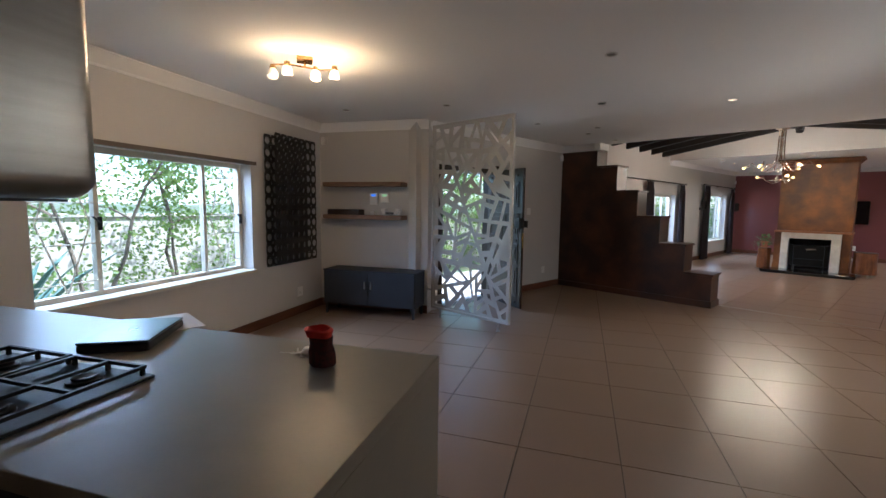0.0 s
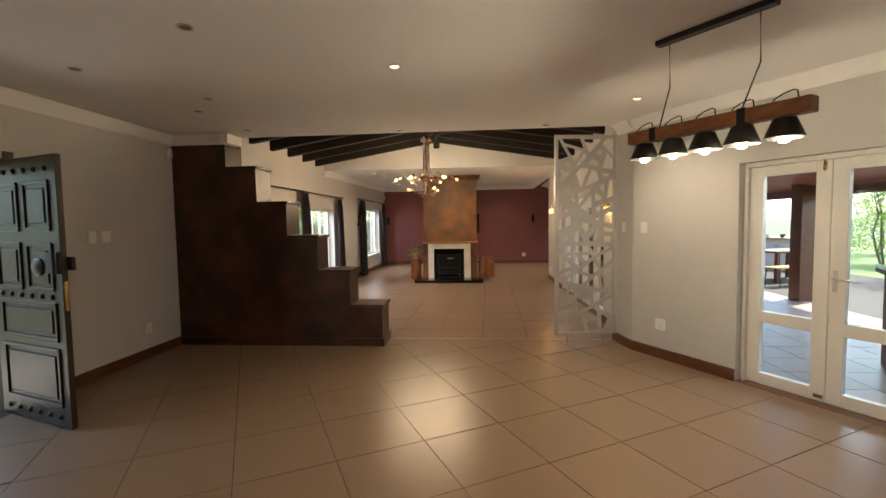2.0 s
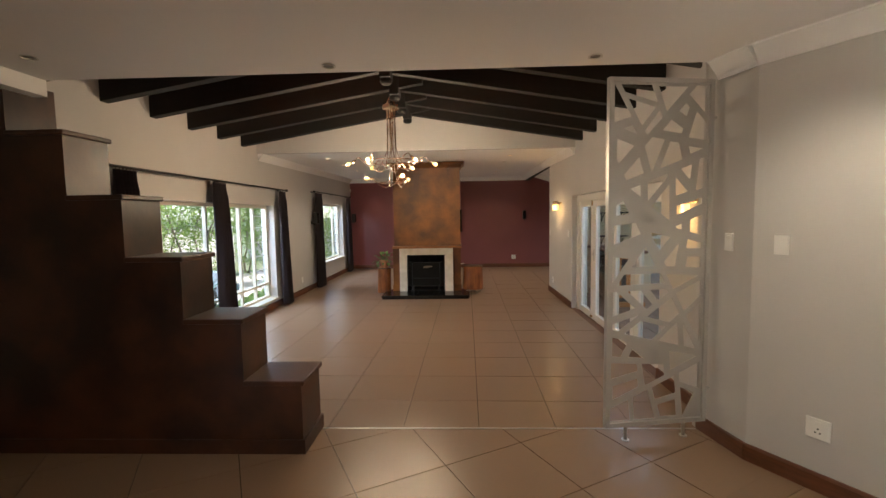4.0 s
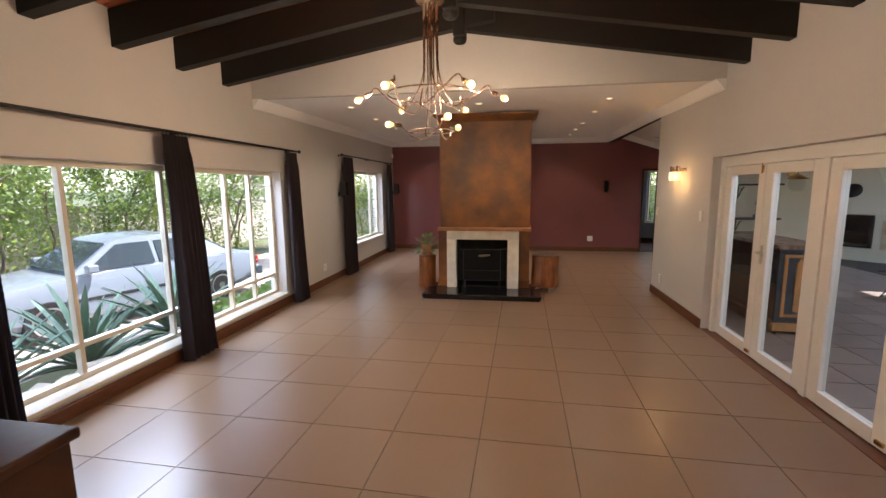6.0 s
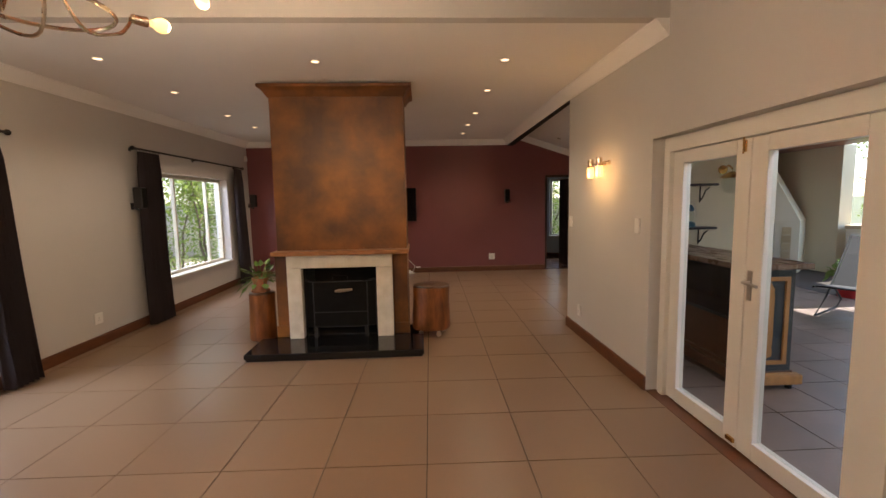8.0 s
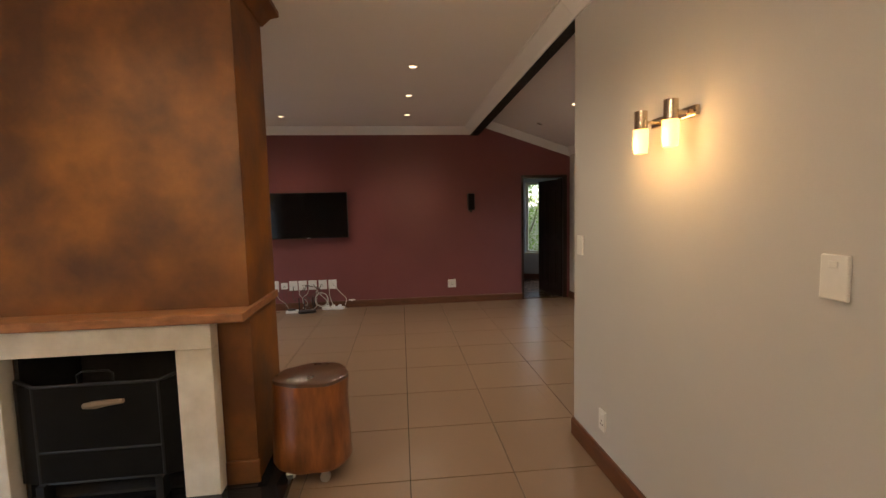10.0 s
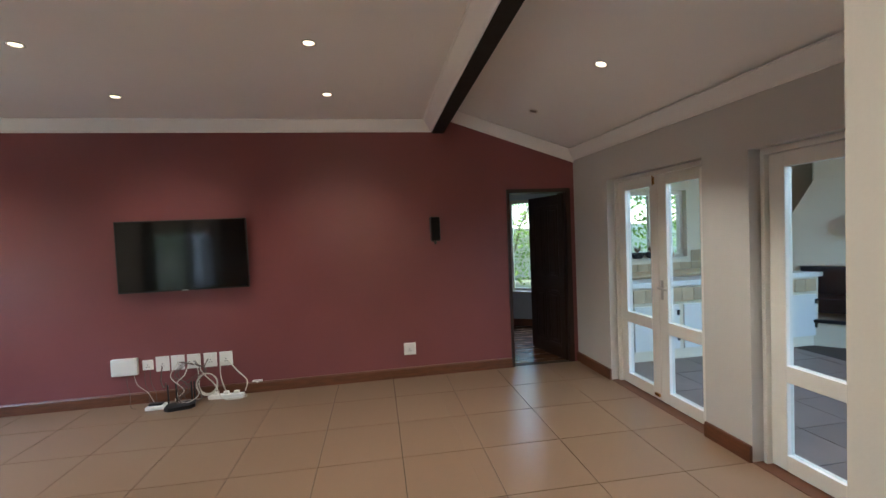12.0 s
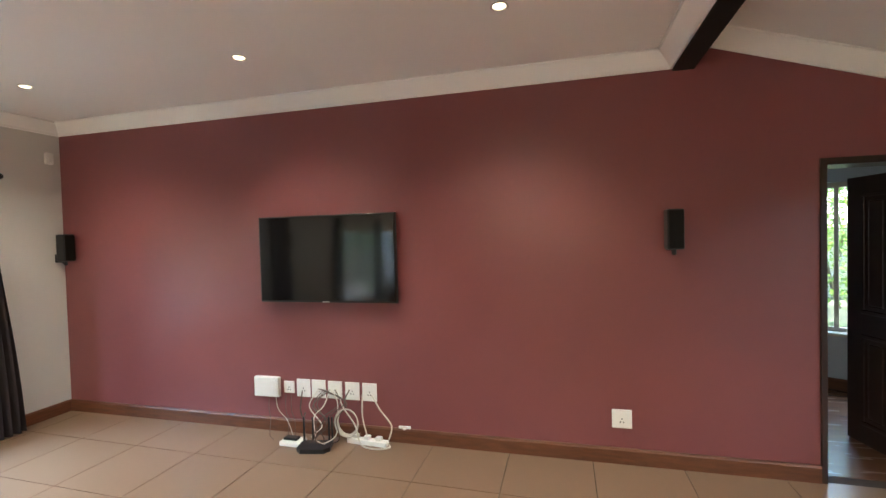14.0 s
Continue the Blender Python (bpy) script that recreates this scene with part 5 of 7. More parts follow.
# ---- sconces ----
def sconce(y, z):
    sc = thing("wall_lamp", east(XR, y, z), "brushed nickel wall lamp with two lit frosted tumblers", "wall lamp", "wall lamps")
    bm = B()
    box(bm, -0.14, 0.14, 0.0005, 0.02, -0.02, 0.02, None, 0.004)
    part("backplate", bm, NICKEL, sc)
    for x in (-0.1, 0.1):
        bm = B()
        rod(bm, (x, 0.02, 0), (x, 0.085, 0), 0.008, 10)
        cyl(bm, 0.026, 0.026, -0.03, 0.045, Matrix.Translation((x, 0.09, 0)), 18)
        part("holder", bm, NICKEL, sc, "", True)
        bm = B()
        lathe(bm, [(0.026, -0.13), (0.03, -0.1), (0.03, -0.031), (0.02, -0.03)], Matrix.Translation((x, 0.09, 0)), 18)
        part("tumbler", bm, SHADEGLOW, sc, "lit frosted glass tumbler", True)
        lamp("sconce_lamp", "POINT", east(XR, y, z) @ Matrix.Translation((x, 0.14, -0.1)), 0.8, (1, 0.55, 0.17), soft=0.04)


sconce(12.3, 1.83)
sconce(7.66, 1.72)

# ---- dining: pendant over the table place ----
pd = thing("pendant_lamp", pose(0, 0, 0), "timber beam pendant lamp with five black metal shades", "pendant lamp")
pl, pr = Vector((0.287, 4.62, 2.03)), Vector((0.838, 3.797, 2.03))
pm = frame_m(pl, pr - pl)
Lp = (pr - pl).length
bm = B()
box(bm, 0, Lp, -0.04, 0.04, -0.03, 0.045, pm, 0.004)
part("beam", bm, LINTEL, pd)
for x in (0.18, Lp - 0.3):
    bm = B()
    box(bm, x - 0.02, x + 0.02, -0.043, 0.043, -0.033, 0.048, pm)
    part("strap", bm, BLACK, pd)
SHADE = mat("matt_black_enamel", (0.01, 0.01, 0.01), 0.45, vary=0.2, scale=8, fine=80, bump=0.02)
FIL = glow("filament_glass", (1.0, 0.62, 0.27), 1.1)
for k in range(5):
    x = 0.1 + k * (Lp - 0.22) / 4
    mm = pm @ Matrix.Translation((x, 0, 0))
    bm = B()
    lathe(bm, [(0.03, -0.035), (0.05, -0.04), (0.088, -0.135), (0.084, -0.135), (0.047, -0.045), (0.001, -0.045)], mm, 24)
    part("shade", bm, SHADE, pd, "", True)
    bm = B()
    lathe(bm, [(0.012, -0.07), (0.026, -0.105), (0.03, -0.13), (0.022, -0.152), (0.0005, -0.16)], mm, 16)
    part("bulb", bm, FIL, pd, "lit filament bulb", True)
    bm = B()
    tube(bm, [mm @ Vector(p) for p in ((-0.06, 0.0, 0.045), (-0.045, 0.0, 0.065), (-0.01, 0.0, 0.082), (0.035, 0.0, 0.092), (0.05, 0.0, 0.085), (0.055, 0.0, 0.045))], 0.0035, 6)
    cyl(bm, 0.012, 0.012, -0.05, 0.0, mm @ Matrix.Translation((-0.02, -0.0, 0.01)) @ Matrix.Rotation(radians(90), 4, "X"), 10)
    part("lead", bm, BLACK, pd, "", True)
    lamp("pendant_light", "POINT", mm @ Matrix.Translation((0, 0, -0.2)), 2.2, WARM, soft=0.03)
ca, cb = Vector((0.42, 4.55, ZD)), Vector((0.81, 4.03, ZD))
cm = frame_m(ca, cb - ca)
bm = B()
box(bm, 0, (cb - ca).length, -0.03, 0.03, -0.035, -0.001, cm, 0.003)
part("ceiling_bar", bm, BLACK, pd)
for f, x in ((0.12, 0.2), (0.88, Lp - 0.32)):
    bm = B()
    tube(bm, [cm @ Vector(((cb - ca).length * f, 0, -0.03)), cm @ Vector(((cb - ca).length * f + 0.004, 0.006, -0.3)), pm @ Vector((x, 0, 0.04))], 0.004, 6)
    part("cord", bm, BLACK, pd, "", True)

# ---- kitchen ceiling spot lamp ----
kl = thing("spot_lamp", pose(0, 0, 0), "brass ceiling spot lamp with four opal heads, partly lit", "ceiling lamp")
kc = Vector((-3.33, 1.03, ZD))
kd = Vector((0.42, 0.9, 0)).normalized()
ks = Vector((-kd.y, kd.x, 0))
bm = B()
box(bm, -0.06, 0.06, -0.06, 0.06, -0.03, -0.001, frame_m(kc, kd), 0.004)
rod(bm, kc, kc - Vector((0, 0, 0.07)), 0.008)
part("base", bm, BRASS, kl)
bm = B()
tube(bm, [kc + kd * x + ks * y - Vector((0, 0, 0.07)) for x, y in ((-0.25, 0.03), (-0.12, -0.03), (0, 0.0), (0.12, 0.03), (0.25, -0.03))], 0.007, 8)
part("bar", bm, BRASS, kl, "", True)
for k, (x, y, on) in enumerate(((-0.24, 0.07, 0), (-0.13, -0.08, 1), (0.08, 0.0, 1), (0.22, -0.09, 1))):
    p = kc + kd * x + ks * y - Vector((0, 0, 0.075))
    mm = Matrix.Translation(p) @ Matrix.Rotation(0.35 * (1 if k % 2 else -1), 4, kd)
    bm = B()
    lathe(bm, [(0.018, -0.02), (0.024, -0.01), (0.02, 0.012), (0.006, 0.016)], mm, 14)
    part("holder", bm, BRASS, kl, "", True)
    bm = B()
    lathe(bm, [(0.024, -0.021), (0.038, -0.05), (0.04, -0.085), (0.0005, -0.086)], mm, 16)
    part("shade", bm, glow("lit_opal_shade", (1, 0.7, 0.36), 1.0) if on else PLASTIC_W, kl, "lit opal glass shade" if on else "unlit opal glass shade", True)
    if on:
        lamp("spot_light", "POINT", Matrix.Translation(p - Vector((0, 0, 0.13))), 2.0, (1, 0.6, 0.26), soft=0.04)

# ---- bottle rack on the window wall ----
def holed(w, h, nx, nz, r, thick):
    bm = B()
    cw, chh = w / nx, h / nz
    n = 16
    for i in range(nx):
        for j in range(nz):
            cx, cz = (i + 0.5) * cw, (j + 0.5) * chh
            loops = []
            for y in (0, thick):
                o, q = [], []
                for k in range(n):
                    a = (k + 0.5) * math.tau / n
                    ux, uz = math.cos(a), math.sin(a)
                    s = min(cw / 2 / abs(ux), chh / 2 / abs(uz))
                    o.append(bm.verts.new((cx + ux * s, y, cz + uz * s)))
                    q.append(bm.verts.new((cx + ux * r, y, cz + uz * r)))
                for k in range(n):
                    bm.faces.new((o[k], o[(k + 1) % n], q[(k + 1) % n], q[k]))
                loops.append(q)
            for k in range(n):
                bm.faces.new((loops[0][k], loops[0][(k + 1) % n], loops[1][(k + 1) % n], loops[1][k]))
    bmesh.ops.remove_doubles(bm, verts=bm.verts[:], dist=0.0002)
    return bm


rm = frame_m(din(0, -0.36, 0.73), -V)
rk = thing("bottle_rack", rm, "black steel wall bottle rack with rows of round holes", "bottle rack")
RACK = mat("black_powder_coat", (0.010, 0.010, 0.011), 0.45, vary=0.2, scale=8, fine=90, bump=0.02)
a = part("front_plate", holed(0.86, 1.58, 7, 11, 0.043, 0.004), RACK, rk)
a.location = (0.0, 0.15, 0.02)
a = part("back_plate", holed(0.86, 1.58, 7, 11, 0.043, 0.004), RACK, rk)
a.location = (0.06, 0.05, -0.0)
for x, z in ((0.06, 0.1), (0.84, 0.1), (0.06, 1.45), (0.84, 1.45)):
    bm = B()
    rod(bm, (x, 0.0005, z), (x, 0.15, z), 0.008, 8)
    part("stand_off", bm, RACK, rk)

# ---- shelves, cabinet ----
for z, nm in ((1.775, "upper"), (1.325, "lower")):
    bm = B()
    box(bm, 0.18, 1.36, -0.24, -0.0005, z - 0.03, z + 0.03, DIN, 0.006)
    solid("wall_shelf", bm, OAK, "thick brown timber floating shelf on the grey wall", "shelf", "floating shelves")
tb = thing("tray", DIN @ Matrix.Translation((0.48, -0.12, 1.355)), "dark brown wooden tray on the lower shelf", "tray")
bm = B()
prism(bm, [(-0.2, -0.07), (0.2, -0.07), (0.2, 0.07), (-0.2, 0.07)], 0.0, 0.012)
for x0, x1, y0, y1 in ((-0.24, 0.24, -0.09, -0.07), (-0.24, 0.24, 0.07, 0.09), (-0.24, -0.2, -0.07, 0.07), (0.2, 0.24, -0.07, 0.07)):
    box(bm, x0, x1, y0, y1, 0.0, 0.075)
part("body", bm, DOORWOOD, tb)
bm = B()
box(bm, 0.87, 0.93, -0.16, -0.1, 1.3555, 1.41, DIN, 0.01)
solid("figurine_box", bm, PLASTIC_W, "small pale box on the lower shelf", "box")
gc = thing("game_controller", DIN @ Matrix.Translation((1.17, -0.12, 1.3555)), "white game console unit on the lower shelf", "console")
bm = B()
box(bm, -0.12, 0.12, -0.06, 0.06, 0, 0.05, None, 0.015)
box(bm, -0.14, -0.07, -0.05, 0.05, 0.05, 0.09, None, 0.012)
box(bm, 0.07, 0.14, -0.05, 0.05, 0.05, 0.09, None, 0.012)
part("case", bm, PLASTIC_W, gc)
bm = B()
box(bm, -0.06, 0.06, -0.062, -0.0605, 0.012, 0.045)
part("front", bm, PLASTIC_B, gc)
for a_, w, col, lab in ((0.86, 0.12, (0.08, 0.2, 0.7), "blue"), (1.03, 0.13, (0.3, 0.45, 0.2), "green")):
    ap = thing("alarm_panel", ds(a_, 1.58), "white alarm keypad with a small " + lab + " display", "alarm panel", "alarm keypads")
    bm = B()
    box(bm, -w / 2, w / 2, 0.0005, 0.03, -0.08 if lab == "blue" else -0.05, 0.08, None, 0.008)
    part("case", bm, PLASTIC_W, ap)
    bm = B()
    box(bm, -0.035, 0.035, 0.0305, 0.032, 0.035, 0.065)
    part("display", bm, glow("lcd_" + lab, col, 0.25), ap)
cb_ = thing("metal_cabinet", DIN @ Matrix.Translation((0.3, -0.44, 0)), "low slate grey metal cabinet with two doors", "cabinet")
bm = B()
box(bm, 0, 1.33, 0.012, 0.40, 0.14, 0.60, None, 0.004)
part("body", bm, CABGREY, cb_)
bm = B()
box(bm, -0.006, 1.336, 0.0, 0.405, 0.601, 0.615, None, 0.004)
part("top", bm, CABGREY, cb_)
for x0, x1, hx in ((0.01, 0.66, 0.62), (0.67, 1.32, 0.71)):
    bm = B()
    box(bm, x0, x1, 0.0, 0.0115, 0.15, 0.595, None, 0.003)
    d = part("door", bm, CABGREY, cb_)
    bm = B()
    box(bm, hx - 0.01, hx + 0.01, -0.012, -0.0005, 0.37, 0.47, None, 0.003)
    part("handle", bm, STEEL, d, "chrome pull handle")
for x in (0.03, 1.3):
    for y in (0.04, 0.37):
        bm = B()
        box(bm, x - 0.014, x + 0.014, y - 0.014, y + 0.014, 0, 0.14)
        part("leg", bm, CABGREY, cb_)

# ---- kitchen island ----
KM = Matrix.Translation((-1.25, 0.572, 0)) @ Matrix.Rotation(TH, 4, "Z")
isl = thing("kitchen_island", KM, "grey-green stone topped kitchen island with a waterfall end", "kitchen island")
bm = B()
box(bm, -2.9, 0.0, -1.035, 0.0, 0.84, 0.89, None, 0.003)
part("worktop", bm, COUNTER, isl)
bm = B()
box(bm, -0.05, -0.0005, -1.035, -0.0005, 0.0, 0.8395)
part("end_panel", bm, COUNTER, isl)
bm = B()
box(bm, -2.85, -0.055, -0.98, -0.06, 0.0, 0.839)
part("body", bm, CABGREY, isl)
hob = thing("gas_hob", KM @ Matrix.Translation((-1.23, -0.765, 0.8905)), "black gas hob with iron pan supports", "hob")
bm = B()
box(bm, -0.36, 0.36, -0.24, 0.24, 0, 0.012, None, 0.004)
part("plate", bm, BLACK, hob)
for x in (-0.2, 0.2):
    for y in (-0.12, 0.12):
        bm = B()
        lathe(bm, [(0.05, 0.0125), (0.05, 0.022), (0.035, 0.024), (0.035, 0.032), (0.001, 0.033)], Matrix.Translation((x, y, 0)), 20)
        part("burner", bm, BLACK, hob, "", True)
for x0, x1 in ((-0.34, -0.01), (0.01, 0.34)):
    bm = B()
    for y in (-0.22, 0.0, 0.22):
        box(bm, x0, x1, y - 0.006, y + 0.006, 0.035, 0.047)
    for x in (x0 + 0.006, (x0 + x1) / 2, x1 - 0.006):
        box(bm, x - 0.006, x + 0.006, -0.22, 0.22, 0.0352, 0.0468)
        for y in (-0.215, 0.215):
            box(bm, x - 0.006, x + 0.006, y - 0.006, y + 0.006, 0.0125, 0.035)
    part("pan_support", bm, BLACK, hob, "cast iron pan support")
hood = thing("extractor_hood", KM @ Matrix.Translation((-1.08, -1.0, 0)), "brushed steel extractor hood hanging from the ceiling", "extractor hood")
bm = B()
box(bm, -0.36, 0.36, -0.26, 0.24, 1.50, ZD - 0.001, None, 0.06, 5)
part("shell", bm, mat("dark_brushed_steel", (0.30, 0.29, 0.27), 0.34, metal=1.0, vary=0.1, scale=3, fine=120, bump=0.02, stretch=(1, 1, 12), rvary=0.04), hood, "", True)
bm = B()
box(bm, -0.3, 0.3, -0.2, 0.18, 1.492, 1.4995)
part("filter", bm, BLACK, hood)
lt = thing("laptop", KM @ Matrix.Translation((-1.34, -0.22, 0.8905)) @ Matrix.Rotation(radians(-62), 4, "Z"), "closed dark laptop lying on the island", "laptop")
bm = B()
box(bm, -0.19, 0.19, -0.13, 0.13, 0.0, 0.034, None, 0.008)
part("base", bm, PLASTIC_B, lt)
bm = B()
box(bm, -0.19, 0.19, -0.13, 0.13, 0.0345, 0.045, None, 0.004)
part("lid", bm, mat("silver_grey_lid", (0.16, 0.18, 0.19), 0.3, metal=0.6), lt, "grey metal lid")
bm = B()
box(bm, -0.62, -0.28, -0.2, 0.06, 0.0, 0.0022, KM @ Matrix.Translation((-1.0, -0.15, 0.8905)) @ Matrix.Rotation(radians(-30), 4, "Z"))
solid("paper_sheet", bm, mat("white_paper", (0.7, 0.68, 0.66), 0.8, vary=0.03), "loose white paper sheet on the island", "paper")
bg = thing("drawstring_bag", KM @ Matrix.Translation((-0.39, -0.25, 0.8905)) @ Matrix.Scale(0.88, 4), "small dark patterned cloth bag with a red mouth", "bag")
BAG = mat("dark_print_cloth", (0.03, 0.012, 0.010), 0.85, second=(0.10, 0.018, 0.014), vary=0.3, scale=60, fine=200, bump=0.2)
bm = B()
wob = lambda a, z: 1 + 0.08 * math.sin(3 * a + 20 * z) + 0.05 * math.sin(5 * a)
flat = Matrix.Diagonal((1, 0.55, 1, 1))
lathe(bm, [(0.05, 0.0), (0.062, 0.015), (0.06, 0.06), (0.05, 0.1), (0.056, 0.135)], flat, 24, wob)
part("pouch", bm, BAG, bg, "", True)
bm = B()
lathe(bm, [(0.056, 0.1355), (0.066, 0.165), (0.05, 0.17), (0.03, 0.14)], flat @ Matrix.Rotation(0.12, 4, "X"), 24, wob)
part("mouth", bm, mat("red_lining_cloth", (0.5, 0.03, 0.018), 0.8, vary=0.1, bump=0.1), bg, "red cloth lining", True)
ky = thing("key_bunch", KM @ Matrix.Translation((-0.53, -0.19, 0.8905)), "small bunch of metal keys on a ring", "keys")
for k, an in enumerate((0.2, 0.9, 2.2, 3.3)):
    bm = B()
    mm = Matrix.Rotation(an, 4, "Z")
    box(bm, 0.015, 0.075, -0.004, 0.004, 0.002 + 0.003 * k, 0.004 + 0.003 * k, mm)
    cyl(bm, 0.013, 0.013, 0.002 + 0.003 * k, 0.004 + 0.003 * k, mm @ Matrix.Translation((0.02, 0, 0)), 12)
    part("key", bm, STEEL, ky)
bm = B()
lathe(bm, [(0.03, 0.0), (0.032, 0.012), (0.02, 0.03), (0.001, 0.034)], Matrix.Translation((0.03, 0.03, 0)), 14)
part("fob", bm, PLASTIC_W, ky, "pale round fob", True)


# ---- front garden ----
BARK = mat("grey_brown_bark", (0.17, 0.13, 0.09), 0.9, vary=0.3, scale=10, fine=60, bump=0.4, stretch=(1, 1, 0.3))
LEAVES = mat("tree_leaves", (0.12, 0.17, 0.05), 0.5, vary=0.3, scale=2, fine=20, bump=0.0, island=0.45)
ln_ = LEAVES.node_tree
tl = ln_.nodes.new("ShaderNodeBsdfTranslucent")
tl.inputs[0].default_value = (0.30, 0.40, 0.08, 1)
mx = ln_.nodes.new("ShaderNodeMixShader")
mx.inputs[0].default_value = 0.5
ln_.links.new(ln_.nodes["Principled BSDF"].outputs[0], mx.inputs[1])
ln_.links.new(tl.outputs[0], mx.inputs[2])
ln_.links.new(mx.outputs[0], ln_.nodes["Material Output"].inputs[0])
BLUEGREEN = mat("blue_green_agave", (0.12, 0.19, 0.13), 0.5, vary=0.2, scale=6, fine=40, bump=0.05, island=0.2)
ROCK = mat("garden_stone", (0.36, 0.31, 0.25), 0.85, vary=0.2, scale=6, fine=40, bump=0.4, objvar=0.25)
FENCE = mat("cream_boundary_plaster", (0.52, 0.46, 0.37), 0.85, vary=0.1, scale=1.5, fine=40, bump=0.15)


def gz(x, y):
    """Height of the garden ground."""
    t = min(1, max(0, (-4.7 - x) / 1.9))
    return -0.16 - 0.46 * t * t * (3 - 2 * t)


def leaf_quads(bm, rnd, c, n, spread, size):
    for _ in range(n):
        p = c + Vector((rnd.gauss(0, spread), rnd.gauss(0, spread), rnd.gauss(0, spread * 0.8)))
        d = Vector((rnd.gauss(0, 1), rnd.gauss(0, 1), rnd.gauss(-0.3, 0.7))).normalized()
        s = d.cross(Vector((rnd.gauss(0, 1), rnd.gauss(0, 1), rnd.gauss(0, 1)))).normalized()
        L = size * rnd.uniform(0.6, 1.3)
        w = L * 0.3
        bm.faces.new([bm.verts.new(q) for q in (p, p + d * L * 0.45 + s * w, p + d * L, p + d * L * 0.45 - s * w)])


def tree(m, seed, height, radius, low, clumps, label, size=0.09):
    rnd = random.Random(seed)
    t = thing("tree", m, label, "tree", "garden trees")
    bm = B()
    tips = []
    stems = rnd.choice((2, 3, 3))
    for k in range(stems):
        a = rnd.uniform(0, math.tau)
        p = Vector((0.1 * math.cos(a), 0.1 * math.sin(a), -0.05))
        pts, rr = [p.copy()], [0.04]
        d = Vector((math.cos(a) * 0.25, math.sin(a) * 0.25, 1))
        for j in range(7):
            p = p + d.normalized() * height * 0.13
            d += Vector((rnd.gauss(0, 0.18), rnd.gauss(0, 0.18), 0))
            pts.append(p.copy())
            rr.append(0.04 * (1 - (j + 1) / 8.5))
            if j > 1:
                b = rnd.uniform(0, math.tau)
                q = p + Vector((math.cos(b), math.sin(b), rnd.uniform(0.1, 0.7))) * radius * rnd.uniform(0.4, 0.8)
                mid = p.lerp(q, 0.5) + Vector((0, 0, 0.08))
                tube(bm, [p, mid, q], [0.025, 0.016, 0.006], 5)
                tips += [mid, q]
        tube(bm, pts, rr, 7)
        tips.append(p)
    part("trunk", bm, BARK, t, "", True)
    bm = B()
    for _ in range(clumps):
        if rnd.random() < 0.5:
            c = rnd.choice(tips) + Vector((rnd.gauss(0, 0.2), rnd.gauss(0, 0.2), rnd.gauss(0, 0.2)))
        else:
            a, r = rnd.uniform(0, math.tau), radius * math.sqrt(rnd.random())
            c = Vector((r * math.cos(a), r * math.sin(a), rnd.uniform(low, height * 1.05)))
        leaf_quads(bm, rnd, c, 9, 0.13, size)
    part("crown", bm, LEAVES, t)
    return t


LT = "slender garden tree with small dense green leaves"
protos = [tree(pose(-10.2, 8.0, gz(-10, 8)), 1, 4.6, 1.1, 0.3, 560, LT), tree(pose(-10.6, 9.6, gz(-10, 8)), 2, 5.0, 1.2, 0.3, 580, LT), tree(pose(-9.9, 11.2, gz(-10, 8)), 3, 4.4, 1.1, 0.3, 560, LT)]
rnd = random.Random(9)
spots = [(-10.3, 12.6), (-10.8, 14.0), (-10.2, 15.4), (-10.6, 16.9), (-10.0, 18.4), (-10.5, 20.0), (-9.8, 21.6), (-8.6, 22.6), (-7.2, 23.5), (-10.4, 6.4), (-10.6, 4.8), (-10.2, 3.3), (-10.0, 1.7), (-9.6, 0.2), (-9.9, -1.4), (-9.2, -3.0), (-9.5, -4.5), (-6.9, 18.4), (-6.4, 20.2), (-11.4, 10.4), (-11.4, 13.3), (-11.5, 16.2), (-11.3, 18.9)]
for k, (x, y) in enumerate(spots):
    copy_thing(protos[k % 3], pose(x + rnd.uniform(-0.3, 0.3), y, gz(x, y), 0, 0, rnd.uniform(0, 360)))
for k, (x, y) in enumerate(((2.6, 25.0), (4.4, 24.3), (6.2, 23.6), (6.9, 21.6), (8.0, 20.6), (11.4, 1.0), (10.8, 3.2), (11.6, 5.2), (10.9, 7.3), (11.5, 9.5), (11.0, 11.8), (11.8, 13.6), (2.2, 25.5), (4.2, 25.0), (6.5, 25.6), (0.5, 25.0))):
    copy_thing(protos[k % 3], pose(x, y, -0.16, 0, 0, 70 * k))
bm = B()
box(bm, -12.6, -12.4, -12, 26, -0.65, 1.15)
box(bm, -12.65, -12.35, -12, 26, 1.15, 1.22)
box(bm, -12.4, 14, 27.4, 27.6, -0.65, 1.6)
setting("garden_wall", bm, FENCE, "cream plastered boundary wall behind the trees")
PAVE = mat("pale_brick_paving", (0.42, 0.36, 0.30), 0.85, vary=0.15, scale=3, fine=30, bump=0.2)
bm = B()
prism(bm, [(-9.6, 0), (-6.75, 4), (-6.75, 24), (-9.6, 26)], -0.66, -0.612)
setting("driveway", bm, PAVE, "pale paved driveway beside the garden bed")


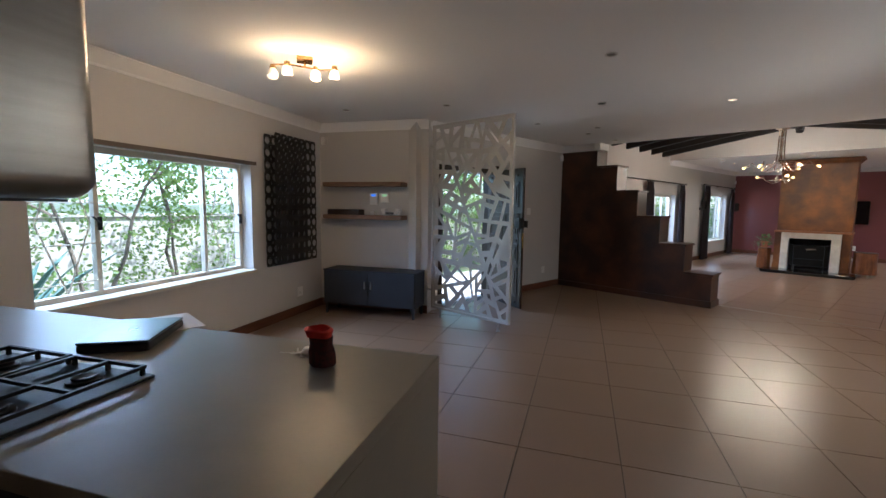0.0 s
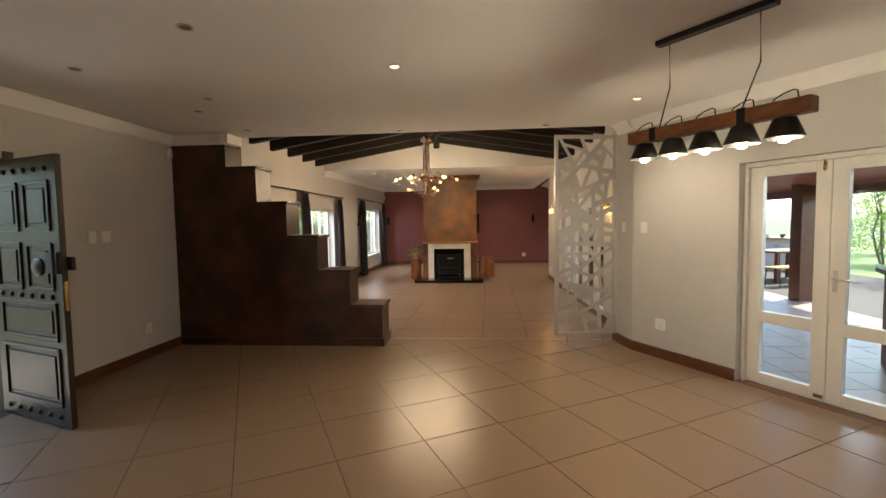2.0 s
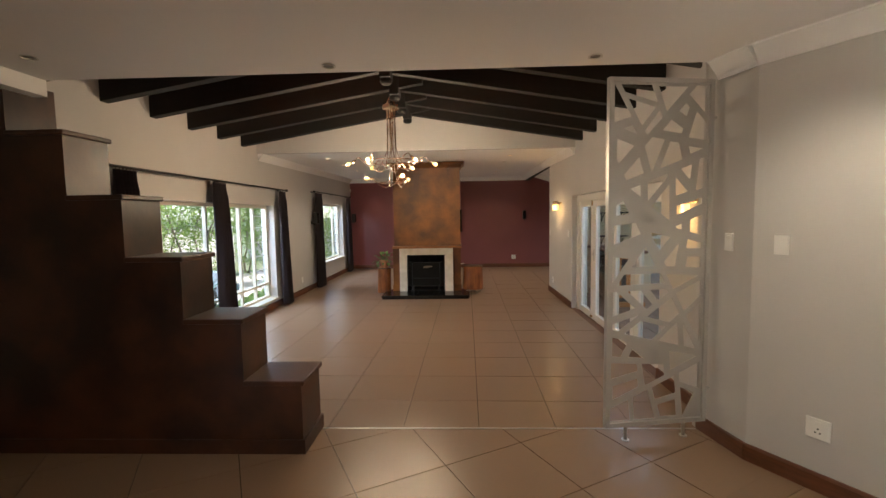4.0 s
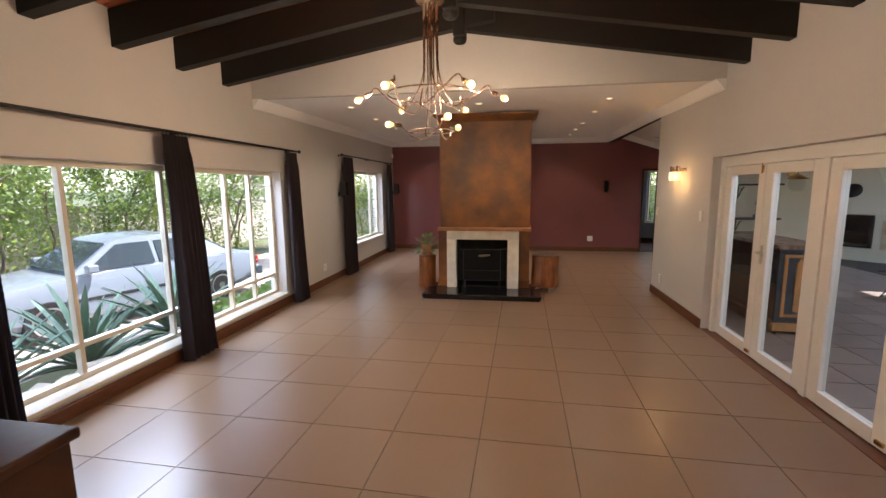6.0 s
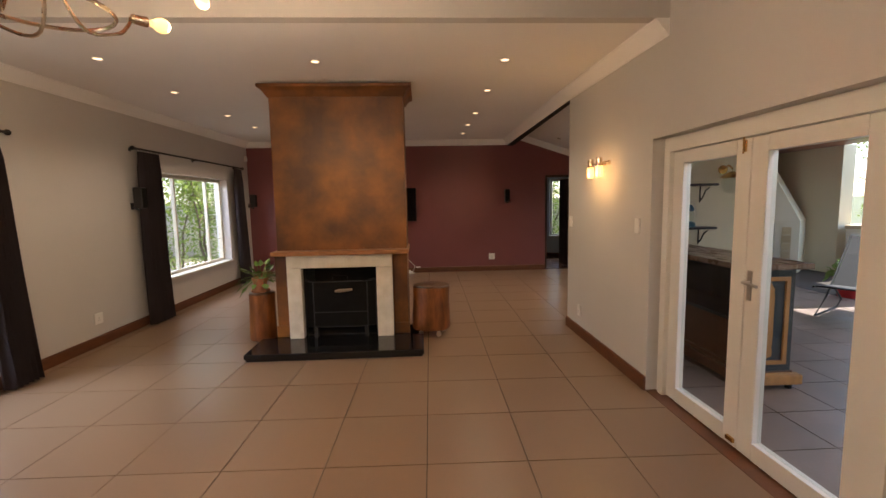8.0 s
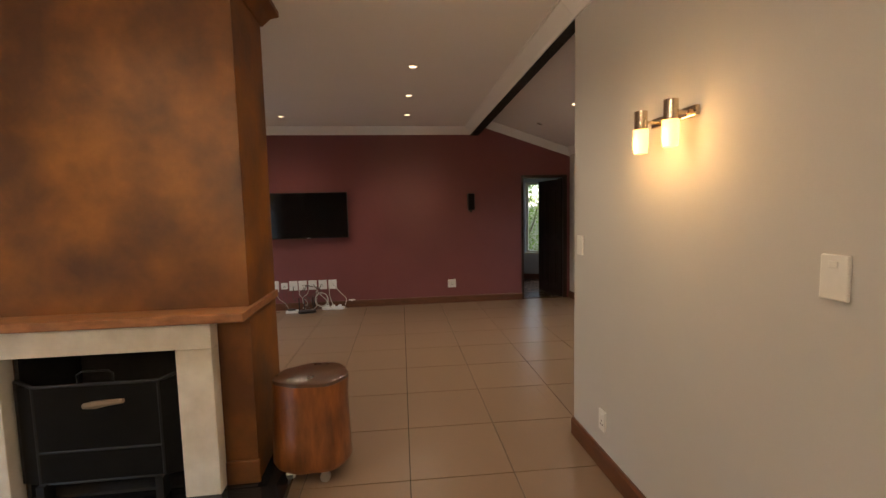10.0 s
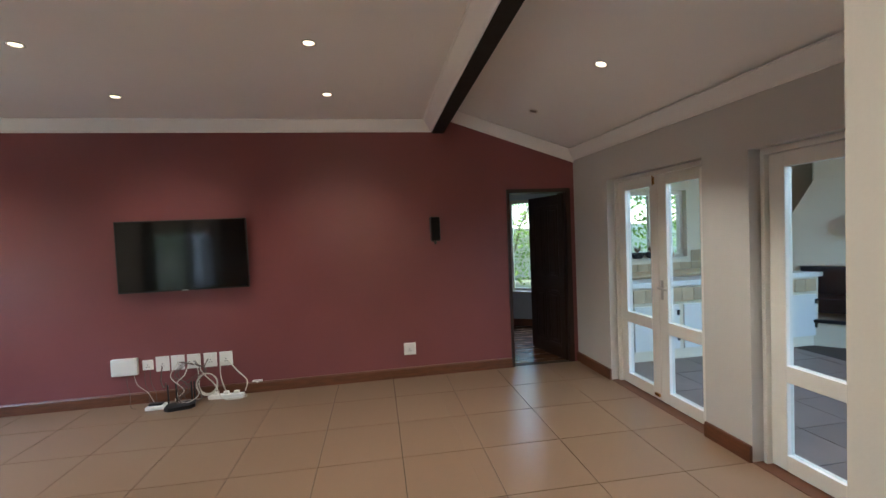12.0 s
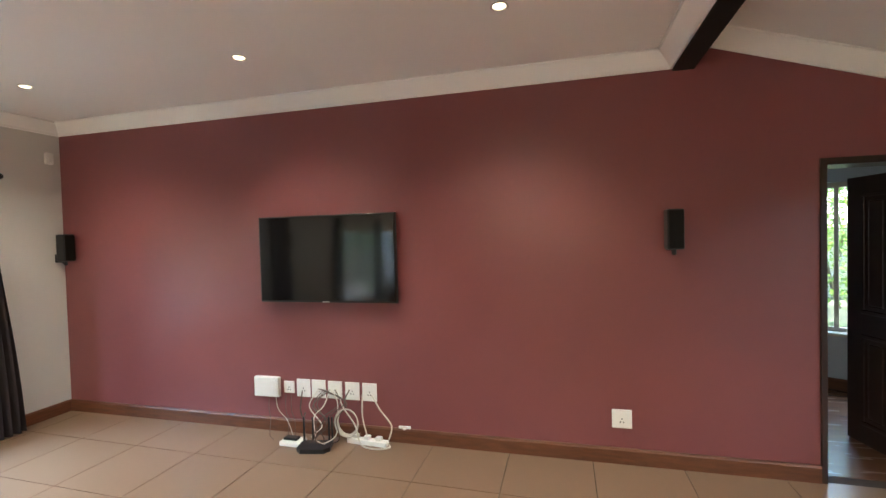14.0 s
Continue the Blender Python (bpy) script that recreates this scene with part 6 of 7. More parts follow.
def agave(m, seed, n, L, label):
    rnd = random.Random(seed)
    ag = thing("agave_plant", m, label, "agave", "agave plants")
    for k in range(n):
        a = k * 2.4 + rnd.uniform(-0.2, 0.2)
        el = radians(22 + 62 * (k / n) + rnd.uniform(-7, 7))
        ll = L * rnd.uniform(0.8, 1.1)
        bm = B()
        rows = []
        for j in range(8):
            f = j / 7
            e = el - f * f * 0.75
            r = ll * f * math.cos(el - f * 0.3)
            z = 0.05 + ll * (f * math.sin(el) - 0.28 * f * f * math.cos(el))
            w = 0.034 * (0.75 + 1.2 * f) * (1 - f ** 3) + 0.002
            c = Vector((r * math.cos(a), r * math.sin(a), z))
            s = Vector((-math.sin(a), math.cos(a), 0))
            rows.append((bm.verts.new(c + s * w + Vector((0, 0, w * 0.5))), bm.verts.new(c - Vector((0, 0, 0.006))), bm.verts.new(c - s * w + Vector((0, 0, w * 0.5)))))
        for p, q in zip(rows, rows[1:]):
            bm.faces.new((p[0], p[1], q[1], q[0]))
            bm.faces.new((p[1], p[2], q[2], q[1]))
        part("leaf", bm, BLUEGREEN, ag, "", True)
    return ag


a1 = agave(pose(-5.95, 10.35, gz(-5.95, 10)), 1, 40, 1.05, "blue-green agave with long pointed leaves in the garden bed")
copy_thing(a1, pose(-5.55, 11.25, gz(-5.55, 11), 0, 0, 75))
copy_thing(a1, pose(-6.1, 9.3, gz(-6.1, 9), 0, 0, 200))
ka = din(-1.1, -3.2)
k1 = copy_thing(a1, pose(ka.x, ka.y, 0.05, 0, 0, 40))
bm = B()
lathe(bm, [(0.22, 0), (0.26, 0.4), (0.24, 0.4), (0.001, 0.36)], Matrix.Translation((ka.x, ka.y, gz(ka.x, ka.y) + 0.0)), 20)
solid("planter", bm, TERRA, "terracotta planter outside the kitchen window", "planter", "", True)
k1.location.z = gz(ka.x, ka.y) + 0.34

rnd = random.Random(12)
stones = []
for k in range(4):
    bm = B()
    bmesh.ops.create_icosphere(bm, subdivisions=2, radius=1.0)
    ph = [rnd.uniform(0, 6) for _ in range(3)]
    for v in bm.verts:
        v.co *= 1 + 0.18 * math.sin(3 * v.co.x + ph[0]) + 0.15 * math.sin(4 * v.co.y + ph[1]) + 0.1 * math.sin(5 * v.co.z + ph[2])
        v.co.z *= 0.6
    stones.append(mesh_of("rock", bm, ROCK, True))
for k in range(95):
    x, y = rnd.uniform(-5.6, -4.62), rnd.uniform(7.6, 11.5)
    r = rnd.uniform(0.05, 0.15)
    ob = new("garden_rock", stones[k % 4])
    ob.matrix_world = pose(x, y, gz(x, y) + r * 0.3, 0, 0, rnd.uniform(0, 360)) @ Matrix.Scale(r, 4)
    tagged(ob, "rough pale garden stone lying in the flower bed", "rock", "garden stones")
bm = B()
for k in range(420):
    x, y = rnd.uniform(-5.6, -4.65), rnd.uniform(11.2, 14.2)
    leaf_quads(bm, rnd, Vector((x, y, gz(x, y) + rnd.uniform(0.02, 0.22))), 8, 0.06, 0.09)
tagged(part("ground_cover", bm, LEAVES), "low leafy green ground cover plants", "ground cover", kind="stuff")
bm = B()
for k in range(160):
    b = rnd.uniform(-3.6, 0)
    p = din(rnd.uniform(-1.6, -0.5), b)
    leaf_quads(bm, rnd, Vector((p.x, p.y, gz(p.x, p.y) + rnd.uniform(0.05, 0.5))), 8, 0.07, 0.12)
tagged(part("ground_cover", bm, LEAVES), "low leafy shrubs under the kitchen window", "ground cover", kind="stuff")

# ---- parked car ----
CARP = mat("silver_white_car_paint", (0.21, 0.24, 0.275), 0.25, metal=0.15, vary=0.02, scale=3, fine=100, bump=0.0, coat=0.6, rvary=0.03)
CARG = mat("tinted_car_glass", (0.03, 0.04, 0.045), 0.05, vary=0.1, bump=0.0, rvary=0.02)
RUBBER = mat("tyre_rubber", (0.015, 0.015, 0.015), 0.85, vary=0.2, bump=0.1)
heading = Vector((-0.316, -0.949, 0))
cmx = frame_m((-8.19, 13.05, -0.612), heading)
car = thing("parked_car", cmx, "silver-white older saloon car parked in the drive", "car")


def loft(bm, sections):
    rows = [[bm.verts.new(p) for p in s] for s in sections]
    n = len(rows[0])
    for a, b in zip(rows, rows[1:]):
        for k in range(n):
            bm.faces.new((a[k], a[(k + 1) % n], b[(k + 1) % n], b[k]))
    bm.faces.new(rows[0][::-1])
    bm.faces.new(rows[-1])


bm = B()
secs = []
for x, zt, zb, w in ((-2.38, 0.74, 0.42, 0.74), (-2.32, 0.88, 0.32, 0.82), (-1.9, 0.93, 0.24, 0.87), (-1.2, 0.95, 0.22, 0.89), (0.4, 0.95, 0.22, 0.89), (1.0, 0.93, 0.22, 0.89), (1.8, 0.86, 0.24, 0.87), (2.25, 0.78, 0.3, 0.82), (2.36, 0.66, 0.4, 0.76)):
    secs.append([(x, -w * 0.93, zt - 0.02), (x, -w * 0.8, zt), (x, w * 0.8, zt), (x, w * 0.93, zt - 0.02), (x, w, zt - 0.2), (x, w, zb + 0.1), (x, w * 0.9, zb), (x, -w * 0.9, zb), (x, -w, zb + 0.1), (x, -w, zt - 0.2)])
loft(bm, secs)
part("body", bm, CARP, car, "", True)
bm = B()
secs = []
for x, z, w in ((-1.75, 0.94, 0.78), (-1.05, 1.38, 0.60), (-0.75, 1.43, 0.60), (0.0, 1.44, 0.60), (0.35, 1.40, 0.60), (1.05, 0.93, 0.78)):
    secs.append([(x, -w, z), (x, w, z), (x, 0.80, 0.93), (x, -0.80, 0.93)])
loft(bm, secs)
part("cabin", bm, CARP, car, "", True)
for s in (-1, 1):
    for x0, x1, t0, t1 in ((-0.95, -0.28, -0.78, -0.28), (-0.2, 0.86, -0.2, 0.33)):
        bm = B()
        lo, hi = 0.97, 1.34
        y0, y1 = 0.81, 0.652
        pts = [(x0, s * y0, lo), (x1, s * y0, lo), (t1, s * y1, hi), (t0, s * y1, hi)]
        o = Vector((0, s * 0.012, 0.004))
        a = [bm.verts.new(p) for p in pts]
        b = [bm.verts.new(Vector(p) - o * 3) for p in pts]
        bm.faces.new(a)
        bm.faces.new(b[::-1])
        for k in range(4):
            bm.faces.new((a[k], a[(k + 1) % 4], b[(k + 1) % 4], b[k]))
        part("side_window", bm, CARG, car)
for pts, nm in ((((1.02, -0.68, 0.97), (1.02, 0.68, 0.97), (0.45, 0.55, 1.36), (0.45, -0.55, 1.36)), "windscreen"), (((-1.72, -0.68, 0.98), (-1.72, 0.68, 0.98), (-1.14, 0.54, 1.345), (-1.14, -0.54, 1.345)), "rear_window")):
    bm = B()
    o = Vector((0.014 if pts[0][0] > 0 else -0.014, 0, 0.014))
    a = [bm.verts.new(Vector(p) + o) for p in pts]
    b = [bm.verts.new(Vector(p) - o) for p in pts]
    bm.faces.new(a)
    bm.faces.new(b[::-1])
    for k in range(4):
        bm.faces.new((a[k], a[(k + 1) % 4], b[(k + 1) % 4], b[k]))
    part(nm, bm, CARG, car)
for x in (-1.4, 1.4):
    for s in (-1, 1):
        mm = Matrix.Translation((x, s * 0.80, 0.31)) @ Matrix.Rotation(radians(-90 * s), 4, "X")
        bm = B()
        lathe(bm, [(0.22, -0.1), (0.3, -0.1), (0.315, -0.06), (0.315, 0.06), (0.3, 0.1), (0.22, 0.1)], mm, 28)
        w = part("wheel", bm, RUBBER, car, "black tyre", True)
        bm = B()
        lathe(bm, [(0.215, 0.06), (0.22, 0.101), (0.2, 0.105), (0.17, 0.085), (0.06, 0.1), (0.001, 0.104)], mm, 28)
        part("rim", bm, STEEL, w, "light alloy rim", True)
        bm = B()
        for k in range(8):
            a = k * math.tau / 8
            cyl(bm, 0.028, 0.028, 0.089, 0.104, mm @ Matrix.Translation((0.13 * math.cos(a), 0.13 * math.sin(a), 0)), 8)
        part("rim_hole", bm, BLACK, w)
for s in (-1, 1):
    bm = B()
    box(bm, -1.7, 1.7, min(s * 0.893, s * 0.9), max(s * 0.893, s * 0.9), 0.52, 0.57, None, 0.004, 1)
    part("side_strip", bm, RUBBER, car)
    bm = B()
    box(bm, -2.37, -2.3, min(s * 0.5, s * 0.83), max(s * 0.5, s * 0.83), 0.62, 0.78, None, 0.01)
    part("tail_light", bm, mat("red_light_lens", (0.45, 0.02, 0.015), 0.2, vary=0.05, bump=0.0), car, "red tail light")
    bm = B()
    box(bm, 2.26, 2.35, min(s * 0.45, s * 0.76), max(s * 0.45, s * 0.76), 0.58, 0.72, None, 0.01)
    part("headlight", bm, mat("clear_light_lens", (0.6, 0.6, 0.6), 0.1, vary=0.05, bump=0.0), car)
    bm = B()
    box(bm, 0.75, 0.9, min(s * 0.86, s * 1.0), max(s * 0.86, s * 1.0), 0.96, 1.08, None, 0.02)
    part("mirror", bm, CARP, car)
for x0, x1 in ((-2.47, -2.33), (2.3, 2.45)):
    bm = B()
    box(bm, x0, x1, -0.84, 0.84, 0.36, 0.54, None, 0.03)
    part("bumper", bm, CARP, car)

# ---- patio ----
SLATE = mat("grey_purple_slate", (0.21, 0.15, 0.125), 0.4, vary=0.2, scale=3, fine=40, bump=0.15, objvar=0.12)
BOARDS = mat("red_painted_boards", (0.26, 0.085, 0.055), 0.4, vary=0.15, scale=3, fine=50, bump=0.05, stretch=(1, 8, 1), island=0.15)
WHITEW = mat("white_patio_plaster", (0.74, 0.66, 0.50), 0.8, vary=0.05, scale=1.5, fine=60, bump=0.1)
STONET = mat("cream_stone_tile", (0.50, 0.38, 0.23), 0.55, vary=0.15, scale=6, fine=40, bump=0.15, objvar=0.15)
BARW = mat("dark_blue_bar_paint", (0.022, 0.03, 0.038), 0.5, vary=0.2, scale=6, fine=60, bump=0.05)
PINE = mat("orange_pine", (0.42, 0.19, 0.06), 0.45, vary=0.2, scale=6, fine=50, bump=0.06, stretch=(4, 4, 1))
bm = B()
box(bm, 1.25, 9.2, -2, 18.6, -0.16, -0.03)
floor_patio = setting("floor_patio", bm, GROUT, "grey-purple slate paved patio floor")
outer = [din(aR + 0.27, 0.1).xy[:], din(aR + 0.27, -7.6).xy[:]]
bm = B()
pp = [(1.365, 7.2), (1.365, 13.04), (3.14, 13.04), (3.14, 18.6), (7.4, 18.6), (7.4, 14.5), (5.4, 14.5), (5.4, 1.6), outer[1], outer[0]]
prism(bm, pp, 2.43, 2.47)
setting("ceiling_patio", bm, BOARDS, "red-brown painted board ceiling of the patio")
bm = B()
loft(bm, [[(3.3, 1.7, 2.39), (3.3, 12.3, 2.39), (3.3, 12.3, 2.425), (3.3, 1.7, 2.425)], [(5.5, 1.7, 2.03), (5.5, 12.3, 2.03), (5.5, 12.3, 2.065), (5.5, 1.7, 2.065)]])
setting("ceiling_patio_slope", bm, BOARDS, "sloping red-brown board ceiling at the patio edge")
bm = B()
box(bm, 5.38, 5.46, 1.7, 12.3, 1.88, 2.03, None, 0.005)
tagged(part("patio_beam", bm, SKIRT), "dark red-brown timber fascia beam along the patio edge", "beam", "patio beams")
bm = B()
for x0, x1, z0, z1 in ((3.13, 3.66, -0.1, 2.43), (4.62, 7.4, -0.1, 2.43), (3.66, 4.62, -0.1, 1.12), (3.66, 4.62, 2.0, 2.43)):
    box(bm, x0, x1, 17.9, 18.1, z0, z1)
setting("wall_patio_back", bm, WHITEW)
steel_window(5, frame_m((4.62, 18.0, 1.12), (-1, 0, 0)), 0.96, 0.88, (0.48,), 0, [], 0.12, "white framed patio window")
pl = thing("planter", pose(4.02, 17.935, 1.121), "black trough planter with two small dark succulents", "planter")
bm = B()
for x in (-0.1, 0.1):
    loft(bm, [[(x - 0.03, -0.025, 0.0), (x + 0.03, -0.025, 0.0), (x + 0.03, 0.025, 0.0), (x - 0.03, 0.025, 0.0)], [(x - 0.099, -0.05, 0.09), (x + 0.099, -0.05, 0.09), (x + 0.099, 0.05, 0.09), (x - 0.099, 0.05, 0.09)]])
part("trough", bm, PLASTIC_B, pl)
for x in (-0.1, 0.1):
    bm = B()
    for k in range(14):
        a = k * 2.4
        d = Vector((math.cos(a) * 0.05, math.sin(a) * 0.03, 0.03 + 0.004 * k))
        tube(bm, [(x, 0, 0.085), Vector((x, 0, 0.095)) + d * 0.6, Vector((x, 0, 0.09)) + d * 1.1], [0.006, 0.007, 0.001], 5)
    part("succulent", bm, SKIRT, pl, "small dark red succulent")
bm = B()
lathe(bm, [(0.03, 0), (0.045, 0.07), (0.038, 0.07), (0.001, 0.05)], Matrix.Translation((4.4, 17.935, 1.121)), 16)
solid("flower_pot", bm, LINTEL, "small terracotta flower pot on the window sill", "pot", "", True)
wt = thing("wash_counter", pose(3.4, 17.3, 0), "white plastered counter with a cream tiled splashback", "counter")
bm = B()
box(bm, 0, 2.6, 0.05, 0.59, -0.03, 0.84)
part("body", bm, WHITEW, wt)
bm = B()
box(bm, -0.02, 2.62, 0.0, 0.59, 0.841, 0.9, None, 0.006)
part("top", bm, PLASTIC_W, wt)
sb = new("splashback", None)
sb.parent = wt
bm = B()
box(bm, -0.075, 0.075, 0, 0.012, -0.075, 0.075, None, 0.002, 1)
tm = mesh_of("tile", bm, STONET)
for i in range(16):
    for y, z in ((0.587, 0.983), (0.587, 1.138), (-0.012, 0.745)):
        if z > 1.1 and 0.2 < i * 0.155 + 0.1 < 1.3:
            continue
        ob = new("tile", tm)
        ob.parent = wt
        ob.location = (0.1 + i * 0.155, y, z)
for i in range(4):
    bm = B()
    box(bm, 0.06 + i * 0.64, 0.64 + i * 0.64, 0.03, 0.0495, 0.1, 0.62, None, 0.004)
    dr = part("door", bm, TRIM, wt)
    for z in (0.2, 0.5):
        bm = B()
        box(bm, 0.605 + i * 0.64, 0.635 + i * 0.64, 0.018, 0.0295, z, z + 0.06)
        part("hinge", bm, BLACK, dr, "black hinge")
bpy.data.objects.remove(sb)
bm = B()
for y, r in ((0.36, 0.035), (0.44, 0.04)):
    cyl(bm, r, r, 0.1, 1.9, Matrix.Translation((0, y, 0.901 + r)) @ Matrix.Rotation(math.pi / 2, 4, "Y"), 14)
    cyl(bm, r * 0.8, r * 0.8, 1.9, 1.915, Matrix.Translation((0, y, 0.901 + r)) @ Matrix.Rotation(math.pi / 2, 4, "Y"), 14)
part("rolled_mat", bm, STONET, wt, "rolled straw mats", True)
# built-in grill
gm = frame_m((6.17, 17.07, -0.3), (0.65, -0.75, 0))
br = thing("built_in_grill", gm, "white plastered built-in barbecue with a black steel firebox", "barbecue")
bm = B()
for x0, x1, z0, z1 in ((-0.9, 0.9, 0.27, 0.55), (-0.9, -0.5, 0.55, 1.3), (0.5, 0.9, 0.55, 1.3), (-0.5, 0.5, 1.27, 1.3)):
    box(bm, x0, x1, 0, 0.8, z0, z1)
part("base", bm, WHITEW, br)
bm = B()
loft(bm, [[(-0.9, 0, 1.3), (0.9, 0, 1.3), (0.9, 0.8, 1.3), (-0.9, 0.8, 1.3)], [(-0.35, 0.2, 2.35), (0.35, 0.2, 2.35), (0.35, 0.8, 2.35), (-0.35, 0.8, 2.35)], [(-0.35, 0.2, 2.73), (0.35, 0.2, 2.73), (0.35, 0.8, 2.73), (-0.35, 0.8, 2.73)]])
part("hood", bm, WHITEW, br)
bm = B()
for x0, x1, z0, z1 in ((-0.49, 0.49, 0.56, 0.6), (-0.49, 0.49, 1.2, 1.26), (-0.49, -0.43, 0.6, 1.2), (0.43, 0.49, 0.6, 1.2)):
    box(bm, x0, x1, -0.03, 0.02, z0, z1)
box(bm, -0.43, 0.43, 0.5, 0.52, 0.6, 1.2)
box(bm, -0.43, 0.43, 0.0, 0.5, 0.84, 0.86)
part("firebox", bm, BLACK, br, "black steel firebox")
bm = B()
box(bm, -0.08, 0.0, -0.005, 0.0, 0.62, 1.2)
for x in (-0.7, 0.7):
    for z in (0.62, 0.78, 0.94, 1.1):
        ob = new("tile", tm)
        ob.parent = br
        ob.location = (x, -0.012, z)
bm.free()
bm = B()
lathe(bm, [(0.02, 0), (0.12, 0.03), (0.16, 0.1), (0.1, 0.14), (0.001, 0.15)], gm @ Matrix.Translation((0.1, 0.06, 1.75)) @ Matrix.Rotation(radians(70), 4, "X"), 16)
solid("wall_ornament", bm, BLACK, "dark round ornament hanging on the barbecue hood", "ornament", "", True)
sk = thing("outdoor_counter", frame_m((7.7, 15.3, 0), (0.5, -0.85, 0)), "white outdoor counter with cupboard doors and stone tiled edge", "counter")
bm = B()
box(bm, -0.8, 0.8, 0.03, 0.6, -0.03, 0.86)
part("body", bm, WHITEW, sk)
bm = B()
box(bm, -0.82, 0.82, 0.0, 0.62, 0.861, 0.93, None, 0.008)
part("top", bm, STONET, sk)
for x in (-0.4, 0.35):
    bm = B()
    box(bm, x - 0.33, x + 0.33, 0.012, 0.029, 0.1, 0.78, None, 0.005)
    d = part("door", bm, TRIM, sk)
    bm = B()
    box(bm, x - 0.04, x + 0.04, 0.0, 0.0115, 0.68, 0.7)
    part("handle", bm, BLACK, d)
bm = B()
for x0, x1 in ((7.35, 7.6),):
    box(bm, x0, x1, 16.2, 18.1, -0.1, 2.43)
setting("wall_patio_side", bm, WHITEW)
for x in (7.9, 8.15):
    bm = B()
    lathe(bm, [(0.05, 0), (0.07, 0.1), (0.06, 0.1), (0.001, 0.05)], Matrix.Translation((x - 0.1, 15.25 - (x - 7.9), 0.931)), 14)
    solid("cooking_pot", bm, PLASTIC_B if x > 8 else PLASTIC_W, "small pot standing on the outdoor counter", "pot", "", True)

# bar beside the doors
bar = thing("bar_counter", pose(1.86, 11.45, -0.03), "dark blue bar counter with a varnished timber top", "bar counter")
bm = B()
box(bm, -0.06, 0.5, -0.08, 1.5, 0.965, 1.01, None, 0.006)
part("top", bm, mat("worn_bar_varnish", (0.17, 0.095, 0.062), 0.28, vary=0.2, scale=5, fine=50, bump=0.05, stretch=(6, 1, 1)), bar)
bm = B()
box(bm, 0.0, 0.42, 0.0, 0.03, 0.14, 0.964)
box(bm, 0.0, 0.42, 1.37, 1.4, 0.14, 0.964)
box(bm, 0.39, 0.42, 0.03, 1.37, 0.14, 0.964)
part("body", bm, BARW, bar)
for z, mt in ((0.14, SKIRT), (0.52, BARW)):
    bm = B()
    box(bm, 0.02, 0.389, 0.031, 1.369, z, z + 0.03)
    part("shelf", bm, mt, bar)
bm = B()
box(bm, 0.04, 0.06, 0.031, 1.369, 0.171, 0.519)
part("back_panel", bm, SKIRT, bar)
bm = B()
for x0, x1, z0, z1 in ((0.05, 0.08, 0.2, 0.9), (0.34, 0.37, 0.2, 0.9), (0.08, 0.34, 0.2, 0.23), (0.08, 0.34, 0.87, 0.9)):
    box(bm, x0, x1, -0.018, -0.0005, z0, z1)
part("end_frame", bm, PINE, bar, "orange pine panel frame")
bm = B()
prism(bm, [(0.17, 0.27), (0.21, 0.25), (0.25, 0.27), (0.25, 0.32), (0.24, 0.34), (0.25, 0.36), (0.25, 0.76), (0.24, 0.78), (0.25, 0.8), (0.21, 0.86), (0.17, 0.8), (0.18, 0.78), (0.17, 0.76), (0.17, 0.36), (0.18, 0.34), (0.17, 0.32)], 0.0005, 0.014, Matrix(((1, 0, 0, 0), (0, 0, -1, 0), (0, 1, 0, 0), (0, 0, 0, 1))))
part("end_ornament", bm, PINE, bar, "carved orange pine ornament")
bm = B()
box(bm, -0.03, 0.45, 0.0, 1.45, 0.05, 0.139, None, 0.008)
part("plinth", bm, SKIRT, bar)
bm = B()
box(bm, -0.05, 0.47, -0.075, -0.001, 0.05, 0.13, None, 0.01)
part("foot_board", bm, PINE, bar, "orange pine foot board")
for x, y in ((0.0, -0.02), (0.4, -0.02), (0.0, 1.37), (0.4, 1.37)):
    bm = B()
    cyl(bm, 0.025, 0.025, 0.0, 0.05, Matrix.Translation((x, y, 0)), 12)
    part("castor", bm, BLACK, bar)
bm = B()
box(bm, 1.37, 3.13, YE - 0.268, YE - 0.2605, -0.02, 2.42)
box(bm, XR + 0.2605, XR + 0.267, FD[1] + 0.001, YE - 0.269, -0.02, 2.42)
setting("wall_patio_plaster", bm, WHITEW, "cream plastered wall facing the patio")
for z in (1.15, 1.62):
    sh = thing("bracket_shelf", pose(2.3, YE - 0.269, z), "grey timber shelf on scrolled iron brackets", "shelf", "patio shelves")
    bm = B()
    box(bm, -0.28, 0.28, -0.2, -0.001, 0, 0.025)
    part("board", bm, CABGREY, sh)
    for x in (-0.2, 0.2):
        bm = B()
        tube(bm, [(x, -0.005, -0.16), (x, -0.05, -0.13), (x, -0.1, -0.05), (x, -0.16, -0.02)], 0.008, 6)
        rod(bm, (x, -0.006, -0.18), (x, -0.006, 0.0), 0.008)
        part("bracket", bm, BLACK, sh)
ln = thing("lantern", pose(2.33, YE - 0.375, 1.176), "small blue storm lantern on the shelf", "lantern")
bm = B()
lathe(bm, [(0.06, 0), (0.06, 0.04), (0.03, 0.06)], None, 16)
lathe(bm, [(0.03, 0.17), (0.045, 0.19), (0.02, 0.24), (0.001, 0.245)], None, 16)
part("body", bm, mat("blue_enamel", (0.03, 0.12, 0.2), 0.3, vary=0.1), ln, "", True)
bm = B()
lathe(bm, [(0.03, 0.061), (0.045, 0.1), (0.04, 0.15), (0.03, 0.169)], None, 16)
part("chimney", bm, GLASSD, ln, "", True)
bm = B()
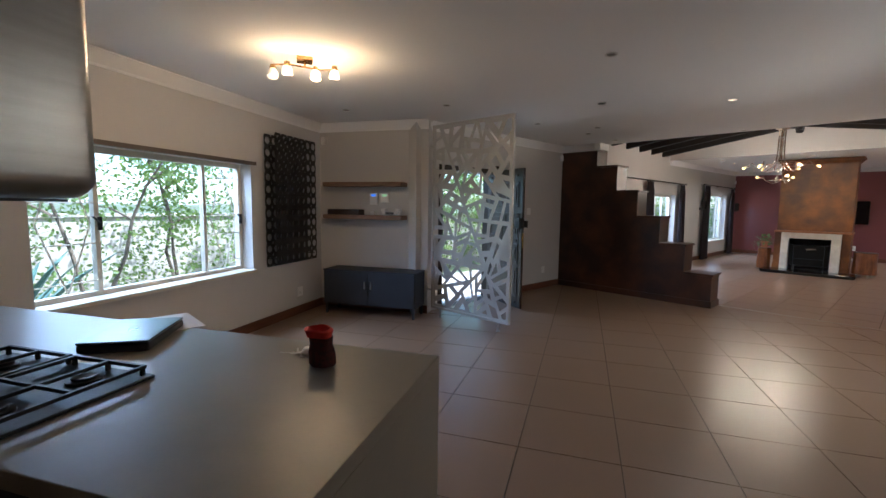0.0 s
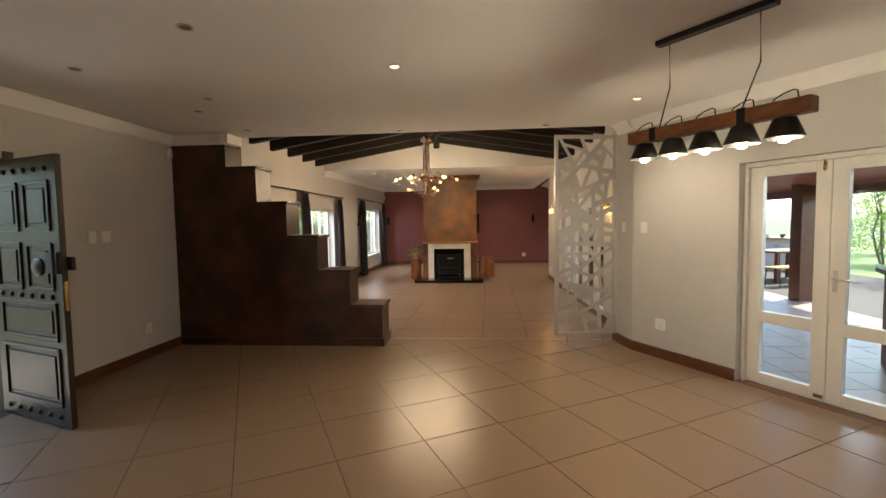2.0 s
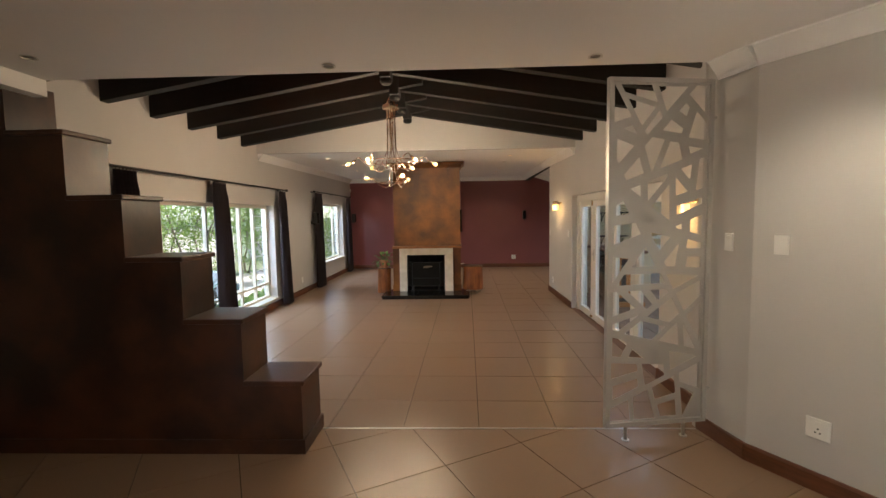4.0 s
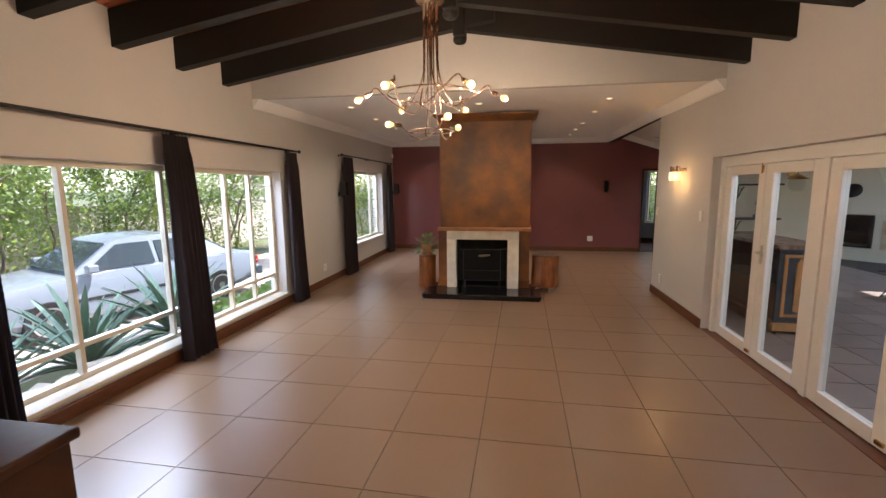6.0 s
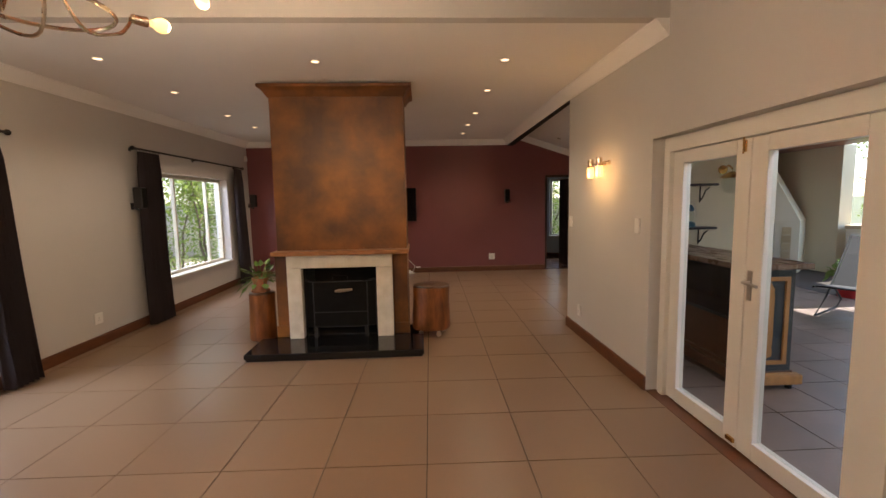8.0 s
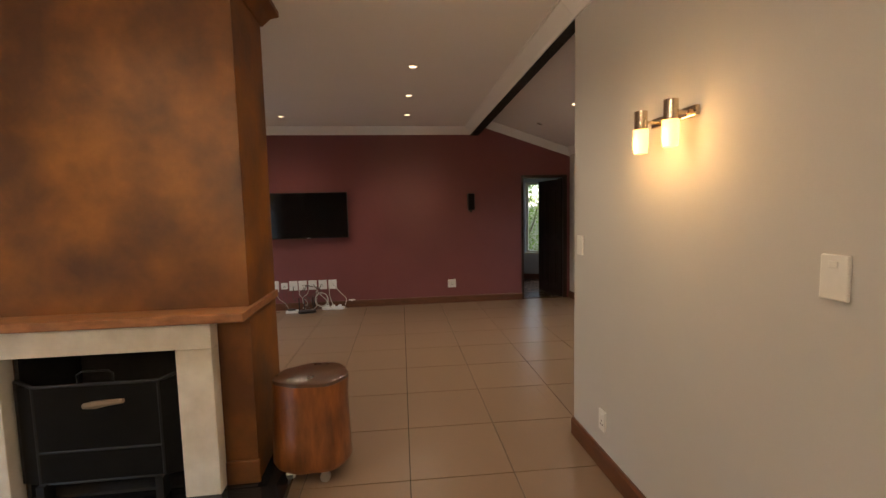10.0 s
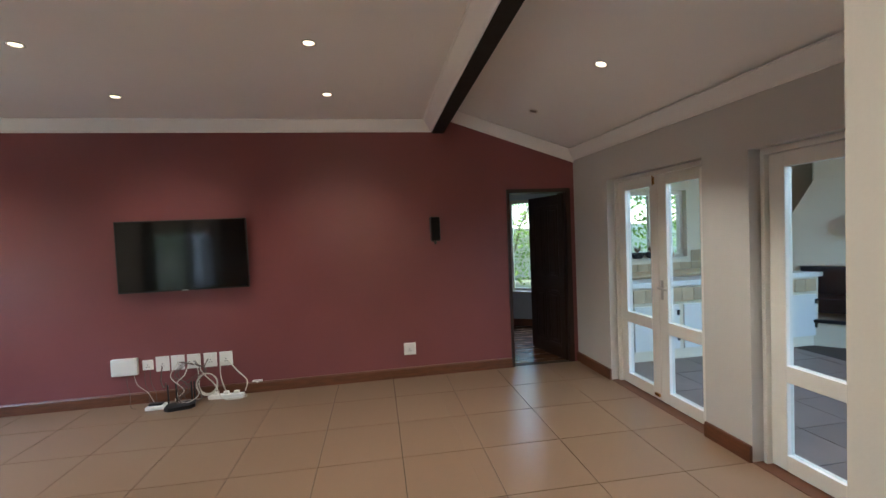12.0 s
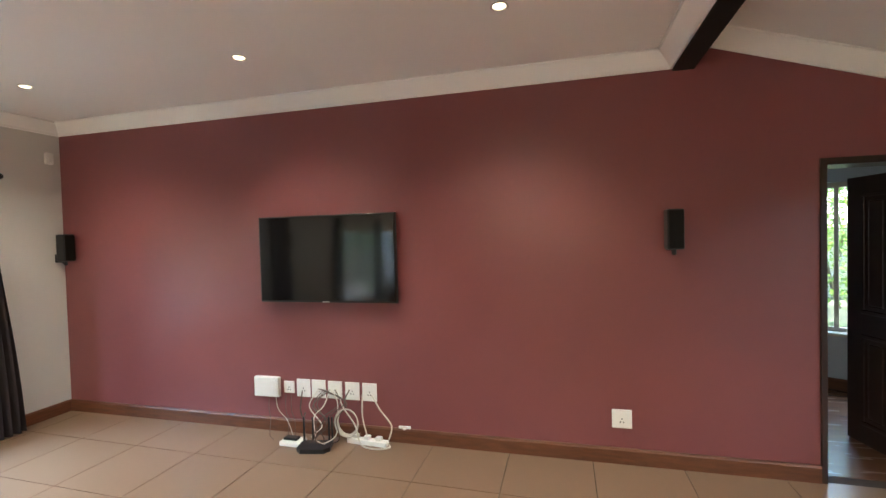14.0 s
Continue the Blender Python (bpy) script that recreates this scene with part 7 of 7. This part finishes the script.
tube(bm, [(-0.06, 0, 0.04), (-0.075, 0, 0.15), (-0.04, 0, 0.27), (0.04, 0, 0.27), (0.075, 0, 0.15), (0.06, 0, 0.04)], 0.004, 5)
part("bail", bm, STEEL, ln)
cl = thing("carriage_lamp", pose(2.75, YE - 0.269, 1.7), "brass carriage wall lamp with a clear glass globe", "wall lamp")
bm = B()
tube(bm, [(0, -0.002, 0.1), (0, -0.1, 0.14), (0, -0.16, 0.1), (0, -0.16, 0.05)], 0.01, 8)
cyl(bm, 0.05, 0.05, 0, 0.015, between((0, 0, 0.1), (0, -1, 0.1)), 16)
part("arm", bm, BRASS, cl, "", True)
bm = B()
lathe(bm, [(0.13, 0.0), (0.06, 0.05), (0.02, 0.07)], Matrix.Translation((0, -0.16, 0)), 20)
part("cap", bm, BRASS, cl, "", True)
bm = B()
lathe(bm, [(0.05, -0.16), (0.09, -0.11), (0.1, -0.05), (0.08, -0.001)], Matrix.Translation((0, -0.16, 0)), 20)
part("globe", bm, GLASSD, cl, "clear glass globe", True)

# recliner and potted plant
rc = thing("garden_recliner", pose(4.85, 13.35, -0.03, 0, 0, -60), "black folding garden recliner with a tubular frame", "garden chair")
FAB = mat("black_mesh_fabric", (0.015, 0.015, 0.017), 0.8, vary=0.2, scale=20, fine=200, bump=0.1)
bm = B()
loft(bm, [[(-0.28, -0.55, 0.4), (0.28, -0.55, 0.4), (0.28, -0.55, 0.415), (-0.28, -0.55, 0.415)], [(-0.28, 0.05, 0.34), (0.28, 0.05, 0.34), (0.28, 0.05, 0.355), (-0.28, 0.05, 0.355)], [(-0.28, 0.7, 0.95), (0.28, 0.7, 0.95), (0.28, 0.69, 0.965), (-0.28, 0.69, 0.965)]])
part("sling", bm, FAB, rc)
for x in (-0.3, 0.3):
    bm = B()
    tube(bm, [(x, -0.56, 0.4), (x, 0.05, 0.34), (x, 0.71, 0.96)], 0.012, 8)
    part("side_rail", bm, BLACK, rc, "", True)
    bm = B()
    tube(bm, [(x, 0.3, 0.56), (x, -0.1, 0.2), (x, -0.45, 0.013), (x, 0.35, 0.013), (x, 0.5, 0.1), (x, 0.1, 0.36)], 0.012, 8)
    part("leg", bm, BLACK, rc, "", True)
pt = thing("potted_plant", pose(5.75, 14.35, -0.03), "green plant in a red plastic pot on the patio", "plant")
bm = B()
lathe(bm, [(0.13, 0), (0.18, 0.2), (0.165, 0.2), (0.001, 0.17)], None, 20)
part("pot", bm, mat("red_plastic", (0.5, 0.03, 0.03), 0.4, vary=0.08, bump=0.0), pt, "red plastic pot", True)
bm = B()
for k in range(30):
    leaf_quads(bm, rnd, Vector((rnd.gauss(0, 0.1), rnd.gauss(0, 0.1), rnd.uniform(0.2, 0.5))), 6, 0.05, 0.14)
part("foliage", bm, LEAVES, pt)

# reed bar, posts, table and bench seen from the dining doors
rb = thing("reed_bar", frame_m((3.15, 5.95, -0.03), (0.86, -0.5, 0)), "outdoor bar with a reed-clad front and timber top", "bar counter")
bm = B()
box(bm, 0, 2.2, 0.03, 0.5, 0.0, 0.96)
part("body", bm, SKIRT, rb)
bm = B()
box(bm, -0.06, 2.26, -0.08, 0.56, 0.961, 1.01, None, 0.006)
part("top", bm, SKIRT, rb)
REED = mat("dry_reed", (0.42, 0.29, 0.13), 0.7, vary=0.25, scale=10, fine=60, bump=0.1, objvar=0.25)
bm = B()
cyl(bm, 0.014, 0.014, 0.0, 0.95, None, 7)
rm_ = mesh_of("reed", bm, REED, True)
for k in range(78):
    ob = new("reed", rm_)
    ob.parent = rb
    ob.location = (0.014 + k * 0.0282, 0.012 + 0.006 * math.sin(k * 2.1), 0.005)
for x, y in ((5.2, 10.1), (5.2, 4.4), (5.2, 12.0)):
    bm = B()
    box(bm, x - 0.14, x + 0.14, y - 0.14, y + 0.14, -0.03, 2.43, None, 0.01)
    tagged(part("patio_post", bm, SKIRT), "square red-brown timber post holding the patio roof", "post", "patio posts")
tbx = thing("garden_table", pose(6.7, 12.9, -0.03, 0, 0, 20), "dark timber garden table on the patio", "table")
bm = B()
box(bm, -0.7, 0.7, -0.4, 0.4, 0.7, 0.75, None, 0.005)
part("tabletop", bm, SKIRT, tbx)
for x in (-0.62, 0.62):
    for y in (-0.33, 0.33):
        bm = B()
        box(bm, x - 0.04, x + 0.04, y - 0.04, y + 0.04, 0, 0.7)
        part("leg", bm, SKIRT, tbx)
bn = thing("garden_bench", pose(6.2, 11.9, -0.03, 0, 0, 20), "pale slatted garden bench beside the table", "bench")
for y in (-0.12, 0.0, 0.12):
    bm = B()
    box(bm, -0.6, 0.6, y - 0.05, y + 0.05, 0.42, 0.45)
    part("slat", bm, PINE, bn)
for x in (-0.5, 0.5):
    bm = B()
    tube(bm, [(x, -0.17, 0), (x, -0.15, 0.41), (x, 0.15, 0.41), (x, 0.17, 0)], 0.012, 6)
    part("leg", bm, BLACK, bn)
ptl = thing("spot_lamp", pose(3.0, 6.2, 2.43), "small black two-headed spot lamp under the patio ceiling", "ceiling lamp")
bm = B()
box(bm, -0.2, 0.2, -0.02, 0.02, -0.03, -0.001)
part("bar", bm, BLACK, ptl)
for x in (-0.14, 0.14):
    bm = B()
    lathe(bm, [(0.025, 0), (0.045, -0.1), (0.04, -0.1), (0.001, -0.02)], Matrix.Translation((x, 0, -0.04)) @ Matrix.Rotation(0.5, 4, "X"), 14)
    part("head", bm, BLACK, ptl)
LAWN = mat("mown_lawn", (0.12, 0.17, 0.04), 0.9, vary=0.25, scale=1.5, fine=60, bump=0.4)
bm = B()
box(bm, 9.4, 23.9, -8, 27.3, -0.2, -0.145)
setting("lawn", bm, LAWN, "mown green lawn behind the patio")
bm = B()
box(bm, 24, 24.2, -14, 27.6, -0.3, 1.9)
setting("garden_wall_back", bm, FENCE, "cream plastered boundary wall beyond the lawn")
for k, (x, y) in enumerate(((13, 17.5), (14.2, 20.8), (16.5, 22.0), (17, 19.5), (15, 17), (18, 6.5), (20, 10), (22, 13), (21.5, 3), (19.5, 16), (22, 19), (17, 1))):
    copy_thing(protos[k % 3], pose(x, y, -0.15, 0, 0, 50 * k))


# ---- tiles ----
def clip(poly, region):
    """Keeps the part of a convex polygon that lies inside a convex region."""
    out = poly
    cen = sum(region, Vector((0, 0))) / len(region)
    for i in range(len(region)):
        a, b = region[i], region[(i + 1) % len(region)]
        n = Vector((-(b - a).y, (b - a).x)).normalized()
        if (cen - a).dot(n) < 0:
            n = -n
        nxt = []
        for k in range(len(out)):
            p, q = out[k], out[(k + 1) % len(out)]
            dp, dq = (p - a).dot(n), (q - a).dot(n)
            if dp >= 0:
                nxt.append(p)
            if dp * dq < 0:
                nxt.append(p.lerp(q, dp / (dp - dq)))
        out = nxt
        if len(out) < 3:
            return []
    return out


def tiles(floor, regions, pitch, gap, org, ex, ey, rng, top=0.0, material=None):
    """Lays square tiles over convex regions; whole tiles share one mesh."""
    material = material or TILE
    h = pitch / 2 - gap / 2
    angle = math.atan2(ex.y, ex.x)
    bm = B()
    box(bm, -h, h, -h, h, -0.008, 0.0)
    whole = mesh_of("tile", bm, material)
    for i in range(*rng[0]):
        for j in range(*rng[1]):
            c = org + ex * (i + 0.5) * pitch + ey * (j + 0.5) * pitch
            quad = [c + ex * sx * h + ey * sy * h for sx, sy in ((-1, -1), (1, -1), (1, 1), (-1, 1))]
            for reg in regions:
                got = clip(quad, reg)
                if len(got) < 3:
                    continue
                ar = area_of(got)
                if ar < 0.004:
                    continue
                if ar > 4 * h * h * 0.999:
                    t = new("tile", whole)
                    t.matrix_world = Matrix.Translation((c.x, c.y, top)) @ Matrix.Rotation(angle, 4, "Z")
                else:
                    bm = B()
                    prism(bm, [(p.x, p.y) for p in got], top - 0.008, top)
                    t = new("tile", mesh_of("tile", bm, material))
                t.parent = floor


V2 = lambda x, y: Vector((x, y))
lounge = [[V2(XL, 7.18), V2(XR, 7.18), V2(XR, YP), V2(XL, YP)], [V2(XR + 0.0005, YE), V2(XE, YE), V2(XE, YP), V2(XR + 0.0005, YP)]]
tiles(floor_lounge, lounge, 0.585, 0.006, V2(-1.234, 9.44), V2(math.cos(0.02), -math.sin(0.02)), V2(math.sin(0.02), math.cos(0.02)), ((-6, 8), (-5, 15)))
din2 = lambda a, b: din(a, b).xy
# the corner by the shelf wall bends inwards, so the floor is laid in two pieces
dreg = [[din2(0, -7.6), din2(aR, -7.6), din2(aR, 0), din2(0, 0)], [din2(1.64, 0.0005), din2(aR, 0.0005), V2(0.95, 7.172), V2(XN, 7.172), V2(XN, 3.4)]]
ta = TH - 0.03
tiles(floor_dining, dreg, 0.602, 0.006, din2(5.14, -0.69), V2(math.cos(ta), math.sin(ta)), V2(-math.sin(ta), math.cos(ta)), ((-10, 6), (-12, 10)))
tiles(floor_patio, [[V2(1.37, 7.0), V2(5.2, 7.0), V2(5.2, 13.04), V2(1.37, 13.04)], [V2(3.15, 13.045), V2(5.6, 13.045), V2(5.6, 17.9), V2(3.15, 17.9)], [V2(1.32, 6.86), V2(3.89, 2.46), V2(5.2, 2.46), V2(5.2, 6.995), V2(1.37, 6.995)]], 0.45, 0.008, V2(1.4, 7.0), V2(1, 0), V2(0, 1), ((-1, 11), (-11, 26)), -0.022, SLATE)
